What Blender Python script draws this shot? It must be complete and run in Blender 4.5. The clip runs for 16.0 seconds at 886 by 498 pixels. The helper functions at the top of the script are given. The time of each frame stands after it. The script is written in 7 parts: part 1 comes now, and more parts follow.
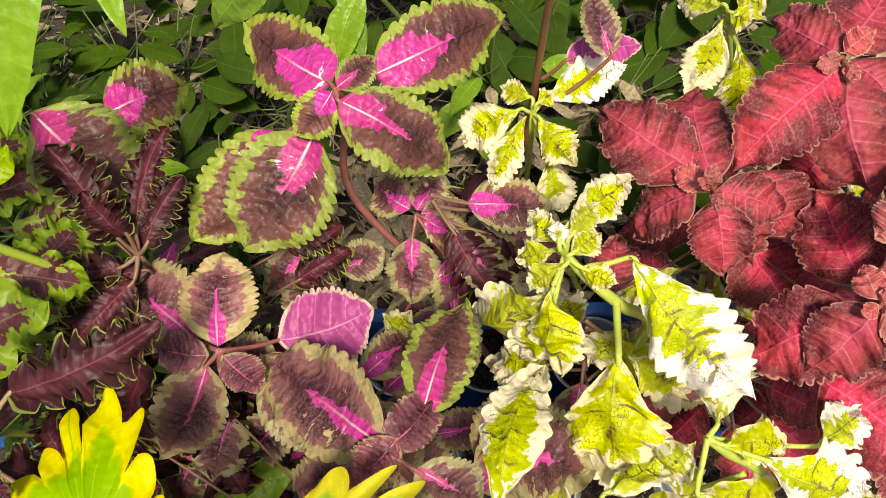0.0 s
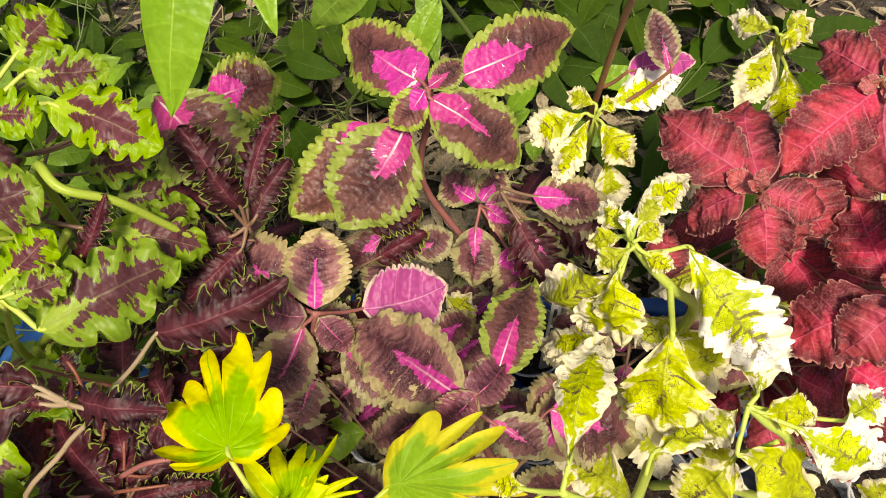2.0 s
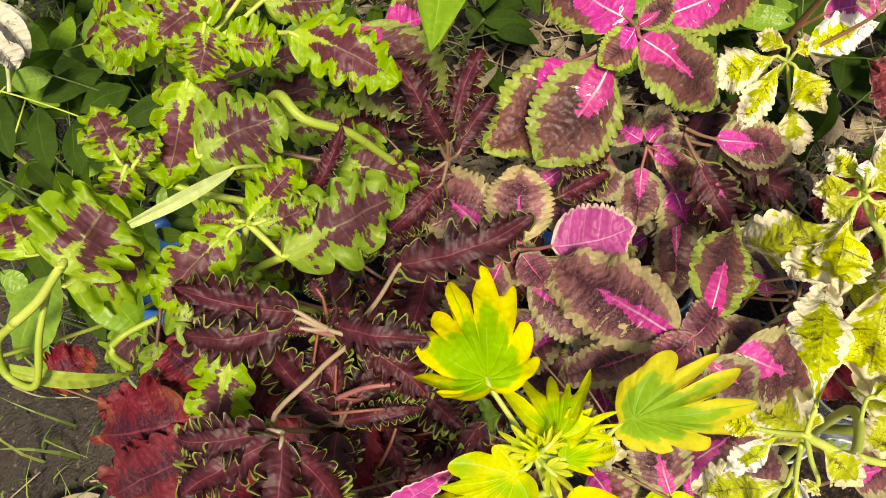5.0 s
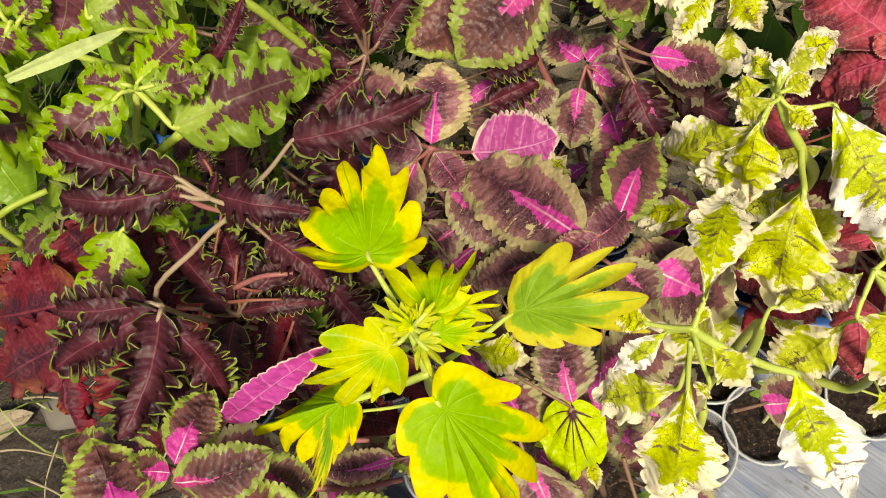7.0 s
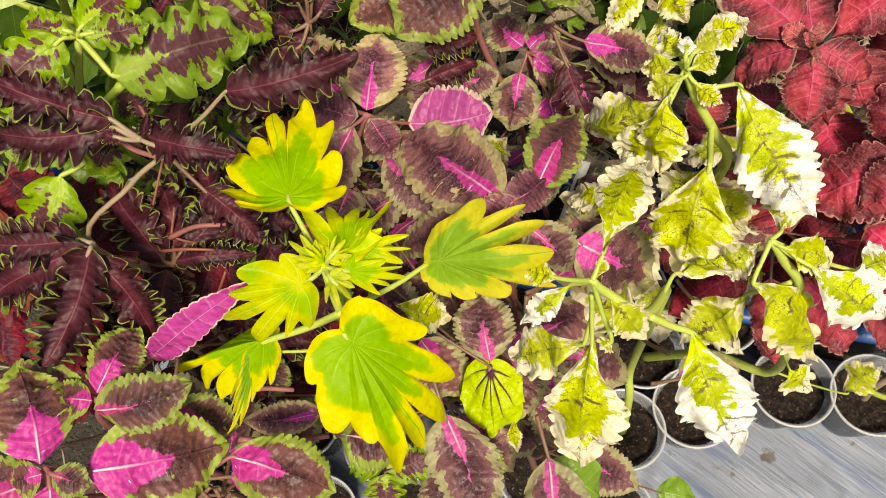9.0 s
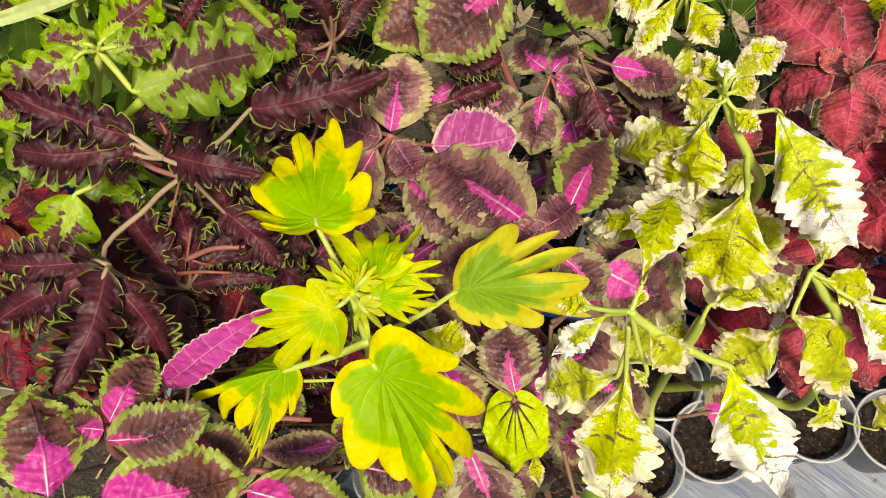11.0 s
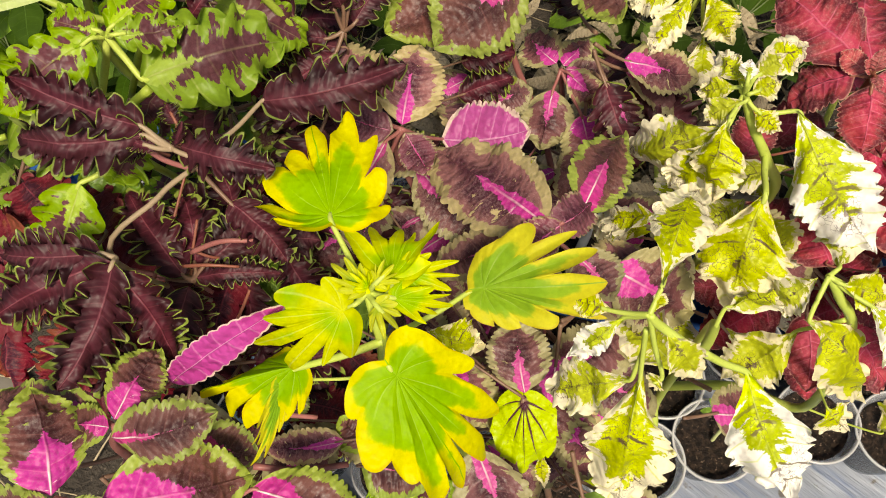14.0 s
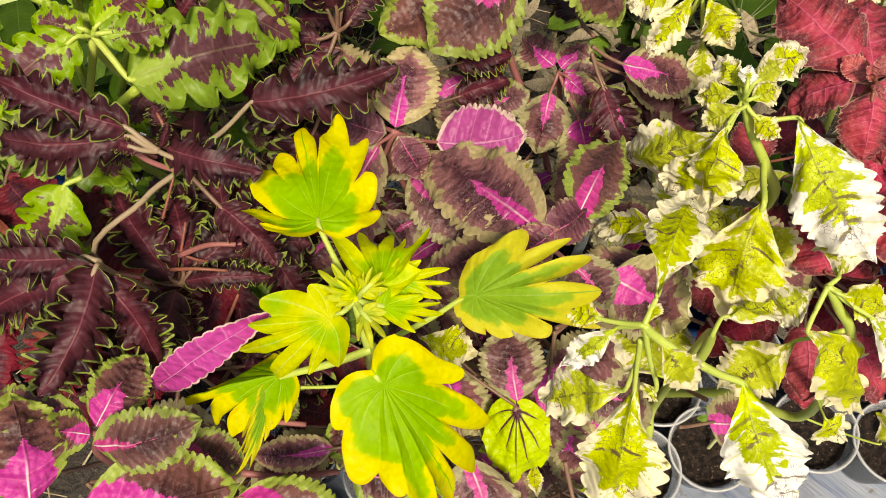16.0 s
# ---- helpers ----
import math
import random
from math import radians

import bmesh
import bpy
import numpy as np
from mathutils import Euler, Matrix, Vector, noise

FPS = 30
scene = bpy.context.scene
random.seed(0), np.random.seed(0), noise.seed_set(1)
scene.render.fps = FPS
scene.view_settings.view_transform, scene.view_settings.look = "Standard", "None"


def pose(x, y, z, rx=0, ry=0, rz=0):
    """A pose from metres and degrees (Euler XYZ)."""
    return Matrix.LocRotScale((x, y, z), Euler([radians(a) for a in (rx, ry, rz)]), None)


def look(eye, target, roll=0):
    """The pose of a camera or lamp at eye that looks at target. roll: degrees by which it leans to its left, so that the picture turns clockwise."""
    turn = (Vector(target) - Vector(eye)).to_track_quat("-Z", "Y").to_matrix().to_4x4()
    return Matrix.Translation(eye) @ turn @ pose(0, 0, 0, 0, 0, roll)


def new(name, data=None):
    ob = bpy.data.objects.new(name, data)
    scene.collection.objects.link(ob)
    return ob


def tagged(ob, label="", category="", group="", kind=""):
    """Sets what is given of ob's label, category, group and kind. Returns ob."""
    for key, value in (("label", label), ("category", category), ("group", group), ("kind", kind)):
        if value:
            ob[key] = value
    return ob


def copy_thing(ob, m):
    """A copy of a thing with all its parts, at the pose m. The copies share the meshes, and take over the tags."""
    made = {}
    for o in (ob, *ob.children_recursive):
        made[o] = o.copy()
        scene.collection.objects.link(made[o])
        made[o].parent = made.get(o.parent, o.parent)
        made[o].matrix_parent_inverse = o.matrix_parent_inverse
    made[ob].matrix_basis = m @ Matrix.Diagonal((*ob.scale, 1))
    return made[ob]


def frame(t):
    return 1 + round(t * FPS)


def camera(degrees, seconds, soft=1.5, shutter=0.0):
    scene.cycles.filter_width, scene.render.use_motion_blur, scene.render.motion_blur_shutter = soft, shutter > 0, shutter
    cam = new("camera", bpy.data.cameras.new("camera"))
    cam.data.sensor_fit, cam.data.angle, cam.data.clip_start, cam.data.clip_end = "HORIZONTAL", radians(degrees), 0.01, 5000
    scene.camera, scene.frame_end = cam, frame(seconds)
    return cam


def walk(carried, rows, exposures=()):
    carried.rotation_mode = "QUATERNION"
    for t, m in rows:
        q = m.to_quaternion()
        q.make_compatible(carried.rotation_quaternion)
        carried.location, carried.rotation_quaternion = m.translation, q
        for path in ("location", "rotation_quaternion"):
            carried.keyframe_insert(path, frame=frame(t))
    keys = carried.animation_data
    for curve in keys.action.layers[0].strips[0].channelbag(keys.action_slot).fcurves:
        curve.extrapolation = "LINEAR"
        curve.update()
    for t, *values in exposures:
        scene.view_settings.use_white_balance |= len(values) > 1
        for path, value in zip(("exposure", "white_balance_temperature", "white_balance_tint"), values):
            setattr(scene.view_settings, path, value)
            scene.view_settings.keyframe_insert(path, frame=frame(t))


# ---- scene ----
cam = camera(57.41, 16.0, 1.0)
PATH = [
    (0, (0.0544, 0.0364, 0.8392), (-0.1135, 0.4687, -0.0468), -21.45),
    (0.5, (0.0817, 0.0306, 0.8429), (-0.0776, 0.4674, -0.0424), -20.06),
    (1, (0.0945, 0.0247, 0.8475), (-0.0617, 0.4628, -0.0377), -19.39),
    (1.5, (0.0713, 0.0044, 0.8768), (-0.0934, 0.4431, -0.0066), -19.65),
    (2, (0.0292, -0.0019, 0.8909), (-0.1577, 0.4326, 0.0098), -20.49),
    (2.5, (-0.0110, -0.0047, 0.9099), (-0.2152, 0.4266, 0.0311), -20.52),
    (3, (-0.0625, -0.0106, 0.9155), (-0.2723, 0.4160, 0.0357), -20.31),
    (5.5, (-0.0744, -0.0154, 0.9155), (-0.2941, 0.3212, -0.0002), -27.36),
    (6, (-0.0542, -0.0353, 0.9076), (-0.2739, 0.2891, -0.0125), -26.98),
    (6.5, (-0.0364, -0.0353, 0.8939), (-0.2496, 0.2891, -0.0276), -25.28),
    (7, (-0.0273, -0.0437, 0.8794), (-0.2288, 0.2822, -0.0443), -23.06),
    (7.5, (-0.0218, -0.0513, 0.8783), (-0.2152, 0.2788, -0.0456), -20.92),
    (8, (-0.0141, -0.0623, 0.8879), (-0.2017, 0.2748, -0.0346), -19.17),
    (8.5, (-0.0009, -0.0727, 0.8855), (-0.1815, 0.2690, -0.0368), -17.55),
    (9, (0.0098, -0.0743, 0.8858), (-0.1654, 0.2714, -0.0361), -16.33),
    (9.5, (0.0039, -0.0807, 0.8909), (-0.1696, 0.2724, -0.0285), -15.64),
    (10, (-0.0056, -0.0780, 0.8854), (-0.1815, 0.2863, -0.0291), -15.05),
    (12.5, (-0.0101, -0.0641, 0.8651), (-0.1823, 0.3111, -0.0458), -12.98),
    (13, (-0.0109, -0.0633, 0.8645), (-0.1794, 0.3088, -0.0482), -12.68),
    (13.5, (-0.0174, -0.0614, 0.8617), (-0.1831, 0.3043, -0.0541), -12.53),
    (14, (-0.0227, -0.0657, 0.8680), (-0.1868, 0.2967, -0.0495), -12.17),
    (14.5, (-0.0174, -0.0611, 0.8633), (-0.1806, 0.3003, -0.0547), -12.00),
    (15, (-0.0277, -0.0632, 0.8590), (-0.1912, 0.2965, -0.0596), -12.09),
    (15.5, (-0.0265, -0.0628, 0.8612), (-0.1901, 0.2954, -0.0580), -11.86),
    (16, (-0.0207, -0.0591, 0.8615), (-0.1843, 0.3034, -0.0560), -11.57),
]
walk(cam, [(t, look(eye, target, roll)) for t, eye, target, roll in PATH], [(0, 0.58, 7300, 10), (5.5, 0.56, 7400, 10), (7.5, 0.44, 7300, 10), (16, 0.42, 7300, 10)])


# ---------------------------------------------------------------- light
world = bpy.data.worlds.new("sky")
scene.world = world
world.use_nodes = True
_wn = world.node_tree.nodes
_sky = _wn.new("ShaderNodeTexSky")
_sky.sky_type = "NISHITA"
_sky.sun_disc = False
_sky.sun_elevation = radians(58)
_sky.sun_rotation = radians(150)
_sky.air_density, _sky.dust_density, _sky.ozone_density = 1.0, 3.0, 0.8
world.node_tree.links.new(_sky.outputs[0], _wn["Background"].inputs[0])
_wn["Background"].inputs[1].default_value = 0.07

sun = new("sun", bpy.data.lights.new("sun", "SUN"))
sun.data.energy, sun.data.angle, sun.data.color = 3.7, radians(10), (1.0, 0.93, 0.80)
sun.matrix_basis = look((0.5, -0.87, 1.9), (0, 0, 0))


# ---------------------------------------------------------------- materials
class Mat:
    """A node material, built with short helpers."""

    def __init__(self, name):
        self.m = bpy.data.materials.new(name)
        self.m.use_nodes = True
        self.t = self.m.node_tree
        self.bsdf = self.t.nodes["Principled BSDF"]
        self.out = self.t.nodes["Material Output"]

    def node(self, kind, operation="", interpolation_type="", data_type="", feature=""):
        n = self.t.nodes.new(kind)
        if operation:
            n.operation = operation
        if interpolation_type:
            n.interpolation_type = interpolation_type
        if data_type:
            n.data_type = data_type
        if feature:
            n.feature = feature
        return n

    def plug(self, v, socket):
        if isinstance(v, bpy.types.NodeSocket):
            self.t.links.new(v, socket)
        elif isinstance(v, tuple) and len(v) == 3 and socket.type == "RGBA":
            socket.default_value = (*v, 1)
        else:
            socket.default_value = v

    def math(self, op, a, b=0.0, c=0.0):
        n = self.node("ShaderNodeMath", operation=op)
        for v, s in zip((a, b, c), n.inputs):
            self.plug(v, s)
        return n.outputs[0]

    def step(self, v, lo, hi):
        n = self.node("ShaderNodeMapRange", interpolation_type="SMOOTHSTEP")
        self.plug(v, n.inputs[0])
        self.plug(lo, n.inputs[1])
        self.plug(hi, n.inputs[2])
        return n.outputs[0]

    def mix(self, f, a, b):
        n = self.node("ShaderNodeMix", data_type="RGBA")
        self.plug(f, n.inputs[0])
        self.plug(a, n.inputs[6])
        self.plug(b, n.inputs[7])
        return n.outputs[2]

    def vec(self, x, y, z=0.0):
        n = self.node("ShaderNodeCombineXYZ")
        for v, s in zip((x, y, z), n.inputs):
            self.plug(v, s)
        return n.outputs[0]

    def noise(self, v, scale, detail=3.0, rough=0.55):
        n = self.node("ShaderNodeTexNoise")
        if v is not None:
            self.plug(v, n.inputs["Vector"])
        n.inputs["Scale"].default_value, n.inputs["Detail"].default_value, n.inputs["Roughness"].default_value = scale, detail, rough
        return n.outputs[0]

    def voronoi(self, v, scale, feature="F1", out=0):
        n = self.node("ShaderNodeTexVoronoi", feature=feature)
        if v is not None:
            self.plug(v, n.inputs["Vector"])
        n.inputs["Scale"].default_value = scale
        return n.outputs[out]

    def obj(self):
        return self.node("ShaderNodeTexCoord").outputs["Object"]

    def rnd(self):
        return self.node("ShaderNodeObjectInfo").outputs["Random"]

    def bump(self, h, strength=0.4, dist=0.001, normal=None):
        n = self.node("ShaderNodeBump")
        n.inputs["Strength"].default_value, n.inputs["Distance"].default_value = strength, dist
        self.plug(h, n.inputs["Height"])
        if normal is not None:
            self.plug(normal, n.inputs["Normal"])
        return n.outputs[0]

    def done(self, colour, rough=0.5, normal=None, translucent=0.0, spec=0.4):
        self.plug(colour, self.bsdf.inputs["Base Color"])
        self.plug(rough, self.bsdf.inputs["Roughness"])
        self.bsdf.inputs["Specular IOR Level"].default_value = spec
        if normal is not None:
            self.plug(normal, self.bsdf.inputs["Normal"])
        if translucent:
            tr, mx = self.node("ShaderNodeBsdfTranslucent"), self.node("ShaderNodeMixShader")
            self.plug(colour, tr.inputs[0])
            mx.inputs[0].default_value = translucent
            self.t.links.new(self.bsdf.outputs[0], mx.inputs[1])
            self.t.links.new(tr.outputs[0], mx.inputs[2])
            self.t.links.new(mx.outputs[0], self.out.inputs[0])
        return self.m


class Blade:
    """What a leaf's paint is made of. s: from base to tip; m: from midrib to margin; e: distance from the margin in half widths;
    k: number of the side vein; n1: blotches; n2: streaks along the veins; n3: fine grain; vein, rib: 1 on a vein; step: uneven from vein to vein."""


def leaf_mat(name, paint, rough=0.45, translucent=0.22, quilt=0.6, fuzz_sheen=(0.0, (1, 1, 1)), grain=0.55, blotch=1.7, sheen=0.30):
    M, P = Mat(name), Blade()

    def uv_of(layer):
        n, sep = M.node("ShaderNodeUVMap"), M.node("ShaderNodeSeparateXYZ")
        n.uv_map = layer
        M.plug(n.outputs[0], sep.inputs[0])
        return sep.outputs[0], sep.outputs[1]

    P.s, across = uv_of("UVMap")
    P.e, P.k = uv_of("EdgeMap")
    fx, fy = uv_of("FlatMap")
    side = M.math("MULTIPLY_ADD", across, 2.0, -1.0)
    P.m = M.math("ABSOLUTE", side)
    P.rnd = M.rnd()
    r = M.math("MULTIPLY", P.rnd, 37.0)
    flat = M.vec(fx, fy, r)
    P.n1 = M.noise(flat, blotch, 4.0, 0.55)
    P.n2 = M.noise(M.vec(M.math("MULTIPLY", P.k, 1.5), M.math("MULTIPLY", P.m, 1.1), M.math("ADD", r, 3.0)), 1.6, 4.0, 0.62)
    P.n3 = M.noise(flat, 17.0, 4.0, 0.7)
    P.flat, P.r = flat, r
    bend = M.math("MULTIPLY_ADD", P.n1, 0.24, -0.12)
    f = M.math("FRACT", M.math("ADD", P.k, bend))
    tri = M.math("ABSOLUTE", M.math("SUBTRACT", f, 0.5))
    P.tri = tri
    P.vein = M.step(tri, 0.060, 0.012)
    P.rib = M.step(P.m, 0.040, 0.008)
    P.jump = M.noise(M.vec(M.math("FLOOR", M.math("ADD", P.k, bend)), M.math("MULTIPLY", M.math("SIGN", side), 7.3), r), 3.1, 0.0)
    colour = paint(M, P)
    # Pale specks: fine hairs, with their velvety sheen put into the colour.
    if fuzz_sheen[0]:
        hair = M.noise(flat, 38.0, 3.0, 0.75)
        colour = M.mix(M.math("MULTIPLY", M.step(M.math("ADD", hair, M.math("MULTIPLY_ADD", P.n1, 0.35, -0.17)), 0.47, 0.70), fuzz_sheen[0]), colour, fuzz_sheen[1])
    hue = M.node("ShaderNodeHueSaturation")
    M.plug(colour, hue.inputs["Color"])
    M.plug(M.math("MULTIPLY_ADD", P.n3, grain, M.math("MULTIPLY_ADD", P.rnd, 0.26, 0.90 - 0.5 * grain)), hue.inputs["Value"])
    M.plug(M.math("MULTIPLY_ADD", P.rnd, 0.12, 0.97), hue.inputs["Saturation"])
    pillow = M.step(tri, 0.0, 0.30)
    cell = M.voronoi(flat, 15.0, "SMOOTH_F1")
    h = M.math("SUBTRACT", M.math("MULTIPLY", pillow, 0.55), M.math("MULTIPLY", cell, 1.0))
    h = M.math("SUBTRACT", h, M.math("MULTIPLY", M.step(P.m, 0.06, 0.0), 0.35))
    gloss = M.math("MULTIPLY_ADD", P.n3, 0.3, rough - 0.15)
    return M.done(hue.outputs[0], gloss, M.bump(h, quilt, 0.0022), translucent, sheen)


def wander(M, P, a, b):
    """An uneven offset round 0: a of blotches, b of streaks along the veins."""
    return M.math("ADD", M.math("MULTIPLY_ADD", P.n1, 2 * a, -a), M.math("MULTIPLY_ADD", P.n2, 2 * b, -b))


def paint_pink(margin, patch, size, width, start=0.62, body=((0.150, 0.062, 0.056), (0.060, 0.021, 0.024)), white=1.0):
    def paint(M, P):
        light, dark = body
        inner = M.step(M.math("ADD", P.e, wander(M, P, 0.60, 0.50)), 0.24, 0.72)
        c = M.mix(inner, M.mix(P.n3, tuple(1.25 * v for v in light), tuple(0.8 * v for v in light)), dark)
        c = M.mix(M.math("MULTIPLY", P.vein, 0.35), c, tuple(1.5 * v for v in light))
        edge = M.step(M.math("ADD", P.e, wander(M, P, 0.16, 0.34)), width + 0.03, width - 0.01)
        c = M.mix(edge, c, M.mix(P.n2, margin, tuple(0.62 * v for v in margin)))
        spill = M.math("MULTIPLY", M.step(M.math("ADD", P.n2, M.math("MULTIPLY", P.n1, 0.5)), 0.93, 0.955), M.step(P.e, 0.62, 0.45))
        c = M.mix(spill, c, margin)
        loose = M.math("ADD", M.math("MULTIPLY_ADD", P.jump, 0.24, -0.12), M.math("ADD", M.math("MULTIPLY_ADD", P.n1, 1.3, -0.65), M.math("MULTIPLY_ADD", P.n2, 1.2, -0.6)))
        reach = M.math("MULTIPLY", M.math("MULTIPLY_ADD", P.s, -start / size, start), M.math("MULTIPLY_ADD", P.rnd, 0.8, 0.45))
        heart = M.step(M.math("SUBTRACT", M.math("MULTIPLY_ADD", loose, 0.16 + 0.4 * start, reach), P.m), 0.0, 0.025)
        tone = M.mix(M.math("MULTIPLY_ADD", P.n2, 0.6, M.math("MULTIPLY_ADD", P.rnd, 0.7, -0.2)), patch, (0.50, 0.075, 0.34))
        tone = M.mix(M.math("MULTIPLY", M.math("MAXIMUM", P.vein, P.rib), 0.28), tone, (0.76, 0.24, 0.44))
        c = M.mix(heart, c, tone)
        pale = M.math("MULTIPLY", M.step(M.math("ADD", P.n2, M.math("MULTIPLY", P.n1, 0.35)), 0.84, 0.87), M.math("MULTIPLY", heart, M.step(P.s, 0.55, 0.3)))
        pale = M.math("MAXIMUM", pale, M.math("MULTIPLY", M.math("MULTIPLY", P.rib, heart), M.step(P.s, 0.45, 0.1)))
        return M.mix(M.math("MULTIPLY", pale, white), c, (0.86, 0.72, 0.72))
    return paint


def paint_violet(M, P):
    c = M.mix(P.n1, (0.34, 0.040, 0.19), (0.52, 0.11, 0.36))
    c = M.mix(M.step(M.math("ADD", P.e, wander(M, P, 0.08, 0.10)), 0.09, 0.05), c, (0.60, 0.46, 0.40))
    return M.mix(M.math("MAXIMUM", M.math("MULTIPLY", P.vein, 0.30), M.math("MULTIPLY", P.rib, 0.7)), c, (0.70, 0.34, 0.54))


def paint_red(M, P):
    c = M.mix(P.rnd, (0.28, 0.028, 0.038), (0.38, 0.054, 0.070))
    blot = M.math("ADD", M.math("MULTIPLY_ADD", P.m, 0.40, M.math("MULTIPLY", P.n2, 0.75)), M.math("MULTIPLY_ADD", P.n1, 1.15, M.math("MULTIPLY", P.rnd, 0.20)))
    c = M.mix(M.math("MULTIPLY", M.step(blot, 1.12, 1.42), 0.85), c, (0.075, 0.012, 0.020))
    glow = M.math("MULTIPLY", M.step(M.math("ADD", P.m, wander(M, P, 0.3, 0.5)), 0.55, 0.0), M.step(P.s, 1.0, 0.35))
    c = M.mix(M.math("MULTIPLY", glow, 0.7), c, (0.50, 0.050, 0.115))
    c = M.mix(M.math("MULTIPLY", M.math("MAXIMUM", M.math("MULTIPLY", P.vein, M.step(P.m, 0.9, 0.2)), P.rib), 0.6), c, (0.62, 0.13, 0.22))
    c = M.mix(M.math("MULTIPLY", M.step(M.math("ADD", P.e, wander(M, P, 0.05, 0.08)), 0.13, 0.07), 0.7), c, (0.12, 0.020, 0.030))
    c = M.mix(M.math("MULTIPLY", M.step(P.n3, 0.68, 0.74), 0.35), c, (0.50, 0.25, 0.10))
    return M.mix(M.math("MULTIPLY", M.step(P.e, 0.040, 0.012), 0.6), c, (0.50, 0.25, 0.20))


def paint_rosy(M, P):
    c = M.mix(P.n1, (0.40, 0.060, 0.075), (0.46, 0.14, 0.14))
    c = M.mix(M.math("MULTIPLY", M.step(M.math("ADD", P.n2, M.math("MULTIPLY", P.m, 0.15)), 0.50, 0.66), 0.6), c, (0.25, 0.040, 0.055))
    c = M.mix(M.math("MULTIPLY", M.math("MAXIMUM", P.rib, M.math("MULTIPLY", P.vein, 0.5)), 0.6), c, (0.66, 0.40, 0.30))
    return M.mix(M.math("MULTIPLY", M.step(P.e, 0.08, 0.02), 0.6), c, (0.60, 0.40, 0.31))


def paint_burgundy(M, P):
    core = M.step(M.math("ADD", P.e, wander(M, P, 0.5, 0.5)), 0.28, 0.55)
    c = M.mix(core, M.mix(P.n1, (0.17, 0.012, 0.024), (0.085, 0.008, 0.016)), (0.048, 0.009, 0.020))
    rust = M.math("MULTIPLY", M.step(M.math("ADD", P.n1, M.math("MULTIPLY", P.n2, 0.6)), 0.85, 0.93), M.step(P.e, 0.4, 0.15))
    c = M.mix(M.math("MULTIPLY", rust, 0.7), c, (0.20, 0.065, 0.026))
    return M.mix(M.math("MULTIPLY", M.math("MAXIMUM", P.rib, M.math("MULTIPLY", P.vein, 0.5)), 0.4), c, (0.34, 0.06, 0.09))


def paint_frill(M, P):
    c = M.mix(M.step(P.n1, 0.35, 0.65), (0.020, 0.005, 0.008), (0.052, 0.011, 0.017))
    # Mauve sheen near the midrib, painted as a lighter maroon.
    c = M.mix(M.math("MULTIPLY", M.step(M.math("ADD", P.m, wander(M, P, 0.25, 0.30)), 0.42, 0.05), 0.6), c, (0.115, 0.024, 0.038))
    c = M.mix(M.math("MULTIPLY", M.math("MAXIMUM", P.rib, M.math("MULTIPLY", P.vein, 0.3)), 0.5), c, (0.26, 0.08, 0.10))
    rim = M.step(M.math("SUBTRACT", M.math("ADD", P.e, M.math("MULTIPLY_ADD", P.n1, 0.14, -0.07)), M.math("MULTIPLY_ADD", P.m, 0.17, -0.125)), 0.012, -0.012)
    return M.mix(rim, c, M.mix(P.n2, (0.12, 0.22, 0.025), (0.32, 0.33, 0.10)))


def paint_lobed(M, P):
    lime = M.mix(P.n1, (0.13, 0.26, 0.009), (0.28, 0.39, 0.022))
    lime = M.mix(M.math("MULTIPLY", P.vein, 0.25), lime, (0.42, 0.52, 0.10))
    dark = M.step(M.math("ADD", M.math("SUBTRACT", P.e, M.math("MULTIPLY", M.math("ABSOLUTE", M.math("SUBTRACT", P.s, 0.50)), 0.30)), wander(M, P, 0.34, 0.60)), 0.20, 0.24)
    c = M.mix(dark, lime, M.mix(P.n3, (0.055, 0.014, 0.026), (0.17, 0.060, 0.070)))
    base = M.step(M.math("ADD", M.math("MULTIPLY", P.s, 0.95), M.math("ADD", M.math("MULTIPLY", P.m, 1.0), wander(M, P, 0.15, 0.35))), 0.40, 0.34)
    c = M.mix(base, c, (0.32, 0.45, 0.05))
    return M.mix(M.math("MULTIPLY", M.math("MAXIMUM", P.rib, M.math("MULTIPLY", P.vein, 0.5)), 0.25), c, (0.40, 0.34, 0.18))


def paint_lime(M, P):
    yellow = M.mix(P.n2, (0.76, 0.63, 0.008), (0.60, 0.56, 0.010))
    green = M.mix(P.n1, (0.15, 0.35, 0.006), (0.31, 0.50, 0.012))
    zone = M.math("ADD", M.math("MULTIPLY_ADD", P.e, 0.42, M.math("MULTIPLY_ADD", P.m, -0.62, 0.62)), wander(M, P, 0.36, 0.10))
    c = M.mix(M.step(zone, 0.31, 0.22), green, yellow)
    c = M.mix(M.math("MULTIPLY", M.step(zone, 0.40, 0.24), 0.35), c, (0.52, 0.60, 0.010))
    lines = M.math("MULTIPLY", M.step(P.tri, 0.040, 0.012), M.step(P.m, 0.80, 0.25))
    c = M.mix(M.math("MULTIPLY", lines, 0.24), c, (0.56, 0.72, 0.24))
    return M.mix(M.math("MULTIPLY", M.step(M.math("ADD", P.e, M.math("MULTIPLY_ADD", P.n1, 0.16, -0.08)), 0.03, 0.0), 0.45), c, (0.55, 0.36, 0.02))


def paint_limeplain(M, P):
    c = M.mix(M.step(M.math("ADD", P.n1, M.math("MULTIPLY_ADD", P.e, -0.5, 0.15)), 0.42, 0.62), (0.28, 0.47, 0.007), (0.56, 0.60, 0.009))
    return M.mix(M.math("MULTIPLY", P.vein, 0.35), c, (0.58, 0.72, 0.18))


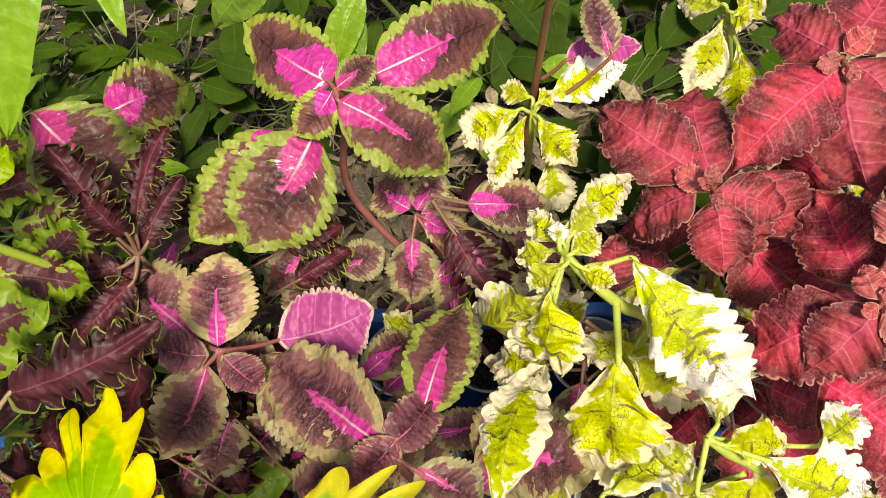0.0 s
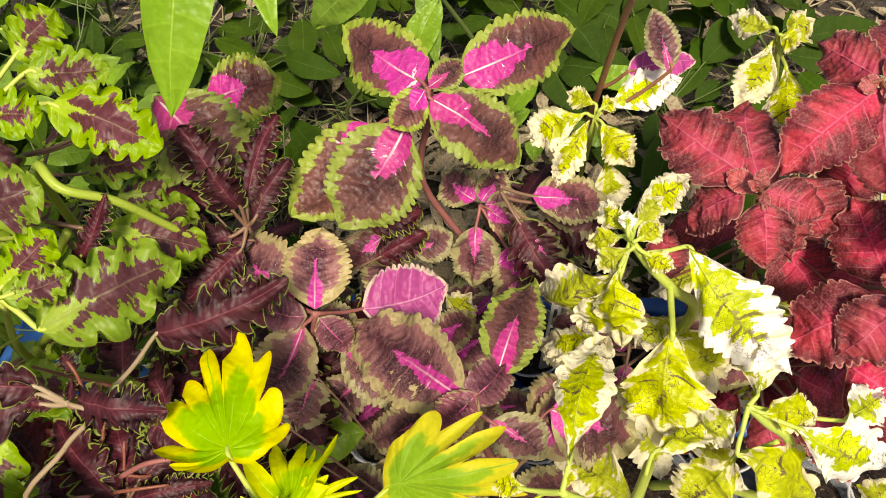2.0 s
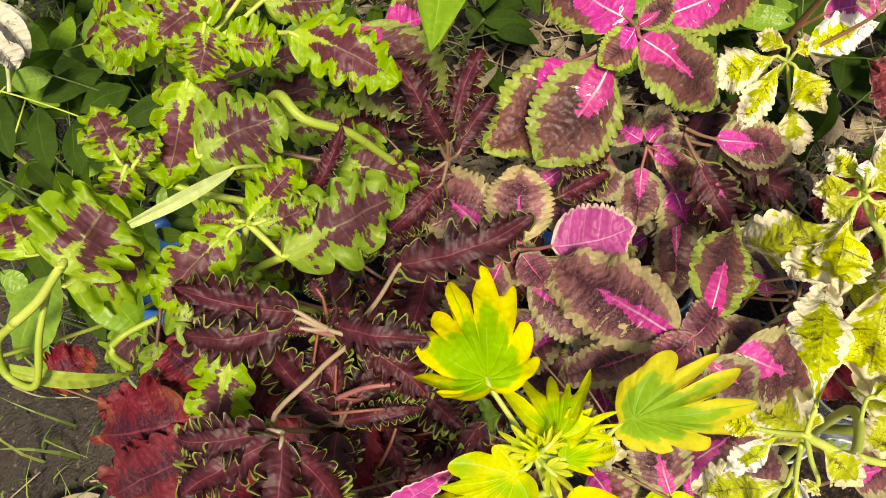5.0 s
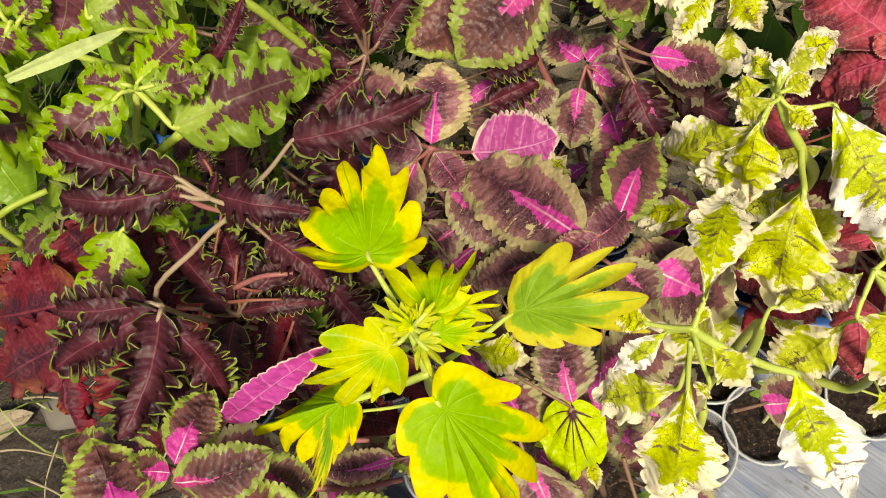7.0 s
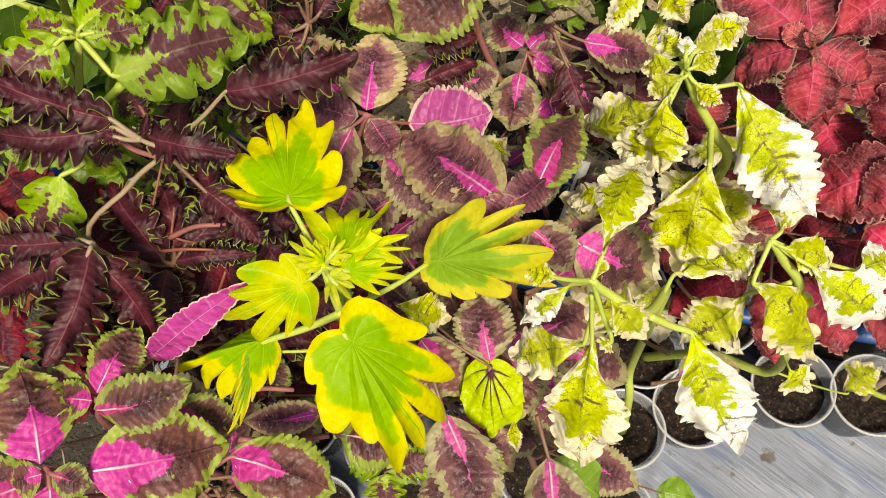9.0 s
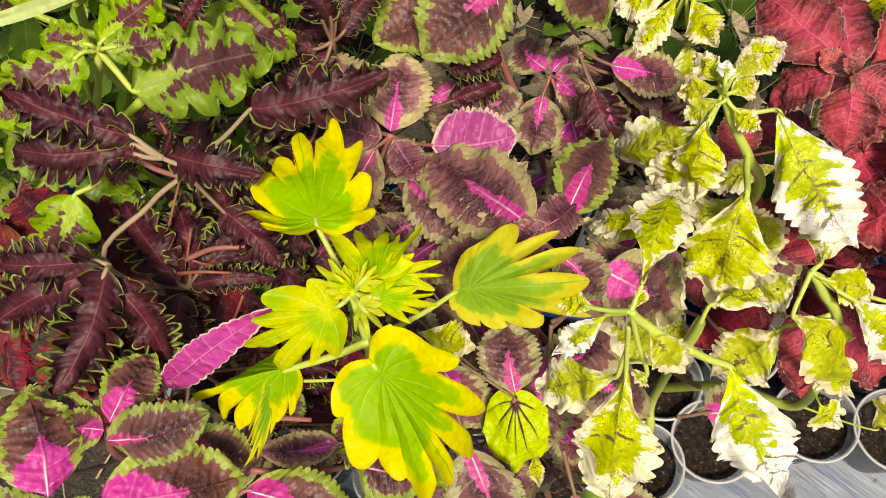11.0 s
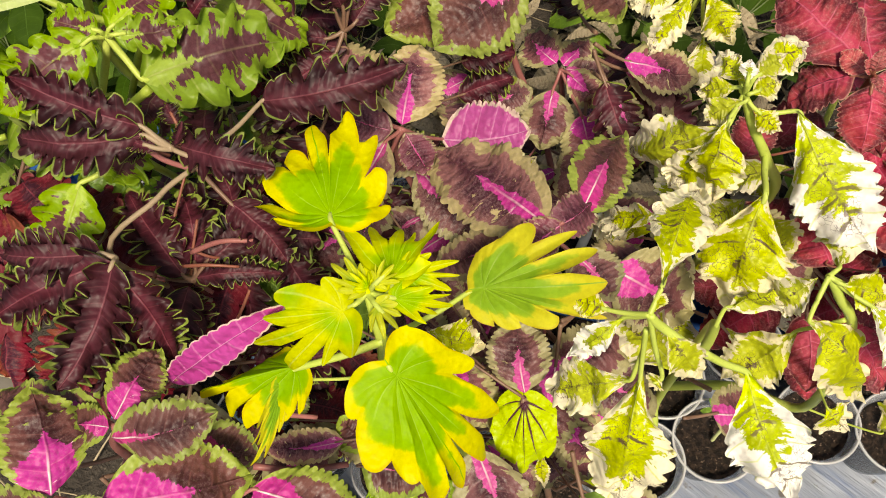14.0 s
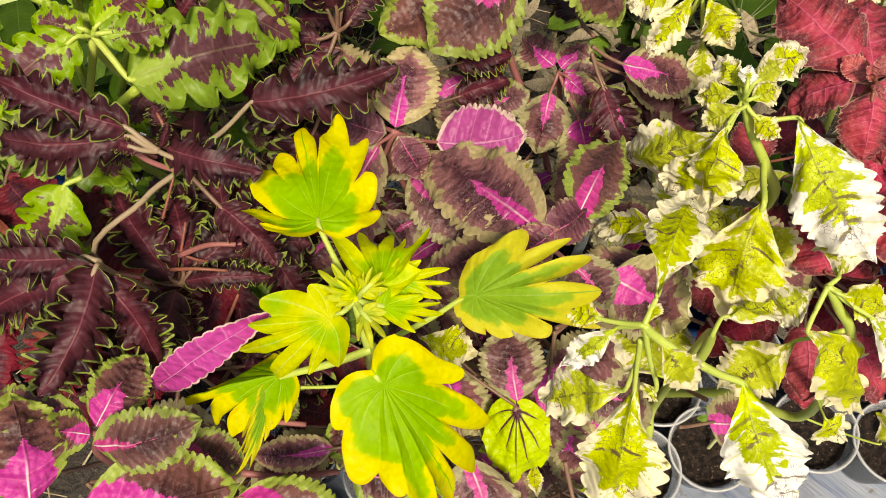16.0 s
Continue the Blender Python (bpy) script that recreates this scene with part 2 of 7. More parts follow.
def paint_cream(white, inner, amount, ink=0.9):
    def paint(M, P):
        lime = M.mix(M.step(P.n1, 0.35, 0.65), tuple(0.60 * c for c in inner), inner)
        lime = M.mix(M.math("MULTIPLY", M.step(P.n3, 0.5, 0.7), 0.35), lime, tuple(min(0.9, 1.25 * c) for c in inner))
        near = M.math("MULTIPLY_ADD", P.s, amount * 1.1, -0.10 * amount)
        edge = M.step(M.math("SUBTRACT", M.math("ADD", P.e, wander(M, P, 0.30, 0.60)), near), 0.03, -0.01)
        c = M.mix(edge, lime, M.mix(P.n3, white, tuple(0.84 * v for v in white)))
        c = M.mix(M.math("MULTIPLY", M.math("MULTIPLY", edge, P.vein), 0.45), c, inner)
        where = M.math("MULTIPLY", M.step(M.math("ADD", M.math("MULTIPLY", P.n1, 1.5), M.math("MULTIPLY_ADD", P.m, -0.34, M.math("MULTIPLY", P.rnd, 0.20))), 0.66, 0.84), M.step(P.s, 0.10, 0.32))
        net = M.voronoi(P.flat, 21.0, "DISTANCE_TO_EDGE")
        lines = M.math("MULTIPLY", M.step(net, 0.060, 0.015), M.step(P.n3, 0.40, 0.55))
        strokes = M.step(M.math("ADD", P.tri, M.math("MULTIPLY_ADD", P.n2, -0.44, M.math("MULTIPLY_ADD", P.n3, -0.22, 0.30))), 0.03, -0.01)
        spine = M.math("MULTIPLY", M.step(M.math("ADD", P.m, wander(M, P, 0.16, 0.44)), 0.07, 0.01), M.math("MULTIPLY", M.step(P.s, 0.92, 0.75), M.step(P.n1, 0.48, 0.58)))
        dark = M.math("MULTIPLY", M.math("MAXIMUM", M.math("MAXIMUM", lines, strokes), spine), where)
        c = M.mix(M.math("MULTIPLY", dark, ink), c, (0.090, 0.042, 0.050))
        return M.mix(M.math("MULTIPLY", M.math("MULTIPLY", P.rib, M.step(P.s, 0.45, 0.2)), 0.5), c, (0.62, 0.68, 0.22))
    return paint


def paint_veined(M, P):
    c = M.mix(P.n1, (0.32, 0.46, 0.02), (0.50, 0.58, 0.05))
    lines = M.step(M.math("ADD", P.tri, M.math("MULTIPLY_ADD", P.n2, -0.25, M.math("MULTIPLY_ADD", P.m, 0.30, -0.06))), 0.06, 0.02)
    specks = M.math("MULTIPLY", M.step(P.n3, 0.60, 0.66), 0.5)
    return M.mix(M.math("MULTIPLY", M.math("MAXIMUM", M.math("MAXIMUM", lines, M.step(P.m, 0.22, 0.10)), specks), M.step(P.m, 1.0, 0.85)), c, (0.075, 0.024, 0.036))


def paint_green(a, b):
    def paint(M, P):
        c = M.mix(P.n1, a, b)
        c = M.mix(M.math("MULTIPLY", M.step(P.n3, 0.70, 0.76), 0.6), c, (0.42, 0.38, 0.05))
        return M.mix(M.math("MULTIPLY", M.math("MAXIMUM", P.rib, M.math("MULTIPLY", P.vein, 0.3)), 0.4), c, tuple(min(0.6, 1.7 * v + 0.02) for v in b))
    return paint


def paint_dry_of(a, b, spots):
    def paint(M, P):
        return M.mix(M.step(P.n2, 0.6, 0.7), M.mix(P.n1, a, b), spots)
    return paint


MAUVE = ((0.245, 0.110, 0.112), (0.070, 0.021, 0.034))
MATS = {
    "pink": leaf_mat("pink_heart_leaf", paint_pink((0.32, 0.40, 0.075), (0.47, 0.020, 0.16), 0.55, 0.17, 0.78), fuzz_sheen=(0.16, (0.42, 0.32, 0.29))),
    "tan": leaf_mat("tan_edged_leaf", paint_pink((0.46, 0.38, 0.19), (0.46, 0.018, 0.18), 0.58, 0.20, 0.31, MAUVE, 0.5), fuzz_sheen=(0.22, (0.52, 0.36, 0.35))),
    "plum": leaf_mat("young_plum_leaf", paint_pink((0.34, 0.26, 0.15), (0.50, 0.02, 0.15), 0.8, 0.06, 0.08, ((0.185, 0.058, 0.085), (0.085, 0.020, 0.038)), 0.3), fuzz_sheen=(0.2, (0.5, 0.34, 0.36))),
    "dusk": leaf_mat("dusky_pink_leaf", paint_pink((0.42, 0.38, 0.19), (0.58, 0.050, 0.28), 0.60, 0.20, 0.56, ((0.185, 0.074, 0.080), (0.066, 0.020, 0.030)), 0.8), fuzz_sheen=(0.2, (0.50, 0.40, 0.34))),
    "bronze": leaf_mat("green_flecked_maroon_leaf", paint_pink((0.32, 0.42, 0.06), (0.50, 0.02, 0.15), 0.3, 0.22, 0.05)),
    "violet": leaf_mat("violet_underside_leaf", paint_violet),
    "red": leaf_mat("velvet_red_leaf", paint_red, 0.62, 0.14, 0.6, (0.26, (0.54, 0.25, 0.24))),
    "rosy": leaf_mat("young_rosy_leaf", paint_rosy, 0.62, 0.16, 0.5, (0.3, (0.64, 0.38, 0.34))),
    "burgundy": leaf_mat("burgundy_leaf", paint_burgundy, 0.6, 0.16, 0.5, (0.2, (0.45, 0.13, 0.12))),
    "frill": leaf_mat("frilled_maroon_leaf", paint_frill, 0.5, 0.18, 0.35),
    "lobed": leaf_mat("lobed_green_leaf", paint_lobed, 0.45, 0.25, 0.35, blotch=2.2),
    "lime": leaf_mat("yellow_lobed_leaf", paint_lime, 0.55, 0.3, 0.30, grain=0.40, blotch=2.2, sheen=0.16),
    "limeplain": leaf_mat("lime_young_leaf", paint_limeplain, 0.55, 0.3, 0.25, grain=0.40, sheen=0.16),
    "cream": leaf_mat("cream_edged_leaf", paint_cream((0.86, 0.80, 0.58), (0.58, 0.65, 0.022), 0.70), 0.45, 0.28, 0.55, grain=0.7, blotch=2.4),
    "white": leaf_mat("white_edged_leaf", paint_cream((0.93, 0.91, 0.85), (0.56, 0.66, 0.030), 0.88, 0.8), 0.45, 0.28, 0.55, grain=0.5, blotch=2.2),
    "gold": leaf_mat("green_gold_leaf", paint_cream((0.82, 0.75, 0.48), (0.57, 0.63, 0.015), 0.34), 0.45, 0.28, 0.55, grain=0.7, blotch=2.4),
    "veined": leaf_mat("dark_veined_leaf", paint_veined),
    "green": leaf_mat("plain_green_leaf", paint_green((0.12, 0.24, 0.025), (0.24, 0.38, 0.05)), 0.38, 0.25, 0.25),
    # Mid-green herb; the shade it grows in is darkened into its colour.
    "herb": leaf_mat("shaded_herb_leaf", paint_green((0.020, 0.045, 0.005), (0.060, 0.105, 0.010)), 0.75, 0.25, 0.15, sheen=0.12),
    "pale": leaf_mat("pale_strap_leaf", paint_green((0.38, 0.47, 0.15), (0.50, 0.58, 0.25)), 0.5, 0.2, 0.3),
    "strap": leaf_mat("yellow_green_strap_leaf", paint_green((0.26, 0.38, 0.03), (0.40, 0.48, 0.07)), 0.45, 0.25, 0.3),
    "husk": leaf_mat("whitish_dry_leaf", paint_dry_of((0.46, 0.43, 0.33), (0.66, 0.63, 0.53), (0.25, 0.21, 0.14)), 0.7, 0.15),
    # Background weeds: green with the surrounding shade put into the colour.
    "weed": leaf_mat("shaded_weed_leaf", paint_green((0.018, 0.042, 0.005), (0.050, 0.095, 0.010)), 0.75, 0.2, 0.15, sheen=0.12),
    "dry": leaf_mat("dry_leaf", paint_dry_of((0.21, 0.16, 0.09), (0.48, 0.41, 0.29), (0.13, 0.08, 0.045)), 0.7, 0.15),
}


def stem_mat(name, a, b):
    M = Mat(name)
    p = M.obj()
    c = M.mix(M.noise(p, 60.0), a, b)
    c = M.mix(M.math("MULTIPLY", M.step(M.noise(p, 400.0), 0.6, 0.7), 0.35), c, tuple(0.5 * v for v in a))
    return M.done(c, 0.42, M.bump(M.noise(p, 500.0), 0.25, 0.0008), 0.1)


STEMS = {
    "green": stem_mat("green_stem", (0.42, 0.54, 0.07), (0.54, 0.61, 0.14)),
    "lime": stem_mat("lime_stem", (0.28, 0.40, 0.035), (0.40, 0.48, 0.075)),
    "pale": stem_mat("pale_stem", (0.52, 0.60, 0.24), (0.60, 0.62, 0.34)),
    "mauve": stem_mat("mauve_stem", (0.17, 0.085, 0.06), (0.27, 0.17, 0.11)),
    "pink": stem_mat("pink_stem", (0.26, 0.075, 0.075), (0.42, 0.18, 0.16)),
    "olive": stem_mat("olive_stem", (0.30, 0.22, 0.13), (0.40, 0.30, 0.20)),
    # Stalks of the background plants, their shade included in the colour.
    "shade": stem_mat("shaded_green_stem", (0.08, 0.12, 0.03), (0.13, 0.18, 0.05)),
    "rose": stem_mat("rosy_stem", (0.20, 0.05, 0.04), (0.32, 0.13, 0.08)),
    "brown": stem_mat("brown_stem", (0.26, 0.10, 0.055), (0.36, 0.18, 0.10)),
}


def soil_mat():
    M = Mat("potting_soil")
    p = M.obj()
    c = M.mix(M.step(M.noise(p, 190.0, 4), 0.4, 0.65), (0.010, 0.006, 0.004), (0.060, 0.036, 0.024))
    c = M.mix(M.step(M.noise(p, 330.0, 2), 0.63, 0.70), c, (0.30, 0.21, 0.15))
    return M.done(c, 0.6, M.bump(M.noise(p, 240.0, 5, 0.7), 1.0, 0.010))


def ground_mat():
    M = Mat("garden_soil")
    p = M.obj()
    c = M.mix(M.noise(p, 9.0, 5), (0.038, 0.030, 0.023), (0.086, 0.070, 0.055))
    c = M.mix(M.step(M.noise(p, 60.0, 4), 0.5, 0.7), c, (0.045, 0.034, 0.026))
    c = M.mix(M.step(M.noise(p, 140.0, 2), 0.62, 0.70), c, (0.17, 0.14, 0.11))
    return M.done(c, 0.9, M.bump(M.math("SUBTRACT", M.noise(p, 60.0, 6, 0.7), M.math("MULTIPLY", M.voronoi(M.vec(M.noise(p, 6.0), M.noise(p, 7.0), M.noise(p, 5.0)), 60.0, "SMOOTH_F1"), 0.4)), 1.0, 0.016))


def cup_mat():
    M = Mat("clear_cup_plastic")
    t, mx = M.node("ShaderNodeBsdfTransparent"), M.node("ShaderNodeMixShader")
    M.bsdf.inputs["Base Color"].default_value = (0.42, 0.43, 0.45, 1)
    M.bsdf.inputs["Roughness"].default_value = 0.16
    t.inputs[0].default_value = (0.9, 0.92, 0.94, 1)
    mx.inputs[0].default_value = 0.42
    M.t.links.new(t.outputs[0], mx.inputs[1])
    M.t.links.new(M.bsdf.outputs[0], mx.inputs[2])
    M.t.links.new(mx.outputs[0], M.out.inputs[0])
    return M.m


def film_mat():
    M = Mat("silver_film")
    p = M.obj()
    sep = M.node("ShaderNodeSeparateXYZ")
    M.plug(p, sep.inputs[0])
    along = M.math("ADD", M.math("MULTIPLY", sep.outputs[0], 0.88), M.math("MULTIPLY", sep.outputs[1], -0.48))
    across = M.math("ADD", M.math("MULTIPLY", sep.outputs[0], 0.48), M.math("MULTIPLY", sep.outputs[1], 0.88))
    streak = M.noise(M.vec(M.math("MULTIPLY", along, 5.0), M.math("MULTIPLY", across, 52.0)), 1.0, 4, 0.6)
    fine = M.noise(M.vec(M.math("MULTIPLY", along, 14.0), M.math("MULTIPLY", across, 260.0)), 1.0, 3, 0.6)
    c = M.mix(M.noise(p, 14.0, 4), (0.33, 0.38, 0.47), (0.50, 0.54, 0.63))
    # Blue reflections and shading of the wrinkles, painted as colour streaks.
    c = M.mix(M.math("MULTIPLY", M.step(streak, 0.50, 0.70), 0.8), c, (0.16, 0.23, 0.42))
    c = M.mix(M.math("MULTIPLY", M.step(fine, 0.56, 0.72), 0.25), c, (0.30, 0.34, 0.42))
    c = M.mix(M.step(M.noise(p, 38.0, 5), 0.62, 0.68), c, (0.25, 0.23, 0.21))
    return M.done(c, 0.34, M.bump(M.math("ADD", streak, M.math("MULTIPLY", fine, 0.3)), 0.6, 0.008), 0, 0.5)


def plastic_mat(name, a, b, rough=0.35):
    M = Mat(name)
    p = M.obj()
    c = M.mix(M.noise(p, 20.0, 4), a, b)
    return M.done(c, M.math("MULTIPLY_ADD", M.noise(p, 90.0), 0.3, rough - 0.1), M.bump(M.noise(p, 40.0), 0.2, 0.002))


SOIL, GROUND, CUP, FILM = soil_mat(), ground_mat(), cup_mat(), film_mat()
BLUE = plastic_mat("blue_plastic", (0.018, 0.075, 0.26), (0.03, 0.12, 0.38))
PALEBLUE = plastic_mat("pale_blue_plastic", (0.20, 0.36, 0.58), (0.36, 0.50, 0.68), 0.3)
BLACK = plastic_mat("black_plastic", (0.012, 0.012, 0.014), (0.03, 0.03, 0.033))
TAG = plastic_mat("white_tag_plastic", (0.62, 0.62, 0.58), (0.72, 0.72, 0.68), 0.5)
INK = plastic_mat("pencil_marks", (0.03, 0.03, 0.035), (0.06, 0.06, 0.065), 0.6)


def grass_mat():
    M = Mat("grass_blades")
    r = M.node("ShaderNodeNewGeometry").outputs["Random Per Island"]
    return M.done(M.mix(r, (0.09, 0.20, 0.03), (0.30, 0.36, 0.09)), 0.45, None, 0.25)


GRASS = grass_mat()


# ---------------------------------------------------------------- building helpers
def mesh_of(name, bm, material):
    me = bpy.data.meshes.new(name)
    bm.to_mesh(me)
    bm.free()
    me.materials.append(material)
    for p in me.polygons:
        p.use_smooth = True
    return me


def part(name, bm, material, parent, label=""):
    ob = new(name, mesh_of(name, bm, material))
    ob.parent = parent
    return tagged(ob, label)


def tube(bm, pts, r0, r1, sides=8):
    """A tapering tube along a smooth line through pts (Catmull-Rom)."""
    P = [Vector(p) for p in pts]
    P = [2 * P[0] - P[1], *P, 2 * P[-1] - P[-2]]
    line = []
    for i in range(1, len(P) - 2):
        for k in range(6):
            t = k / 6
            a, b, c, d = P[i - 1 : i + 3]
            line.append(0.5 * (2 * b + (c - a) * t + (2 * a - 5 * b + 4 * c - d) * t * t + (3 * b - a - 3 * c + d) * t ** 3))
    line.append(P[-2])
    rings, ref = [], Vector((0.3, 0.9, 0.2))
    for i, p in enumerate(line):
        tan = (line[min(i + 1, len(line) - 1)] - line[max(i - 1, 0)]).normalized()
        x = tan.cross(ref).normalized()
        y = tan.cross(x)
        r = r0 + (r1 - r0) * i / (len(line) - 1)
        rings.append([bm.verts.new(p + r * (math.cos(2 * math.pi * j / sides) * x + math.sin(2 * math.pi * j / sides) * y)) for j in range(sides)])
    for a, b in zip(rings, rings[1:]):
        for j in range(sides):
            bm.faces.new((a[j], a[(j + 1) % sides], b[(j + 1) % sides], b[j]))
    bm.faces.new(rings[-1])
    bm.faces.new(rings[0][::-1])


# Outlines of leaves with side veins. peak, round: how the half width runs along the leaf; teeth: lobes or teeth on each side; depth: how far
# these are cut in; q, power: how blunt; gap: how far lobes stand apart; lean: how far they point forwards; curl: how far the rim turns up.
SHAPES = {
    "pink": dict(peak=0.62, round=0.60, teeth=14, depth=0.085, q=2.4, power=0.75, gap=0.10, lean=(0.42, 0.45), ripple=0.07, rows=6, veins=6),
    "red": dict(peak=0.60, round=0.66, teeth=12, depth=0.10, q=2.4, power=0.7, gap=0.10, lean=(0.42, 0.5), ripple=0.11, rows=7, veins=6, crimp=1.3),
    "frill": dict(peak=0.72, round=0.46, teeth=9, depth=0.60, q=3.2, power=0.5, gap=0.42, lean=(0.35, 0.85), ripple=0.16, rows=10, veins=8, curl=0.42, crimp=1.2),
    "lobed": dict(peak=0.70, round=0.50, teeth=5, depth=0.38, q=2.8, power=0.5, gap=0.16, lean=(0.22, 0.62), ripple=0.16, rows=11, veins=6, crimp=1.3, curl=0.10),
    "burgundy": dict(peak=0.62, round=0.50, teeth=12, depth=0.28, q=2.2, power=0.7, gap=0.25, lean=(0.3, 0.6), ripple=0.22, rows=8, veins=9, crimp=1.4, curl=0.10),
    "cream": dict(peak=0.60, round=0.70, teeth=12, depth=0.19, q=2.0, power=0.7, gap=0.25, lean=(0.38, 0.75), ripple=0.16, rows=7, veins=6, crimp=1.6, wedge=0.42, curl=0.05, bare=0.24),
    "plain": dict(peak=0.78, round=0.72, teeth=3, depth=0.0, q=2.0, power=1.0, gap=0.0, lean=(0.3, 0.3), ripple=0.04, rows=7, veins=7),
}
# Outlines of leaves whose lobes fan out from the foot: lobes on each side, depth and bluntness, how wide the fan opens, how far it sweeps forwards.
FANS = {
    "lime": dict(lobes=4, depth=0.34, q=1.7, power=0.70, fan=132, ripple=0.15, ragged=0.26, sweep=0.30, foot=0.07),
    "star": dict(lobes=3, depth=0.50, q=1.7, power=0.70, fan=118, ripple=0.20, ragged=0.26, sweep=0.24, foot=0.10),
    "round": dict(lobes=3, depth=0.10, q=2.0, power=0.7, fan=105, ripple=0.10, ragged=0.10, sweep=0.30, foot=0.05),
}
FORM = {"pink": "pink", "tan": "pink", "plum": "pink", "bronze": "pink", "dusk": "pink", "violet": "pink", "red": "red", "rosy": "red", "burgundy": "burgundy", "frill": "frill", "lobed": "lobed",
        "lime": "lime", "limeplain": "star", "cream": "cream", "white": "cream", "gold": "cream", "veined": "round", "green": "plain", "weed": "plain", "dry": "plain", "herb": "plain", "pale": "plain", "strap": "plain", "husk": "plain"}
WORDS = {"pink": "", "violet": "bright violet-pink underside", "white": "broad white margin", "rosy": "pale rosy young leaf"}


def edge_distance(points, outline):
    """How far each flat point lies from a closed outline."""
    p, a = np.array(points), np.array(outline)
    b = np.roll(a, -1, axis=0)
    d = b - a
    n = np.maximum((d * d).sum(1), 1e-14)
    t = np.clip(((p[:, None, :] - a[None]) * d[None]).sum(2) / n[None], 0, 1)
    gap = p[:, None, :] - a[None] - t[:, :, None] * d[None]
    return np.sqrt((gap * gap).sum(2).min(1))


def layers_of(bm):
    return bm.loops.layers.uv.new("UVMap"), bm.loops.layers.uv.new("EdgeMap"), bm.loops.layers.uv.new("FlatMap")


def fan_blade(S, base, tip, width, face, bend, fold, seed, origin, fine=1.0):
    """A lobed blade: rings round the foot of the midrib, drawn out into fingers that fan forwards."""
    rnd = random.Random(seed)
    base, tip = Vector(base) - origin, Vector(tip) - origin
    axis = tip - base
    L = axis.length
    T = axis / L
    N = Vector(face) - Vector(face).dot(T) * T
    N.normalize()
    side0 = N.cross(T)
    twist, ph = rnd.uniform(-0.3, 0.3), rnd.uniform(0, 6.28)
    where = Vector((rnd.uniform(0, 50), rnd.uniform(0, 50), 0))
    n, step = S["lobes"], radians(S["fan"]) / (S["lobes"] + 0.5)
    edges = [(-n - 0.5 + i) * step + rnd.uniform(-0.28, 0.28) * step for i in range(2 * n + 2)]
    sectors = [(a, b, rnd.uniform(1 - S["ragged"], 1 + 0.3 * S["ragged"]), rnd.uniform(-1, 1), rnd.uniform(-0.25, 0.25)) for a, b in zip(edges, edges[1:])]
    per, rings = max(8, int(16 * fine)), (10 if fine >= 1 else 6)
    c, inner = S["foot"], 1 - S["depth"]
    spokes = []
    for i, (a, b, size, tilt, skew) in enumerate(sectors):
        size = max(size, 1.0) if i == n else size
        if i in (0, len(sectors) - 1):
            size *= 0.84
        for j in range(per):
            p = j / per
            wave = max(0.0, 1 - abs(2 * p - 1) ** S["q"]) ** S["power"]
            low = inner * (1 + (0.9 if p < 0.5 else -0.7) * skew)
            spokes.append((a + (b - a) * p, low + (size - low) * wave, p, wave, (a + b) / 2 + skew * step * 0.4, i, tilt))
    a, b = sectors[-1][1], sectors[0][0] + 2 * math.pi
    for k in range(per):
        p = k / per
        spokes.append((a + (b - a) * p, inner * (0.35 + 0.65 * abs(2 * p - 1) ** 1.5), p, 0.2, (a + b) / 2, len(sectors), 0.0))
    info, flat = [], []
    for turn, r, p, wave, mid, i, tilt in spokes:
        for q in range(1, rings + 1):
            m = q / rings
            reach = m * r
            near = min(1.0, inner / reach)
            th = mid + (turn - mid) * near ** 0.8 if i < len(sectors) and reach > inner else turn
            if i < len(sectors) and reach > inner:
                th += (turn - th) * max(0.0, 1 - (reach - inner) / (0.12 * inner))
            fx = c * L + (math.cos(th) * ((1 - c) if math.cos(th) > 0 else 0.45) + S["sweep"] * abs(math.sin(th)) ** 1.5 * reach) * L * reach
            flat.append((fx, math.sin(th) * 0.52 * width * reach))
            info.append((m, wave, turn, tilt))
    e = edge_distance(flat + [(c * L, 0.0)], [flat[k * rings + rings - 1] for k in range(len(spokes))]) / (0.5 * width)
    bm = bmesh.new()
    uv, em, fm = layers_of(bm)

    def at(x, y, m, wave, turn, tilt):
        s = x / L
        slope = bend * 4 * (1 - 2 * s) - 0.1 * s
        nrm0 = (N - T * slope).normalized()
        t = twist * (s - 0.4)
        side, nrm = side0 * math.cos(t) + nrm0 * math.sin(t), nrm0 * math.cos(t) - side0 * math.sin(t)
        z = fold * abs(y) - 0.25 * fold * y * y / (0.5 * width)
        z += S["ripple"] * width * 0.5 * m ** 2 * math.sin(2 * turn + ph) + 0.7 * S["ripple"] * width * 0.5 * m ** 3 * tilt * wave
        z += 0.11 * width * noise.noise(where + Vector((s * 3.5, y / width * 4, 7))) * m
        z += 0.012 * width * (0.6 - wave) * m
        return base + axis * s + N * ((bend * 4 * s * (1 - s) - 0.05 * s * s) * L) + side * y + nrm * z

    vs = [bm.verts.new(at(*f, *g)) for f, g in zip(flat, info)]
    hub = bm.verts.new(at(c * L, 0, 0, 0.5, 0, 0))
    count = len(spokes)

    def place(lp, i, q, k):
        x, y = flat[i * rings + q - 1] if q else (c * L, 0.0)
        d = e[i * rings + q - 1] if q else e[-1]
        lp[uv].uv, lp[em].uv, lp[fm].uv = (x / L, 0.5 + 0.5 * q / rings * (1 if y >= 0 else -1)), (d, k), (x / 0.05, y / 0.05)

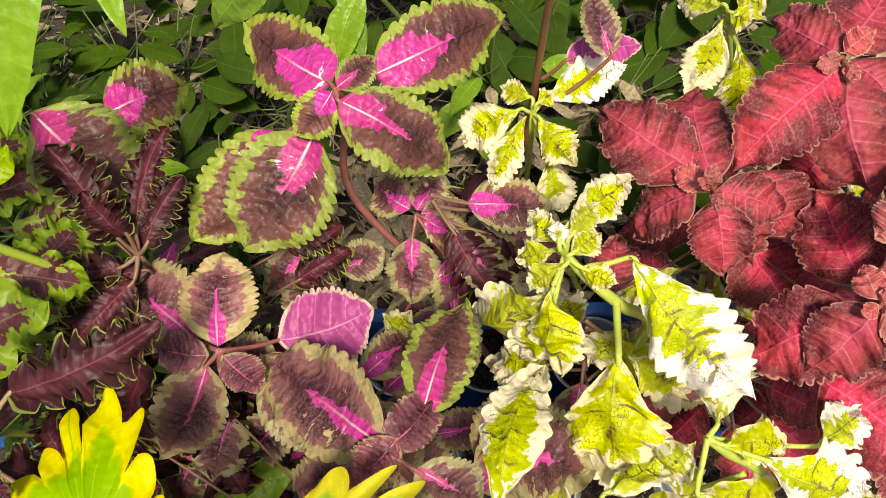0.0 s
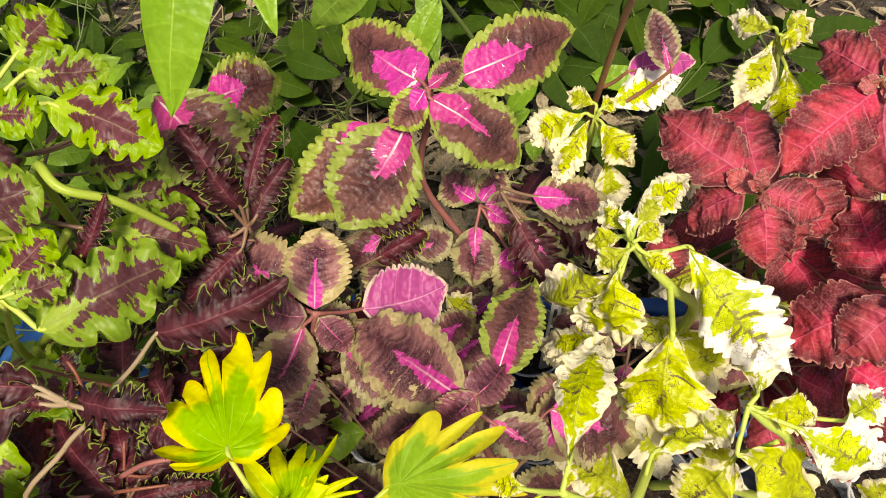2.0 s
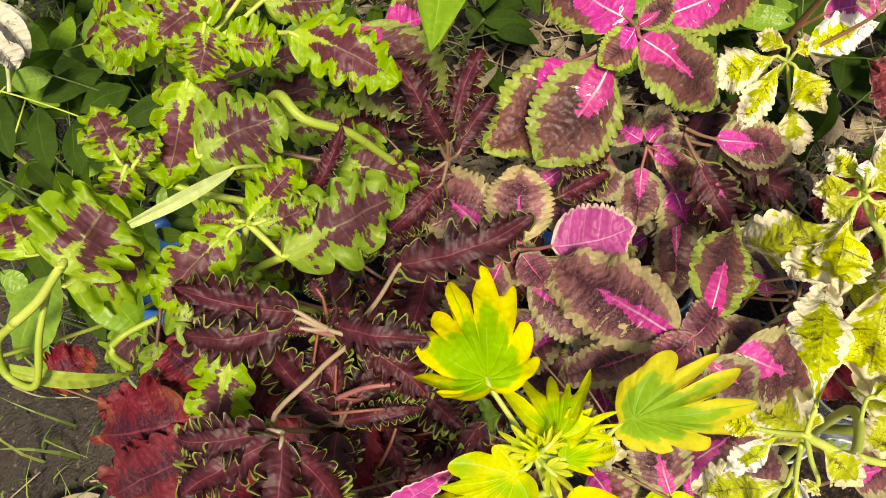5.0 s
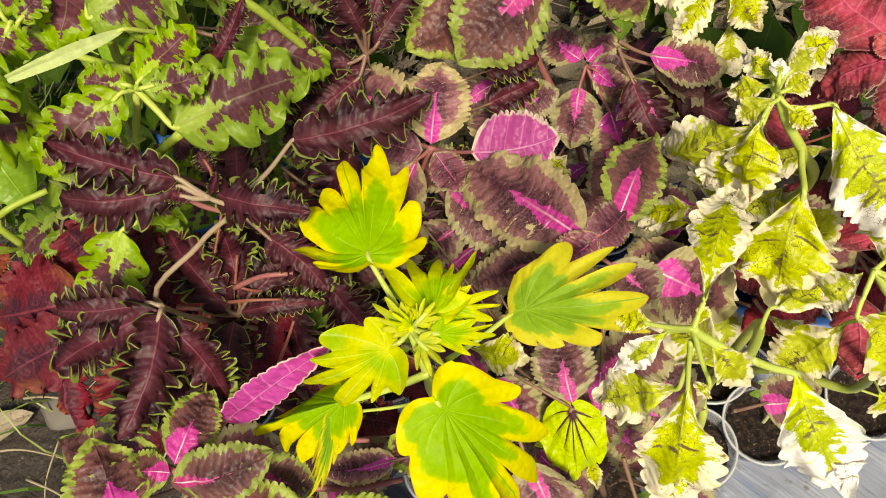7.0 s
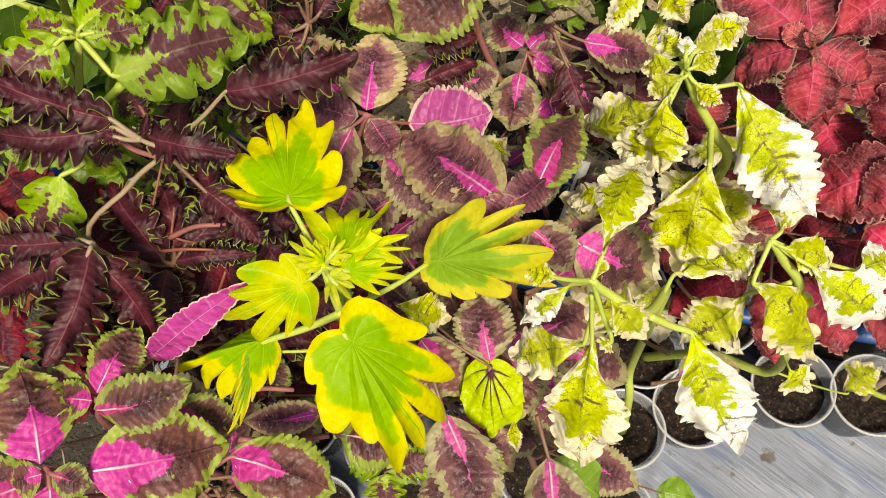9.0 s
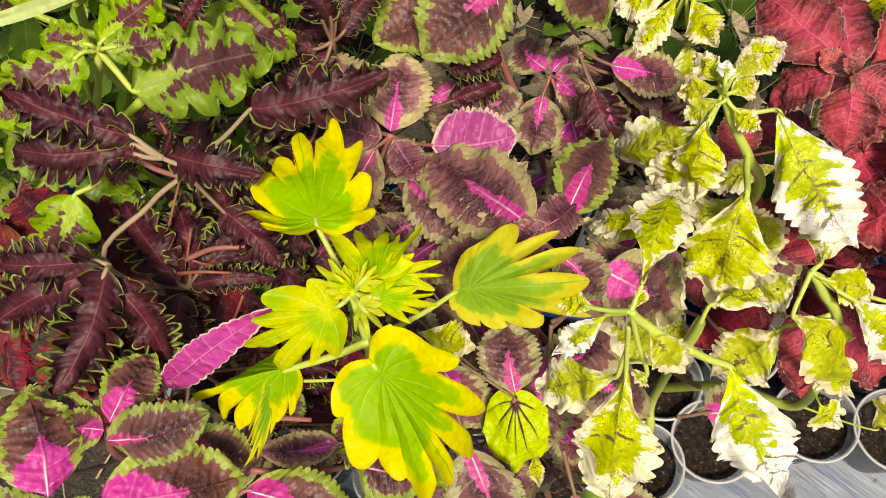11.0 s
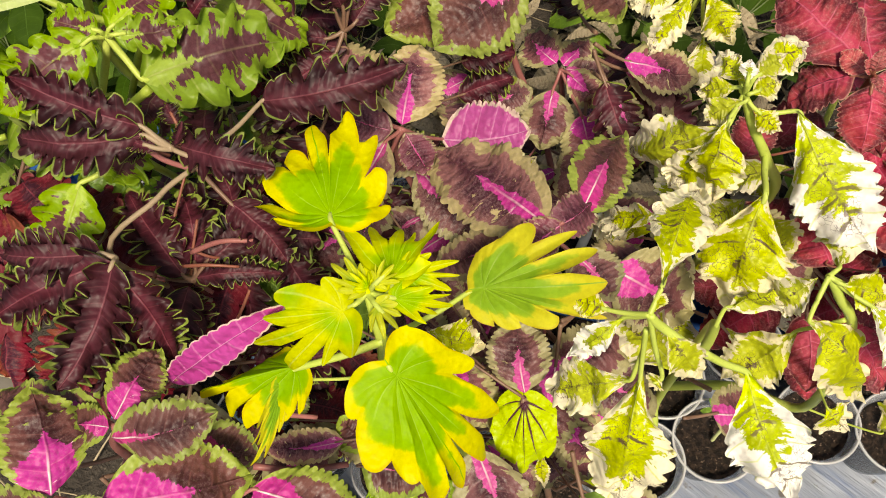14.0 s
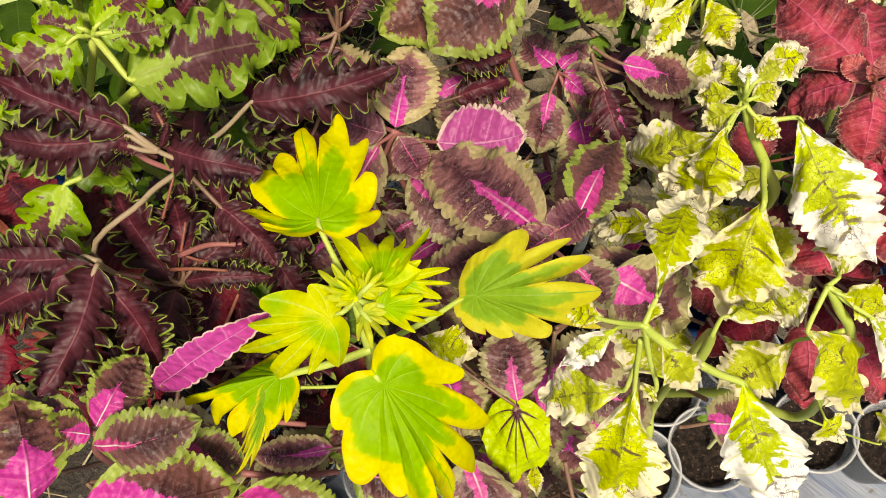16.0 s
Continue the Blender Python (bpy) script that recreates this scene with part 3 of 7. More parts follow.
    for i in range(count):
        j = (i + 1) % count
        k0, k1 = spokes[i][5] + spokes[i][2], spokes[i][5] + (spokes[j][2] if spokes[j][2] > spokes[i][2] else 1.0)
        f = bm.faces.new((hub, vs[i * rings], vs[j * rings]))
        for lp, (a, q, k) in zip(f.loops, ((i, 0, (k0 + k1) / 2), (i, 1, k0), (j, 1, k1))):
            place(lp, a, q, k)
        for q in range(1, rings):
            f = bm.faces.new((vs[i * rings + q - 1], vs[i * rings + q], vs[j * rings + q], vs[j * rings + q - 1]))
            for lp, (a, g, k) in zip(f.loops, ((i, q, k0), (i, q + 1, k0), (j, q + 1, k1), (j, q, k1))):
                place(lp, a, g, k)
    bmesh.ops.recalc_face_normals(bm, faces=bm.faces[:])
    return bm


def blade(kind, base, tip, width, face, bend, fold, seed, origin, fine=1.0):
    """One leaf blade as a bmesh: an inner field and a row of teeth or lobes along each margin, laid out flat, then bent, folded and rippled."""
    if FORM[kind] in FANS:
        return fan_blade(FANS[FORM[kind]], base, tip, width, face, bend, fold, seed, origin, fine)
    S = SHAPES[FORM[kind]]
    rnd = random.Random(seed)
    base, tip = Vector(base) - origin, Vector(tip) - origin
    axis = tip - base
    L = axis.length
    T = axis / L
    N = Vector(face) - Vector(face).dot(T) * T
    N.normalize()
    side0 = N.cross(T)
    depth, q, curl = S["depth"], S["q"], S.get("curl", 0.0)
    toothed = depth > 0
    teeth = max(3, round(S["teeth"] * rnd.uniform(0.9, 1.12))) if toothed else 3
    per = max(5, round(S["rows"] * fine))
    rows = teeth * per if toothed else (18 if fine >= 1 else 10)
    nb, nu = (4 if fine >= 1 else 3), ((5 if depth > 0.3 else 3) if fine >= 1 else 3) if toothed else 2
    ph, ph2, twist, sway = rnd.uniform(0, 6.28), rnd.uniform(0, 6.28), rnd.uniform(-0.35, 0.35), rnd.uniform(-0.06, 0.06)
    lobes = [(rnd.uniform(0.70, 1.10) if depth > 0.15 else rnd.uniform(0.85, 1.05), rnd.uniform(-0.5, 1.3)) for _ in range(2 * teeth + 8)]
    shift = round(rnd.uniform(0.2, 0.8) * per) / per if toothed else 0.4
    where = Vector((rnd.uniform(0, 50), rnd.uniform(0, 50), 0))
    lean = min(1.0, 0.8 * L / width)
    cut0 = 1 - max(depth, 0.12)
    columns = [-(cut0 + (1 - cut0) * u / nu) for u in range(nu, 0, -1)] + [cut0 * b / nb for b in range(-nb, nb + 1)] + [cut0 + (1 - cut0) * u / nu for u in range(1, nu + 1)]
    cols = len(columns)
    flat, info = [], []
    for i in range(rows + 1):
        s = i / rows
        env = max(0.0, math.sin(math.pi * min(1, s ** S["peak"]))) ** S["round"]
        env *= min(1.0, 0.10 + (s / S["wedge"]) ** 1.3) if "wedge" in S else 1.0
        env = max(env, 0.035 * (1 - s))
        for v in columns:
            a = abs(v)
            u = max(0.0, (a - cut0) / (1 - cut0))
            k = s * teeth + (shift if v > 0 else 0.0)
            own, tilt = lobes[int(k) * 2 + (0 if v < 0 else 1)]
            phase = k - math.floor(k) - 0.5
            wave = max(0.0, 1.0 - abs(2 * phase) ** q) ** S["power"] * own if toothed else 1.0
            grown = min(1.0, max(0.0, 6 * (s - S.get("bare", 0.0)))) if toothed else 1.0
            uneven = 1 + 0.05 * noise.noise(where + Vector((s * 9, 3 if v > 0 else 0, 0)))
            w0 = 0.5 * width * env * uneven
            y = min(a, cut0) * w0 + u * (1 - cut0) * w0 * (wave * grown + 1 - grown if toothed else 1.0)
            x = s * L + lean * (S["lean"][0] + (S["lean"][1] - S["lean"][0]) * s) * (a ** 1.25) * w0 * (1 - 0.5 * depth * u * (1 - wave)) * min(1.0, 3.2 * (1 - s))
            x -= S["gap"] * u ** (0.45 if depth > 0.3 else 1.0) * phase * L / teeth * min(1.0, 4 * s) * min(1.0, 4 * (1 - s)) if toothed else 0.0
            flat.append((x, y if v >= 0 else -y))
            info.append((s, v, u, wave, own, tilt, phase, env))
    ring = [r * cols for r in range(rows + 1)] + [r * cols + cols - 1 for r in range(rows, -1, -1)]
    e = edge_distance(flat, [flat[r] for r in (ring if fine >= 1 else ring[::2])]) / (0.5 * width) if toothed else [(1 - abs(g[1])) * g[7] for g in info]
    bm = bmesh.new()
    uv, em, fm = layers_of(bm)
    vs, veins = [], S["veins"]
    for (x, y), (s, v, u, wave, own, tilt, phase, env) in zip(flat, info):
        t = min(1.15, x / L)
        a = abs(v)
        slope = bend * 4 * (1 - 2 * t) - 0.1 * t
        turn = twist * (s - 0.4)
        nrm0 = (N - T * slope).normalized()
        side = side0 * math.cos(turn) + nrm0 * math.sin(turn)
        nrm = nrm0 * math.cos(turn) - side0 * math.sin(turn)
        mid = base + axis * t + N * ((bend * 4 * t * (1 - t) - 0.05 * t * t) * L) + side0 * (sway * L * 4 * s * (1 - s))
        z = fold * abs(y) - 0.25 * fold * y * y / (0.5 * width)
        z += S["ripple"] * width * 0.5 * a * a * math.sin(2 * math.pi * (2.6 + 0.5 * math.sin(ph)) * s * (1.25 if v > 0 else 1.0) + (ph if v > 0 else ph2))
        kv = s * veins + (0.3 if v > 0 else 0.0)
        z += 0.034 * width * (abs(2 * (kv - math.floor(kv)) - 1) - 0.5) * (1 - a * a) * min(1, a * 4) * env
        z += 0.09 * S.get("crimp", 1.0) * width * noise.noise(where + Vector((s * 4.5, v * 2.0, 7))) * min(1, 4 * s)
        if curl:
            z += curl * width * 0.5 * u * u * tilt * wave + 0.5 * curl * width * 0.5 * u * (4 * phase * phase - 0.3) * wave
        vs.append(bm.verts.new(mid + side * y + nrm * z))
    for r in range(rows):
        for j in range(cols - 1):
            quad = (r * cols + j, r * cols + j + 1, (r + 1) * cols + j + 1, (r + 1) * cols + j)
            f = bm.faces.new([vs[w] for w in quad])
            off = 0.3 if columns[j] + columns[j + 1] > 0 else 0.0
            for lp, w in zip(f.loops, quad):
                lp[uv].uv, lp[em].uv, lp[fm].uv = (info[w][0], 0.5 + 0.5 * info[w][1]), (e[w], info[w][0] * veins + off), (flat[w][0] / 0.05, flat[w][1] / 0.05)
    return bm


COUNT = [0]


def leaf(plant, kind, base, tip, width, face=(0, 0, 1), bend=0.06, fold=-0.18, hub=None, stalk="green", thick=0.0017, fine=1.0):
    """A leaf of a plant, from where its blade begins to its tip; hub: the place on the stem from which its stalk comes."""
    COUNT[0] += 1
    o = plant.location
    r = random.Random(COUNT[0])
    bend, fold = bend + r.uniform(-0.03, 0.09), fold + r.uniform(-0.22, 0.14)
    face = Vector(face).normalized() + Vector((r.uniform(-0.16, 0.16), r.uniform(-0.16, 0.16), 0))
    ob = part("leaf", blade(kind, base, tip, width, face, bend, fold, COUNT[0] * 7 + 3, o, fine), MATS[kind], plant, WORDS.get(kind, ""))
    if hub is not None:
        a, b = Vector(hub) - o, Vector(base) - o
        t = (Vector(tip) - Vector(base)).normalized()
        bm = bmesh.new()
        if (b - a).length > 0.006:
            mid = (a + b) / 2 + Vector((0, 0, -0.06 * (b - a).length))
            tube(bm, [a, mid, b, b + t * 0.006], thick * 0.9, thick * 0.62, 7)
            part("petiole", bm, STEMS[stalk], ob)
        else:
            bm.free()
    return ob


def plant(label, foot, *nodes, stalk="green", r0=0.0034, r1=0.0019, name="coleus_plant", group="potted coleus plants"):
    """A potted plant: an Empty at its foot and a stem through the nodes."""
    ob = new(name)
    ob.empty_display_size = 0.03
    ob.location = foot
    tagged(ob, label, "plant", group)
    bm = bmesh.new()
    o = Vector(foot)
    tube(bm, [Vector((0, 0, -0.012)), *[Vector(n) - o for n in nodes]], r0, r1, 9)
    part("stem", bm, STEMS[stalk], ob)
    return ob


def underleaves(owner, kinds, count, low, high, reach, seed, least=0.05, most=0.075):
    """Older leaves further down the stem."""
    r = random.Random(seed)
    o = owner.location
    for k in range(count):
        a = k * 2.4 + r.uniform(-0.5, 0.5)
        z = r.uniform(low, high)
        d = Vector((math.cos(a), math.sin(a), 0))
        b = Vector((o.x, o.y, z)) + d * reach * r.uniform(0.3, 0.7)
        size = r.uniform(least, most)
        t = b + d * size * 0.9 + Vector((0, 0, -size * r.uniform(0.1, 0.7)))
        leaf(owner, kinds[k % len(kinds)], b, t, size * r.uniform(0.55, 0.72), (r.uniform(-0.3, 0.3), r.uniform(-0.4, 0.1), 1), bend=r.uniform(0, 0.1), fold=r.uniform(-0.3, 0.1), hub=(o.x, o.y, z + 0.015), stalk="mauve", fine=0.7)


def twig(owner, pts, r0=0.0025, r1=0.0018, stalk="green"):
    bm = bmesh.new()
    tube(bm, [Vector(p) - owner.location for p in pts], 0.58 * r0, 0.58 * r1, 8)
    return part("branch", bm, STEMS[stalk], owner)


# ---------------------------------------------------------------- ground, film and trays
def ground_sheet():
    bm = bmesh.new()
    n, half = 210, 1.15
    vs = {}
    for i in range(n + 1):
        for j in range(n + 1):
            x, y = -half + 2 * half * i / n, -half + 2 * half * j / n + 0.3
            r = max(abs(x), abs(y - 0.3)) / half
            lump = (noise.noise((x * 9, y * 9, 0.3)) * 0.010 + noise.noise((x * 30, y * 30, 1.7)) * 0.008 + abs(noise.noise((x * 75, y * 75, 4.1))) * 0.007) * (1 - r ** 8)
            flat = 0.15 if -0.66 < x < 0.6 and -0.4 < y < 0.36 else 1.0
            vs[i, j] = bm.verts.new((x, y, -0.022 + lump * flat))
    for i in range(n):
        for j in range(n):
            bm.faces.new((vs[i, j], vs[i + 1, j], vs[i + 1, j + 1], vs[i, j + 1]))
    ring = [vs[i, 0] for i in range(n + 1)] + [vs[n, j] for j in range(1, n + 1)] + [vs[i, n] for i in range(n - 1, -1, -1)] + [vs[0, j] for j in range(n - 1, 0, -1)]
    far = []
    for v in ring:
        d = Vector((v.co.x, v.co.y - 0.3, 0))
        far.append(bm.verts.new((d.x * 150, d.y * 150 + 0.3, -0.022)))
    for k in range(len(ring)):
        bm.faces.new((ring[k], ring[k - 1], far[k - 1], far[k]))
    return tagged(new("ground", mesh_of("ground", bm, GROUND)), "bare crumbly garden soil with sparse grass", "ground", kind="structure")


ground_sheet()


def film_sheet():
    """Silver mulch film spread on the soil, creased."""
    bm = bmesh.new()
    nx, ny = 80, 60
    vs = {}
    for i in range(nx + 1):
        for j in range(ny + 1):
            x, y = -0.34 + 1.0 * i / nx, -0.46 + 0.66 * j / ny
            u, v = x * 0.35 + y * 0.94, x * 0.94 - y * 0.35
            z = 0.0025 * math.sin(85 * u + 5 * noise.noise((x * 5, y * 5, 2))) * (0.5 + noise.noise((x * 6, y * 6, 5)))
            z += 0.003 * noise.noise((v * 10, u * 45, 8))
            vs[i, j] = bm.verts.new((x, y, 0.001 + z))
    for i in range(nx):
        for j in range(ny):
            bm.faces.new((vs[i, j], vs[i + 1, j], vs[i + 1, j + 1], vs[i, j + 1]))
    bmesh.ops.solidify(bm, geom=bm.faces[:], thickness=0.0012)
    return tagged(new("plastic_film", mesh_of("plastic_film", bm, FILM)), "creased silver-grey plastic film under the cups", "film", kind="structure")


film_sheet()


def tray(x0, y0, x1, y1, h, material, label):
    """A moulded tray: floor, sloping walls and a turned-out rim."""
    bm = bmesh.new()
    rings = []
    for inset, z in ((0.012, -0.004), (0.0, h - 0.004), (-0.006, h), (-0.016, h), (-0.018, h - 0.006), (-0.014, h - 0.008), (-0.003, h - 0.006), (0.008, -0.008)):
        c = []
        for cx, cy, a0 in ((x1 - inset, y1 - inset, 0), (x0 + inset, y1 - inset, 90), (x0 + inset, y0 + inset, 180), (x1 - inset, y0 + inset, 270)):
            for k in range(5):
                a = radians(a0 + 22.5 * k)
                r = 0.022
                sx, sy = (1 if cx > (x0 + x1) / 2 else -1), (1 if cy > (y0 + y1) / 2 else -1)
                c.append(bm.verts.new((cx - sx * r + r * math.cos(a), cy - sy * r + r * math.sin(a), z)))
        rings.append(c)
    ob = tagged(new("seedling_tray"), label, "tray")
    for a, b in zip(rings[:1] + rings[6:], rings[1:2] + rings[7:]):
        for k in range(len(a)):
            bm.faces.new((a[k - 1], a[k], b[k], b[k - 1]))
    bm.faces.new(rings[0])
    bm.faces.new(rings[7])
    rim = bmesh.new()
    loops = [[rim.verts.new(v.co) for v in c] for c in rings[1:7]]
    for a, b in zip(loops, loops[1:] + loops[:1]):
        for k in range(len(a)):
            rim.faces.new((a[k - 1], a[k], b[k], b[k - 1]))
    for m in (bm, rim):
        loose = [v for v in m.verts if not v.link_faces]
        bmesh.ops.delete(m, geom=loose, context="VERTS")
        bmesh.ops.recalc_face_normals(m, faces=m.faces[:])
    part("basin", bm, material, ob)
    part("tray_rim", rim, material, ob, "turned-out rim")
    return ob


tray(-0.64, 0.215, 0.40, 0.322, 0.088, BLUE, "long dark blue plastic tray holding potted plants")
tray(-0.52, 0.02, -0.34, 0.185, 0.06, PALEBLUE, "pale blue plastic tray under the frilled plants")


# ---------------------------------------------------------------- cups
def lathe(bm, prof, sides=36):
    rings = [[bm.verts.new((r * math.cos(2 * math.pi * k / sides), r * math.sin(2 * math.pi * k / sides), z)) for k in range(sides)] for r, z in prof]
    for a, b in zip(rings, rings[1:]):
        for k in range(sides):
            bm.faces.new((a[k - 1], a[k], b[k], b[k - 1]))
    return rings


def cup_thing(label):
    ob = new("plastic_cup")
    tagged(ob, label, "cup", "cups of seedlings")
    bm = bmesh.new()
    prof = [(0.0, 0.002), (0.025, 0.002), (0.027, 0.004), (0.0365, 0.083), (0.0385, 0.0835), (0.0395, 0.0855), (0.0385, 0.0875), (0.0365, 0.087), (0.0355, 0.084), (0.0258, 0.005), (0.0, 0.0045)]
    lathe(bm, prof)
    bmesh.ops.remove_doubles(bm, verts=bm.verts[:], dist=1e-5)
    body = part("cup_body", bm, CUP, ob, "translucent clear plastic cup")
    bm = bmesh.new()
    ring = [(0.0374, 0.0850), (0.0390, 0.0850), (0.0396, 0.0864), (0.0390, 0.0878), (0.0376, 0.0877), (0.0371, 0.0864), (0.0374, 0.0850)]
    lathe(bm, ring)
    part("rim", bm, RIM, body, "rolled milky rim")
    bm = bmesh.new()
    rings, sides = [], 30
    for q in range(9):
        r = 0.0335 * q / 8
        rings.append([bm.verts.new((r * math.cos(2 * math.pi * k / sides), r * math.sin(2 * math.pi * k / sides),
                                    0.068 + 0.004 * noise.noise((r * 160 * math.cos(6.283 * k / sides), r * 160 * math.sin(6.283 * k / sides), 3.3)))) for k in range(sides)])
    for a, b in zip(rings, rings[1:]):
        for k in range(sides):
            bm.faces.new((a[k - 1], a[k], b[k], b[k - 1]))
    low = [bm.verts.new((0.0255 * math.cos(2 * math.pi * k / sides), 0.0255 * math.sin(2 * math.pi * k / sides), 0.0065)) for k in range(sides)]
    for k in range(sides):
        bm.faces.new((rings[-1][k - 1], rings[-1][k], low[k], low[k - 1]))
    bm.faces.new(low)
    bmesh.ops.remove_doubles(bm, verts=bm.verts[:], dist=1e-5)
    part("soil", bm, SOIL, ob, "dark crumbly potting soil")
    return ob


RIM = plastic_mat("milky_rim", (0.34, 0.35, 0.36), (0.50, 0.50, 0.50), 0.22)
CUPS = [(0.069, 0.071), (0.131, 0.104), (0.220, 0.141), (0.292, 0.146), (-0.006, 0.016), (0.068, -0.009), (-0.026, 0.095),
        (0.078, 0.152), (0.060, 0.284), (-0.038, 0.288), (-0.075, 0.030), (0.148, 0.200), (0.232, 0.225), (0.318, 0.228),
        (0.150, 0.282), (0.235, 0.300), (0.320, 0.305), (-0.125, 0.285), (-0.205, 0.284), (-0.290, 0.282), (0.055, 0.215),
        (-0.030, 0.200), (-0.105, 0.175), (-0.190, 0.190), (-0.275, 0.190), (-0.150, 0.100), (-0.235, 0.105), (-0.160, 0.015),
        (-0.245, 0.020), (-0.205, -0.065), (-0.290, -0.060), (-0.120, -0.050), (-0.040, -0.062), (-0.375, 0.135), (-0.460, 0.140),
        (-0.380, 0.050), (-0.375, 0.282), (-0.460, 0.284), (-0.545, 0.282)]
first_cup = cup_thing("clear plastic cup filled with dark potting soil")
first_cup.matrix_basis = pose(*CUPS[0], 0)
for k, (x, y) in enumerate(CUPS[1:]):
    copy_thing(first_cup, pose(x, y, 0, 0, 0, 47 * k))


def tag(foot, top, width, label):
    """A plant label: a thin plastic strip with two bars of illegible writing."""
    foot, top = Vector(foot), Vector(top)
    T = (top - foot).normalized()
    side = T.cross(Vector((0.2, -0.6, 1))).normalized()
    N = side.cross(T)
    ob = new("plant_tag")
    ob.location = foot
    tagged(ob, label, "plant label")
    L = (top - foot).length

    def slab(bm, s0, s1, w, z0, z1):
        vs = [bm.verts.new(T * s + side * (sx * w / 2) + N * z) for z in (z0, z1) for s, sx in ((s0, -1), (s1, -1), (s1, 1), (s0, 1))]
        for f in ((0, 1, 2, 3), (7, 6, 5, 4), (0, 4, 5, 1), (1, 5, 6, 2), (2, 6, 7, 3), (3, 7, 4, 0)):
            bm.faces.new([vs[i] for i in f])

    bm = bmesh.new()
    slab(bm, 0, L, width, -0.0006, 0.0006)
    part("strip", bm, TAG, ob)
    for a, b in ((0.45, 0.58), (0.62, 0.80)):
        bm = bmesh.new()
        slab(bm, a * L, b * L, width * 0.35, 0.0006, 0.0011)
        part("writing", bm, INK, ob)
    return ob


tag((-0.027, 0.262, 0.06), (-0.006, 0.313, 0.16), 0.010, "white plastic plant label with faded writing")
tag((-0.045, 0.350, -0.01), (-0.075, 0.405, 0.03), 0.006, "weathered white stick label fallen behind the tray")

# ---------------------------------------------------------------- the plants

lime = plant("tall coleus, lobed yellow leaves with bright green centres", (-0.075, 0.030, 0.068), (-0.089, 0.024, 0.294), (-0.104, 0.019, 0.460), (-0.103, 0.024, 0.520), (-0.108, 0.036, 0.545), stalk="green")
leaf(lime, "lime", (-0.131, 0.063, 0.548), (-0.161, 0.118, 0.536), 0.068, (0.05, 0.24, 0.97), hub=(-0.108, 0.036, 0.545))
leaf(lime, "limeplain", (-0.097, 0.038, 0.548), (-0.110, 0.080, 0.527), 0.044, (0.10, 0.47, 0.87), hub=(-0.105, 0.034, 0.540))
leaf(lime, "limeplain", (-0.097, 0.047, 0.545), (-0.071, 0.053, 0.540), 0.023, (0.26, -0.34, 0.91), hub=(-0.106, 0.036, 0.540))
leaf(lime, "lime", (-0.069, 0.065, 0.494), (-0.008, 0.077, 0.500), 0.060, (-0.02, -0.38, 0.92), fold=-0.3, hub=(-0.096, 0.032, 0.510))
leaf(lime, "lime", (-0.092, 0.008, 0.541), (-0.053, -0.026, 0.475), 0.070, (0.59, -0.53, 0.62), fold=-0.05, hub=(-0.101, 0.025, 0.520))
leaf(lime, "limeplain", (-0.111, 0.029, 0.547), (-0.157, 0.006, 0.520), 0.051, (-0.15, -0.60, 0.78), hub=(-0.108, 0.036, 0.545))
leaf(lime, "lime", (-0.140, 0.008, 0.500), (-0.190, -0.013, 0.485), 0.046, (-0.33, 0.11, 0.94), fold=-1.1, bend=0.12, hub=(-0.101, 0.023, 0.520), thick=0.0024)
leaf(lime, "lime", (-0.150, -0.000, 0.495), (-0.158, -0.039, 0.470), 0.016, (0.84, -0.41, 0.36), hub=(-0.104, 0.020, 0.468), thick=0.0011)
leaf(lime, "limeplain", (-0.107, 0.034, 0.550), (-0.123, 0.043, 0.555), 0.020, (0.17, -0.25, 0.95), hub=(-0.108, 0.036, 0.545))
leaf(lime, "limeplain", (-0.106, 0.036, 0.550), (-0.113, 0.037, 0.560), 0.013, (0.73, -0.41, 0.54), hub=(-0.108, 0.036, 0.545))
leaf(lime, "limeplain", (-0.102, 0.030, 0.550), (-0.090, 0.021, 0.550), 0.020, (-0.05, -0.07, 1.00), hub=(-0.108, 0.036, 0.545))
leaf(lime, "limeplain", (-0.098, 0.034, 0.550), (-0.072, 0.042, 0.530), 0.019, (0.62, -0.25, 0.74), hub=(-0.108, 0.036, 0.545))
leaf(lime, "limeplain", (-0.103, 0.037, 0.555), (-0.096, 0.045, 0.560), 0.014, (0.06, -0.59, 0.80), hub=(-0.108, 0.036, 0.545))

tanc = plant("coleus with tan-edged maroon leaves and pink hearts, in a clear cup", (-0.026, 0.095, 0.068), (-0.036, 0.107, 0.279), (-0.046, 0.118, 0.430), (-0.042, 0.115, 0.465), stalk="pink")
leaf(tanc, "tan", (-0.042, 0.117, 0.467), (-0.129, 0.178, 0.425), 0.055, (-0.49, -0.10, 0.87), hub=(-0.042, 0.115, 0.465), stalk="pink")
leaf(tanc, "plum", (-0.040, 0.114, 0.468), (-0.019, 0.149, 0.449), 0.026, (0.54, 0.13, 0.83), hub=(-0.042, 0.115, 0.465), stalk="pink")
leaf(tanc, "pink", (-0.025, 0.134, 0.457), (-0.008, 0.203, 0.435), 0.038, (0.34, 0.21, 0.92), hub=(-0.042, 0.115, 0.465), stalk="pink")
leaf(tanc, "plum", (-0.034, 0.120, 0.468), (-0.060, 0.100, 0.455), 0.026, (-0.07, -0.48, 0.87), hub=(-0.042, 0.115, 0.465), stalk="pink")
leaf(tanc, "dusk", (-0.027, 0.107, 0.460), (0.002, 0.094, 0.435), 0.031, (0.38, -0.57, 0.73), hub=(-0.042, 0.115, 0.465), stalk="pink")
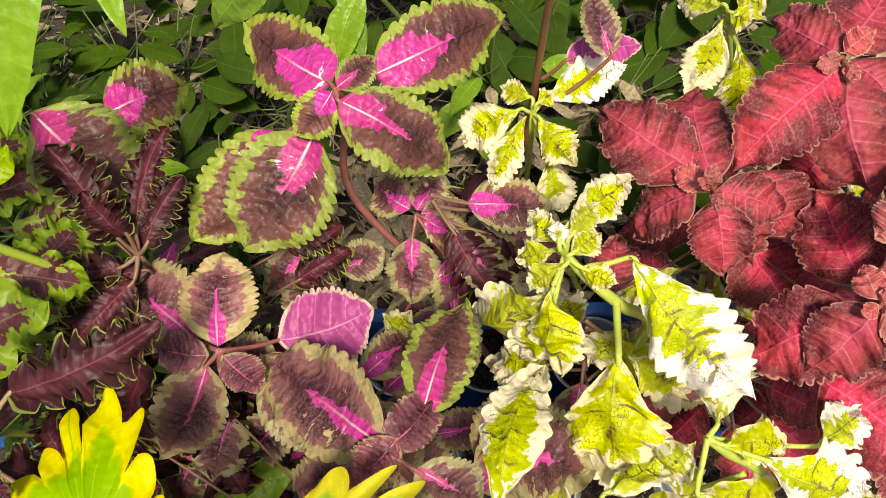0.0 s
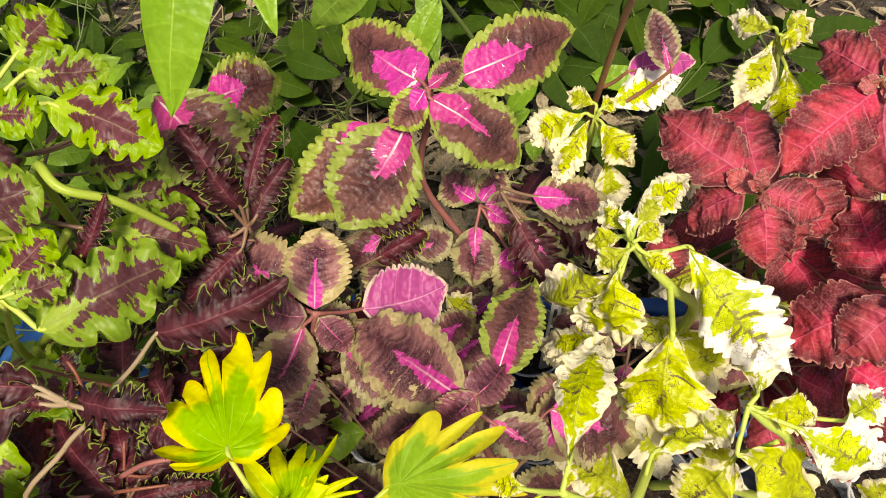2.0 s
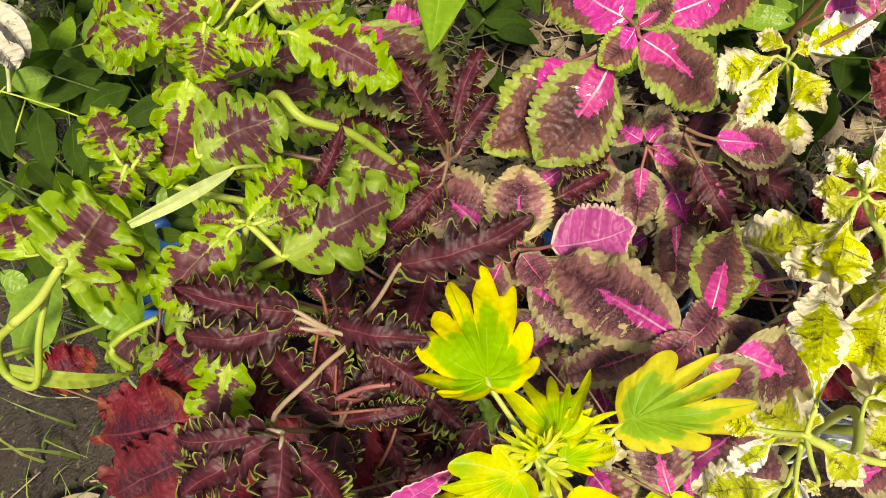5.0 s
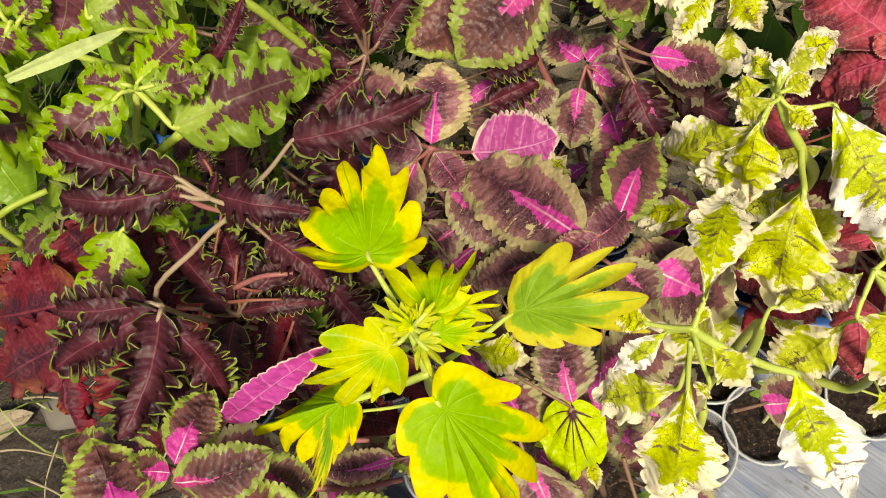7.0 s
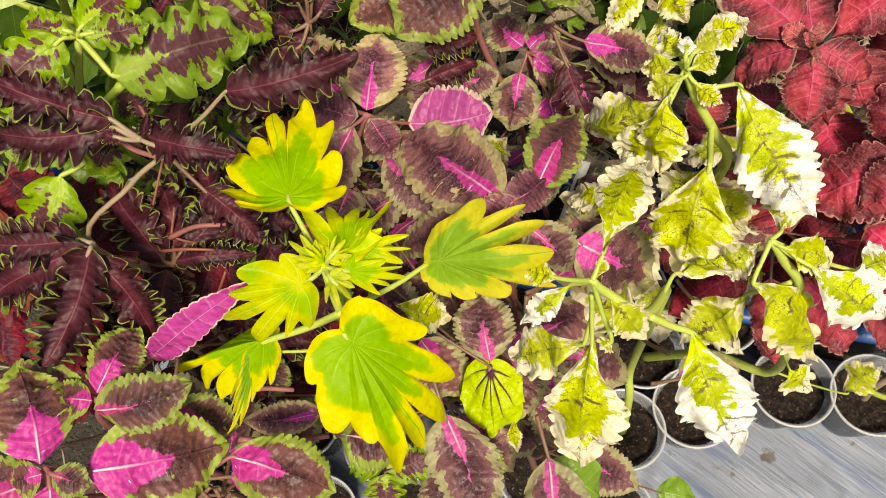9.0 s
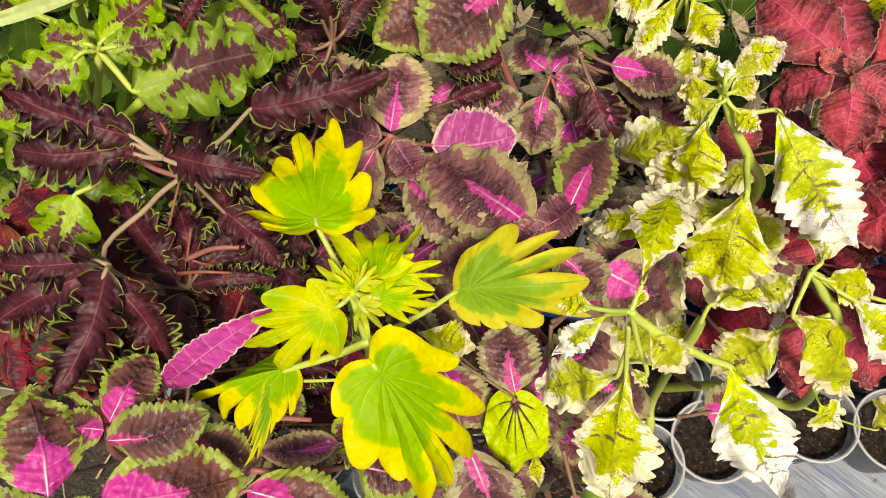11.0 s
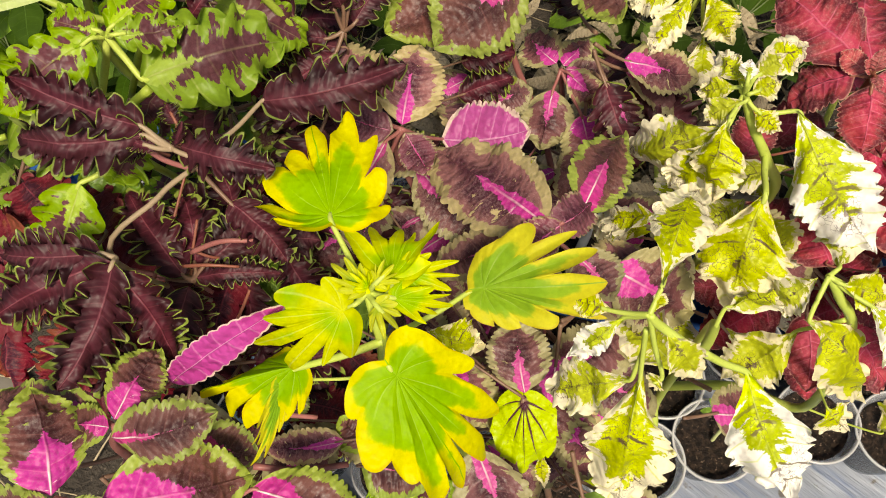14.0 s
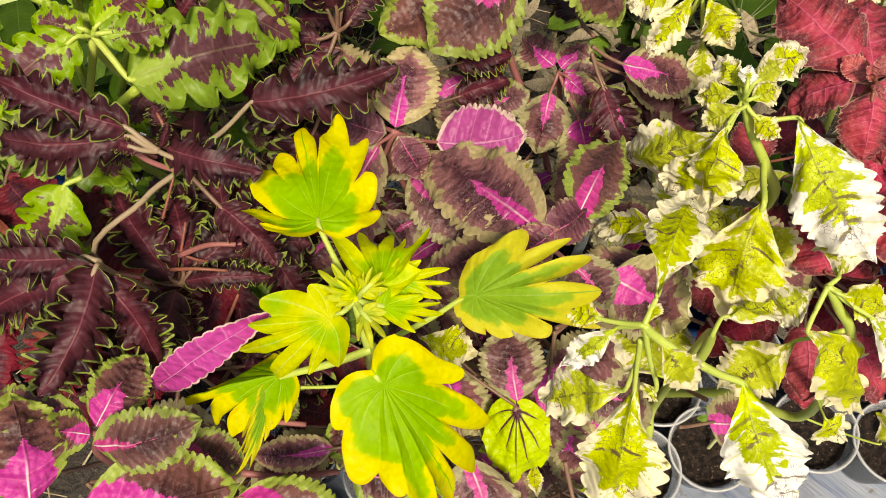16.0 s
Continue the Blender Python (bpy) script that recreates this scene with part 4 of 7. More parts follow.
leaf(tanc, "tan", (-0.049, 0.120, 0.446), (-0.114, 0.105, 0.390), 0.031, (-0.42, -0.64, 0.65), hub=(-0.042, 0.115, 0.465), stalk="pink")
leaf(tanc, "dusk", (-0.136, 0.173, 0.400), (-0.084, 0.136, 0.385), 0.044, (0.05, -0.31, 0.95), hub=(-0.042, 0.115, 0.465), stalk="pink")
leaf(tanc, "dusk", (-0.000, 0.139, 0.370), (0.057, 0.127, 0.350), 0.060, (0.21, -0.44, 0.87), hub=(-0.040, 0.111, 0.336), stalk="pink", thick=0.0011)
leaf(tanc, "dusk", (-0.026, 0.066, 0.350), (0.018, 0.107, 0.340), 0.048, (0.28, -0.06, 0.96), hub=(-0.038, 0.109, 0.317), stalk="pink", thick=0.0011)
leaf(tanc, "dusk", (-0.013, 0.049, 0.300), (0.012, 0.028, 0.280), 0.030, (0.29, -0.46, 0.84), hub=(-0.036, 0.107, 0.279), stalk="pink", thick=0.0011)

tanb = plant("coleus with rounded maroon leaves and violet undersides, in a clear cup", (-0.105, 0.175, 0.068), (-0.128, 0.176, 0.264), (-0.150, 0.177, 0.400), (-0.140, 0.171, 0.450), stalk="pink")
leaf(tanb, "tan", (-0.140, 0.173, 0.452), (-0.140, 0.223, 0.464), 0.045, (0.28, -0.23, 0.93), hub=(-0.140, 0.171, 0.450), stalk="pink")
leaf(tanb, "plum", (-0.144, 0.168, 0.452), (-0.180, 0.175, 0.450), 0.025, (-0.14, -0.43, 0.89), hub=(-0.140, 0.171, 0.450), stalk="pink")
leaf(tanb, "plum", (-0.137, 0.168, 0.452), (-0.121, 0.155, 0.428), 0.024, (0.45, -0.64, 0.62), hub=(-0.140, 0.171, 0.450), stalk="pink")
leaf(tanb, "tan", (-0.158, 0.180, 0.443), (-0.218, 0.222, 0.450), 0.053, (0.09, -0.05, 0.99), hub=(-0.140, 0.171, 0.450), stalk="pink")
leaf(tanb, "violet", (-0.123, 0.190, 0.412), (-0.068, 0.210, 0.408), 0.051, (0.20, -0.38, 0.90), fold=0.05, hub=(-0.140, 0.171, 0.450), stalk="pink")
leaf(tanb, "tan", (-0.149, 0.166, 0.443), (-0.191, 0.123, 0.400), 0.044, (0.13, -0.76, 0.64), hub=(-0.140, 0.171, 0.450), stalk="pink")
leaf(tanb, "dusk", (-0.176, 0.154, 0.370), (-0.211, 0.104, 0.340), 0.046, (0.22, -0.61, 0.76), hub=(-0.140, 0.171, 0.450), stalk="pink")
leaf(tanb, "dusk", (-0.107, 0.257, 0.360), (-0.077, 0.273, 0.360), 0.031, (0.22, -0.44, 0.87), hub=(-0.139, 0.176, 0.332), stalk="pink", thick=0.0011)

pinka = plant("tall coleus, green-edged maroon leaves with hot pink hearts", (-0.038, 0.288, 0.068), (-0.071, 0.303, 0.244), (-0.104, 0.317, 0.360), (-0.079, 0.315, 0.460), (-0.075, 0.306, 0.492), stalk="pink")
leaf(pinka, "pink", (-0.079, 0.312, 0.491), (-0.143, 0.370, 0.485), 0.051, (-0.32, -0.26, 0.91), hub=(-0.075, 0.306, 0.492), stalk="pink")
leaf(pinka, "pink", (-0.058, 0.323, 0.481), (0.015, 0.386, 0.452), 0.052, (0.59, -0.33, 0.74), hub=(-0.075, 0.306, 0.492), stalk="pink")
leaf(pinka, "pink", (-0.073, 0.299, 0.492), (-0.020, 0.289, 0.428), 0.048, (0.49, -0.71, 0.51), hub=(-0.075, 0.306, 0.492), stalk="pink")
leaf(pinka, "pink", (-0.090, 0.290, 0.477), (-0.132, 0.229, 0.455), 0.063, (0.33, -0.52, 0.79), hub=(-0.075, 0.306, 0.492), stalk="pink")
leaf(pinka, "pink", (-0.116, 0.304, 0.458), (-0.168, 0.240, 0.448), 0.057, (0.41, -0.46, 0.79), hub=(-0.075, 0.306, 0.492), stalk="pink")
leaf(pinka, "pink", (-0.074, 0.306, 0.494), (-0.053, 0.325, 0.495), 0.021, (0.37, -0.44, 0.82), hub=(-0.075, 0.306, 0.492), stalk="pink")
leaf(pinka, "pink", (-0.076, 0.303, 0.495), (-0.096, 0.279, 0.490), 0.026, (0.32, -0.45, 0.84), hub=(-0.075, 0.306, 0.492), stalk="pink")

pinkn = plant("coleus with a large magenta-hearted maroon leaf", (-0.290, 0.282, 0.068), (-0.314, 0.313, 0.239), (-0.338, 0.344, 0.350), (-0.269, 0.310, 0.480), stalk="pink")
leaf(pinkn, "pink", (-0.258, 0.304, 0.495), (-0.197, 0.260, 0.470), 0.067, (0.21, -0.24, 0.95), hub=(-0.269, 0.310, 0.480), stalk="pink")
leaf(pinkn, "pink", (-0.261, 0.348, 0.430), (-0.211, 0.377, 0.420), 0.053, (0.46, -0.55, 0.69), hub=(-0.269, 0.310, 0.480), stalk="pink")

duskb = plant("small coleus with dusky pink and maroon leaves, low among taller plants", (-0.100, 0.370, 0.020), (-0.079, 0.343, 0.165), (-0.058, 0.316, 0.250), (-0.062, 0.311, 0.335), stalk="pink")
leaf(duskb, "dusk", (-0.061, 0.313, 0.338), (-0.045, 0.341, 0.340), 0.029, (0.18, -0.18, 0.97), hub=(-0.062, 0.311, 0.335), stalk="pink")
leaf(duskb, "dusk", (-0.058, 0.310, 0.338), (-0.021, 0.319, 0.330), 0.022, (0.28, -0.44, 0.85), hub=(-0.062, 0.311, 0.335), stalk="pink")
leaf(duskb, "dusk", (-0.056, 0.307, 0.338), (-0.022, 0.292, 0.325), 0.028, (0.09, -0.54, 0.84), hub=(-0.062, 0.311, 0.335), stalk="pink")
leaf(duskb, "dusk", (-0.066, 0.314, 0.338), (-0.096, 0.344, 0.335), 0.036, (-0.32, -0.23, 0.92), hub=(-0.062, 0.311, 0.335), stalk="pink")
leaf(duskb, "dusk", (-0.065, 0.295, 0.330), (-0.067, 0.252, 0.310), 0.044, (-0.01, -0.42, 0.91), hub=(-0.062, 0.311, 0.335), stalk="pink")
leaf(duskb, "dusk", (-0.040, 0.279, 0.325), (-0.023, 0.242, 0.300), 0.043, (0.00, -0.56, 0.83), hub=(-0.062, 0.311, 0.335), stalk="pink")
leaf(duskb, "dusk", (-0.012, 0.288, 0.300), (0.003, 0.304, 0.300), 0.029, (0.19, -0.18, 0.97), hub=(-0.062, 0.311, 0.335), stalk="pink")
leaf(duskb, "gold", (-0.087, 0.225, 0.300), (-0.070, 0.250, 0.300), 0.033, (0.19, -0.12, 0.98), fold=-0.4, hub=(-0.059, 0.315, 0.271), stalk="pink", thick=0.0011)

redstem = plant("tall coleus on a bare reddish-brown stem, purple leaves on top", (0.035, 0.430, 0.000), (0.015, 0.405, 0.130), (-0.006, 0.380, 0.200), (0.022, 0.370, 0.360), (0.044, 0.330, 0.520), (0.051, 0.282, 0.600), stalk="brown")
leaf(redstem, "violet", (0.050, 0.371, 0.420), (0.101, 0.395, 0.400), 0.027, (0.51, -0.49, 0.71), hub=(0.033, 0.373, 0.400), stalk="brown")
leaf(redstem, "dusk", (0.077, 0.355, 0.440), (0.065, 0.392, 0.460), 0.024, (-0.09, -0.50, 0.86), hub=(0.034, 0.350, 0.400), stalk="brown")

creamy = plant("tall coleus, crinkled cream and lime leaves, thick pale stem", (0.055, 0.215, 0.068), (0.073, 0.210, 0.254), (0.091, 0.205, 0.380), (0.074, 0.194, 0.440), (0.058, 0.196, 0.470), (0.047, 0.199, 0.495), stalk="green", r0=0.0046, r1=0.0022)
leaf(creamy, "white", (0.078, 0.202, 0.482), (0.130, 0.139, 0.455), 0.051, (-0.19, -0.51, 0.84), fold=-0.4, hub=(0.057, 0.199, 0.480))
leaf(creamy, "cream", (0.042, 0.183, 0.488), (-0.008, 0.200, 0.417), 0.041, (-0.72, -0.60, 0.36), fold=-0.4, hub=(0.047, 0.199, 0.495))
leaf(creamy, "cream", (0.040, 0.180, 0.478), (0.020, 0.166, 0.440), 0.033, (-0.34, -0.80, 0.49), fold=-0.4, hub=(0.047, 0.199, 0.495))
leaf(creamy, "gold", (0.041, 0.182, 0.495), (0.043, 0.152, 0.460), 0.034, (-0.48, -0.69, 0.55), fold=-0.4, hub=(0.047, 0.199, 0.495))
leaf(creamy, "gold", (0.070, 0.161, 0.462), (0.067, 0.107, 0.420), 0.057, (-0.14, -0.60, 0.79), fold=-0.4, hub=(0.071, 0.194, 0.448), thick=0.0024)
leaf(creamy, "cream", (0.044, 0.206, 0.500), (0.083, 0.248, 0.480), 0.024, (0.56, -0.13, 0.82), fold=-0.4, hub=(0.047, 0.199, 0.495))
leaf(creamy, "gold", (0.049, 0.196, 0.500), (0.064, 0.207, 0.500), 0.018, (0.26, -0.38, 0.89), fold=-0.4, hub=(0.047, 0.199, 0.495))
leaf(creamy, "gold", (0.043, 0.199, 0.500), (0.023, 0.200, 0.490), 0.017, (-0.37, -0.60, 0.71), fold=-0.4, hub=(0.047, 0.199, 0.495))
leaf(creamy, "white", (0.042, 0.210, 0.500), (0.029, 0.224, 0.490), 0.012, (-0.72, -0.16, 0.67), fold=-0.4, hub=(0.047, 0.199, 0.495))
leaf(creamy, "gold", (0.078, 0.180, 0.400), (0.110, 0.166, 0.370), 0.037, (0.26, -0.73, 0.63), fold=-0.4, hub=(0.091, 0.205, 0.380), thick=0.0011)
leaf(creamy, "cream", (0.079, 0.210, 0.360), (0.056, 0.193, 0.340), 0.035, (-0.26, -0.58, 0.77), fold=-0.4, hub=(0.084, 0.207, 0.333), thick=0.0011)
leaf(creamy, "cream", (0.047, 0.201, 0.502), (0.030, 0.221, 0.500), 0.017, (-0.42, -0.26, 0.87), fold=-0.4, hub=(0.047, 0.199, 0.495))
leaf(creamy, "gold", (0.049, 0.202, 0.505), (0.064, 0.220, 0.505), 0.016, (0.27, -0.22, 0.94), fold=-0.4, hub=(0.047, 0.199, 0.495))
leaf(creamy, "gold", (0.048, 0.193, 0.498), (0.029, 0.185, 0.485), 0.018, (-0.24, -0.64, 0.73), fold=-0.4, hub=(0.047, 0.199, 0.495))
leaf(creamy, "white", (0.045, 0.195, 0.510), (0.045, 0.206, 0.515), 0.011, (-0.09, -0.41, 0.91), fold=-0.4, hub=(0.047, 0.199, 0.495))
leaf(creamy, "gold", (0.053, 0.195, 0.490), (0.071, 0.189, 0.480), 0.015, (0.16, -0.68, 0.71), fold=-0.4, hub=(0.047, 0.199, 0.495))

creamtwo = plant("slender coleus with white-edged lime leaves on a brown stem", (0.060, 0.370, 0.000), (0.034, 0.375, 0.130), (0.009, 0.381, 0.200), (0.028, 0.338, 0.412), stalk="green")
leaf(creamtwo, "white", (0.034, 0.346, 0.412), (0.089, 0.372, 0.410), 0.033, (0.26, -0.47, 0.84), fold=-0.4, hub=(0.028, 0.338, 0.412))
leaf(creamtwo, "cream", (0.021, 0.342, 0.412), (-0.023, 0.331, 0.400), 0.037, (-0.07, -0.59, 0.80), fold=-0.4, hub=(0.028, 0.338, 0.412))
leaf(creamtwo, "cream", (0.024, 0.336, 0.412), (-0.001, 0.293, 0.390), 0.026, (0.04, -0.48, 0.88), fold=-0.4, hub=(0.028, 0.338, 0.412))
leaf(creamtwo, "gold", (0.032, 0.333, 0.414), (0.053, 0.306, 0.400), 0.030, (-0.09, -0.50, 0.86), fold=-0.4, hub=(0.028, 0.338, 0.412))
leaf(creamtwo, "gold", (0.028, 0.348, 0.414), (0.007, 0.359, 0.415), 0.019, (-0.22, -0.50, 0.84), fold=-0.4, hub=(0.028, 0.338, 0.412))
leaf(creamtwo, "cream", (0.036, 0.324, 0.380), (0.044, 0.291, 0.365), 0.032, (-0.06, -0.43, 0.90), fold=-0.4, hub=(0.028, 0.338, 0.412))
leaf(creamtwo, "gold", (0.031, 0.339, 0.420), (0.042, 0.347, 0.420), 0.015, (0.29, -0.38, 0.88), fold=-0.4, hub=(0.028, 0.338, 0.412))

limeone = plant("leggy coleus with drooping cream-edged leaves, in a clear cup", (0.069, 0.071, 0.068), (0.063, 0.084, 0.174), (0.058, 0.097, 0.220), (0.060, 0.101, 0.400), (0.044, 0.063, 0.470), (0.021, 0.063, 0.495), (0.014, 0.064, 0.505), stalk="green", r0=0.0042, r1=0.002)
leaf(limeone, "cream", (0.017, 0.076, 0.512), (0.035, 0.155, 0.471), 0.034, (0.18, 0.42, 0.89), fold=-0.4, hub=(0.014, 0.064, 0.505))
leaf(limeone, "cream", (0.019, 0.048, 0.455), (0.024, -0.013, 0.385), 0.054, (-0.01, -0.76, 0.66), fold=-0.4, hub=(0.015, 0.062, 0.490))
leaf(limeone, "cream", (0.015, 0.047, 0.450), (-0.029, 0.042, 0.400), 0.036, (-0.64, -0.45, 0.62), fold=-0.4, hub=(0.017, 0.057, 0.470))
leaf(limeone, "gold", (0.024, 0.062, 0.492), (0.045, 0.047, 0.478), 0.023, (0.18, -0.52, 0.84), fold=-0.4, hub=(0.014, 0.064, 0.505))
leaf(limeone, "white", (0.004, 0.065, 0.492), (-0.019, 0.046, 0.470), 0.018, (-0.25, -0.58, 0.77), fold=-0.4, hub=(0.014, 0.064, 0.505))
leaf(limeone, "gold", (-0.002, 0.066, 0.495), (-0.023, 0.070, 0.490), 0.016, (-0.27, -0.31, 0.91), fold=-0.4, hub=(0.014, 0.064, 0.505))
leaf(limeone, "gold", (0.016, 0.066, 0.505), (0.019, 0.073, 0.512), 0.008, (-0.18, -0.68, 0.71), fold=-0.4, hub=(0.014, 0.064, 0.505))
leaf(limeone, "white", (0.071, 0.063, 0.450), (0.105, 0.009, 0.425), 0.048, (-0.06, -0.45, 0.89), fold=-0.4, hub=(0.046, 0.062, 0.470), thick=0.0026)
leaf(limeone, "cream", (0.059, 0.098, 0.440), (0.094, 0.125, 0.425), 0.026, (-0.08, 0.56, 0.83), fold=-0.4, hub=(0.050, 0.071, 0.450))
leaf(limeone, "gold", (0.029, 0.049, 0.460), (0.024, 0.044, 0.455), 0.013, (-0.26, -0.52, 0.81), fold=-0.4, hub=(0.014, 0.064, 0.505))

limetwo = plant("branching coleus with lime, cream and white leaves, in a clear cup", (0.078, 0.152, 0.068), (0.126, 0.136, 0.164), (0.174, 0.120, 0.200), (0.144, 0.119, 0.380), (0.119, 0.120, 0.435), (0.108, 0.123, 0.452), stalk="green", r0=0.0048, r1=0.0022)
leaf(limetwo, "cream", (0.113, 0.129, 0.452), (0.123, 0.175, 0.420), 0.036, (-0.12, 0.59, 0.80), fold=-0.4, hub=(0.108, 0.123, 0.452))
leaf(limetwo, "gold", (0.114, 0.120, 0.452), (0.149, 0.124, 0.430), 0.026, (0.50, -0.49, 0.72), fold=-0.4, hub=(0.108, 0.123, 0.452))
leaf(limetwo, "white", (0.133, 0.116, 0.440), (0.192, 0.109, 0.400), 0.044, (0.39, -0.61, 0.69), fold=-0.4, hub=(0.108, 0.123, 0.452))
leaf(limetwo, "gold", (0.102, 0.100, 0.444), (0.165, 0.085, 0.360), 0.045, (0.68, -0.44, 0.59), fold=-0.4, hub=(0.108, 0.123, 0.452))
leaf(limetwo, "cream", (0.103, 0.122, 0.450), (0.082, 0.110, 0.425), 0.027, (-0.46, -0.58, 0.67), fold=-0.4, hub=(0.108, 0.123, 0.452))
leaf(limetwo, "gold", (0.109, 0.109, 0.400), (0.077, 0.082, 0.360), 0.041, (-0.43, -0.56, 0.71), fold=-0.4, hub=(0.128, 0.113, 0.420))
leaf(limetwo, "cream", (0.166, 0.101, 0.280), (0.186, 0.094, 0.260), 0.033, (0.40, -0.67, 0.63), fold=-0.4, hub=(0.163, 0.120, 0.268), thick=0.0011)
leaf(limetwo, "gold", (0.223, 0.106, 0.220), (0.259, 0.140, 0.200), 0.032, (0.24, 0.29, 0.93), fold=-0.4, hub=(0.174, 0.120, 0.200), thick=0.0011)
leaf(limetwo, "white", (0.162, 0.126, 0.420), (0.195, 0.150, 0.400), 0.030, (0.48, 0.08, 0.88), fold=-0.4, hub=(0.108, 0.123, 0.452))

creamback = plant("coleus with yellowing cream and lime leaves", (0.150, 0.282, 0.068), (0.160, 0.343, 0.214), (0.170, 0.405, 0.300), (0.151, 0.386, 0.425), stalk="green")
leaf(creamback, "cream", (0.146, 0.384, 0.430), (0.123, 0.346, 0.410), 0.033, (-0.04, -0.44, 0.89), fold=-0.4, hub=(0.151, 0.386, 0.425))
leaf(creamback, "cream", (0.153, 0.363, 0.430), (0.154, 0.314, 0.410), 0.037, (-0.20, -0.37, 0.91), fold=-0.4, hub=(0.151, 0.386, 0.425))
leaf(creamback, "gold", (0.151, 0.378, 0.440), (0.172, 0.393, 0.440), 0.027, (0.28, -0.40, 0.87), fold=-0.4, hub=(0.151, 0.386, 0.425))
leaf(creamback, "gold", (0.148, 0.382, 0.440), (0.160, 0.372, 0.440), 0.019, (-0.41, -0.48, 0.78), fold=-0.4, hub=(0.151, 0.386, 0.425))
leaf(creamback, "cream", (0.147, 0.387, 0.440), (0.118, 0.409, 0.430), 0.023, (-0.57, -0.44, 0.69), fold=-0.4, hub=(0.151, 0.386, 0.425))

creamright = plant("coleus with pale cream leaves beside red plants", (0.235, 0.300, 0.068), (0.258, 0.304, 0.239), (0.281, 0.307, 0.350), (0.261, 0.307, 0.420), stalk="green")
leaf(creamright, "cream", (0.258, 0.303, 0.420), (0.247, 0.327, 0.430), 0.025, (-0.33, -0.50, 0.80), fold=-0.4, hub=(0.261, 0.307, 0.420))
leaf(creamright, "cream", (0.262, 0.307, 0.420), (0.251, 0.298, 0.410), 0.025, (-0.30, -0.50, 0.82), fold=-0.4, hub=(0.261, 0.307, 0.420))

redone = plant("bushy coleus with velvety crimson leaves, in a clear cup", (0.148, 0.200, 0.068), (0.141, 0.236, 0.254), (0.135, 0.272, 0.380), (0.124, 0.252, 0.455), stalk="rose", r0=0.003, r1=0.0016)
leaf(redone, "rosy", (0.122, 0.249, 0.461), (0.114, 0.247, 0.474), 0.007, (0.60, -0.75, 0.27), hub=(0.124, 0.252, 0.455), stalk="rose")
leaf(redone, "rosy", (0.123, 0.247, 0.462), (0.123, 0.232, 0.470), 0.007, (-0.31, 0.44, 0.84), hub=(0.124, 0.252, 0.455), stalk="rose")
leaf(redone, "rosy", (0.120, 0.251, 0.459), (0.104, 0.261, 0.462), 0.015, (-0.14, -0.49, 0.86), hub=(0.124, 0.252, 0.455), stalk="rose")
leaf(redone, "red", (0.134, 0.256, 0.440), (0.147, 0.228, 0.410), 0.039, (-0.08, -0.74, 0.67), hub=(0.130, 0.262, 0.417), stalk="rose", thick=0.0011)
leaf(redone, "red", (0.124, 0.255, 0.457), (0.127, 0.337, 0.430), 0.037, (-0.19, 0.31, 0.93), hub=(0.124, 0.252, 0.455), stalk="rose")
leaf(redone, "red", (0.118, 0.260, 0.455), (0.067, 0.309, 0.455), 0.047, (-0.33, -0.34, 0.88), hub=(0.124, 0.252, 0.455), stalk="rose")
leaf(redone, "red", (0.115, 0.251, 0.455), (0.083, 0.238, 0.430), 0.038, (-0.58, -0.12, 0.80), hub=(0.124, 0.252, 0.455), stalk="rose")
leaf(redone, "red", (0.117, 0.255, 0.455), (0.089, 0.282, 0.450), 0.022, (-0.42, -0.26, 0.87), hub=(0.124, 0.252, 0.455), stalk="rose")
leaf(redone, "red", (0.125, 0.250, 0.458), (0.160, 0.241, 0.445), 0.029, (0.14, -0.59, 0.80), hub=(0.124, 0.252, 0.455), stalk="rose")
leaf(redone, "red", (0.124, 0.245, 0.456), (0.127, 0.212, 0.435), 0.035, (-0.15, -0.54, 0.83), hub=(0.124, 0.252, 0.455), stalk="rose")
leaf(redone, "rosy", (0.122, 0.248, 0.463), (0.121, 0.252, 0.480), 0.010, (-0.16, -0.96, 0.22), hub=(0.124, 0.252, 0.455), stalk="rose")
leaf(redone, "red", (0.150, 0.277, 0.430), (0.170, 0.244, 0.410), 0.051, (-0.15, -0.58, 0.80), hub=(0.124, 0.252, 0.455), stalk="rose")
leaf(redone, "red", (0.070, 0.218, 0.400), (0.075, 0.254, 0.400), 0.030, (0.02, -0.00, 1.00), hub=(0.136, 0.268, 0.364), stalk="rose", thick=0.0011)

redtwo = plant("coleus with large dark red scalloped leaves, in a clear cup", (0.232, 0.225, 0.068), (0.225, 0.284, 0.264), (0.219, 0.343, 0.400), (0.192, 0.314, 0.475), stalk="rose", r0=0.003, r1=0.0016)
leaf(redtwo, "rosy", (0.190, 0.311, 0.480), (0.177, 0.305, 0.482), 0.012, (0.33, -0.40, 0.86), hub=(0.192, 0.314, 0.475), stalk="rose")
leaf(redtwo, "rosy", (0.191, 0.308, 0.480), (0.195, 0.295, 0.482), 0.008, (-0.55, -0.02, 0.83), hub=(0.192, 0.314, 0.475), stalk="rose")
leaf(redtwo, "red", (0.205, 0.315, 0.400), (0.185, 0.295, 0.370), 0.046, (-0.38, -0.63, 0.68), hub=(0.220, 0.335, 0.383), stalk="rose", thick=0.0011)
leaf(redtwo, "red", (0.191, 0.309, 0.475), (0.136, 0.263, 0.455), 0.048, (-0.02, -0.38, 0.93), hub=(0.192, 0.314, 0.475), stalk="rose")
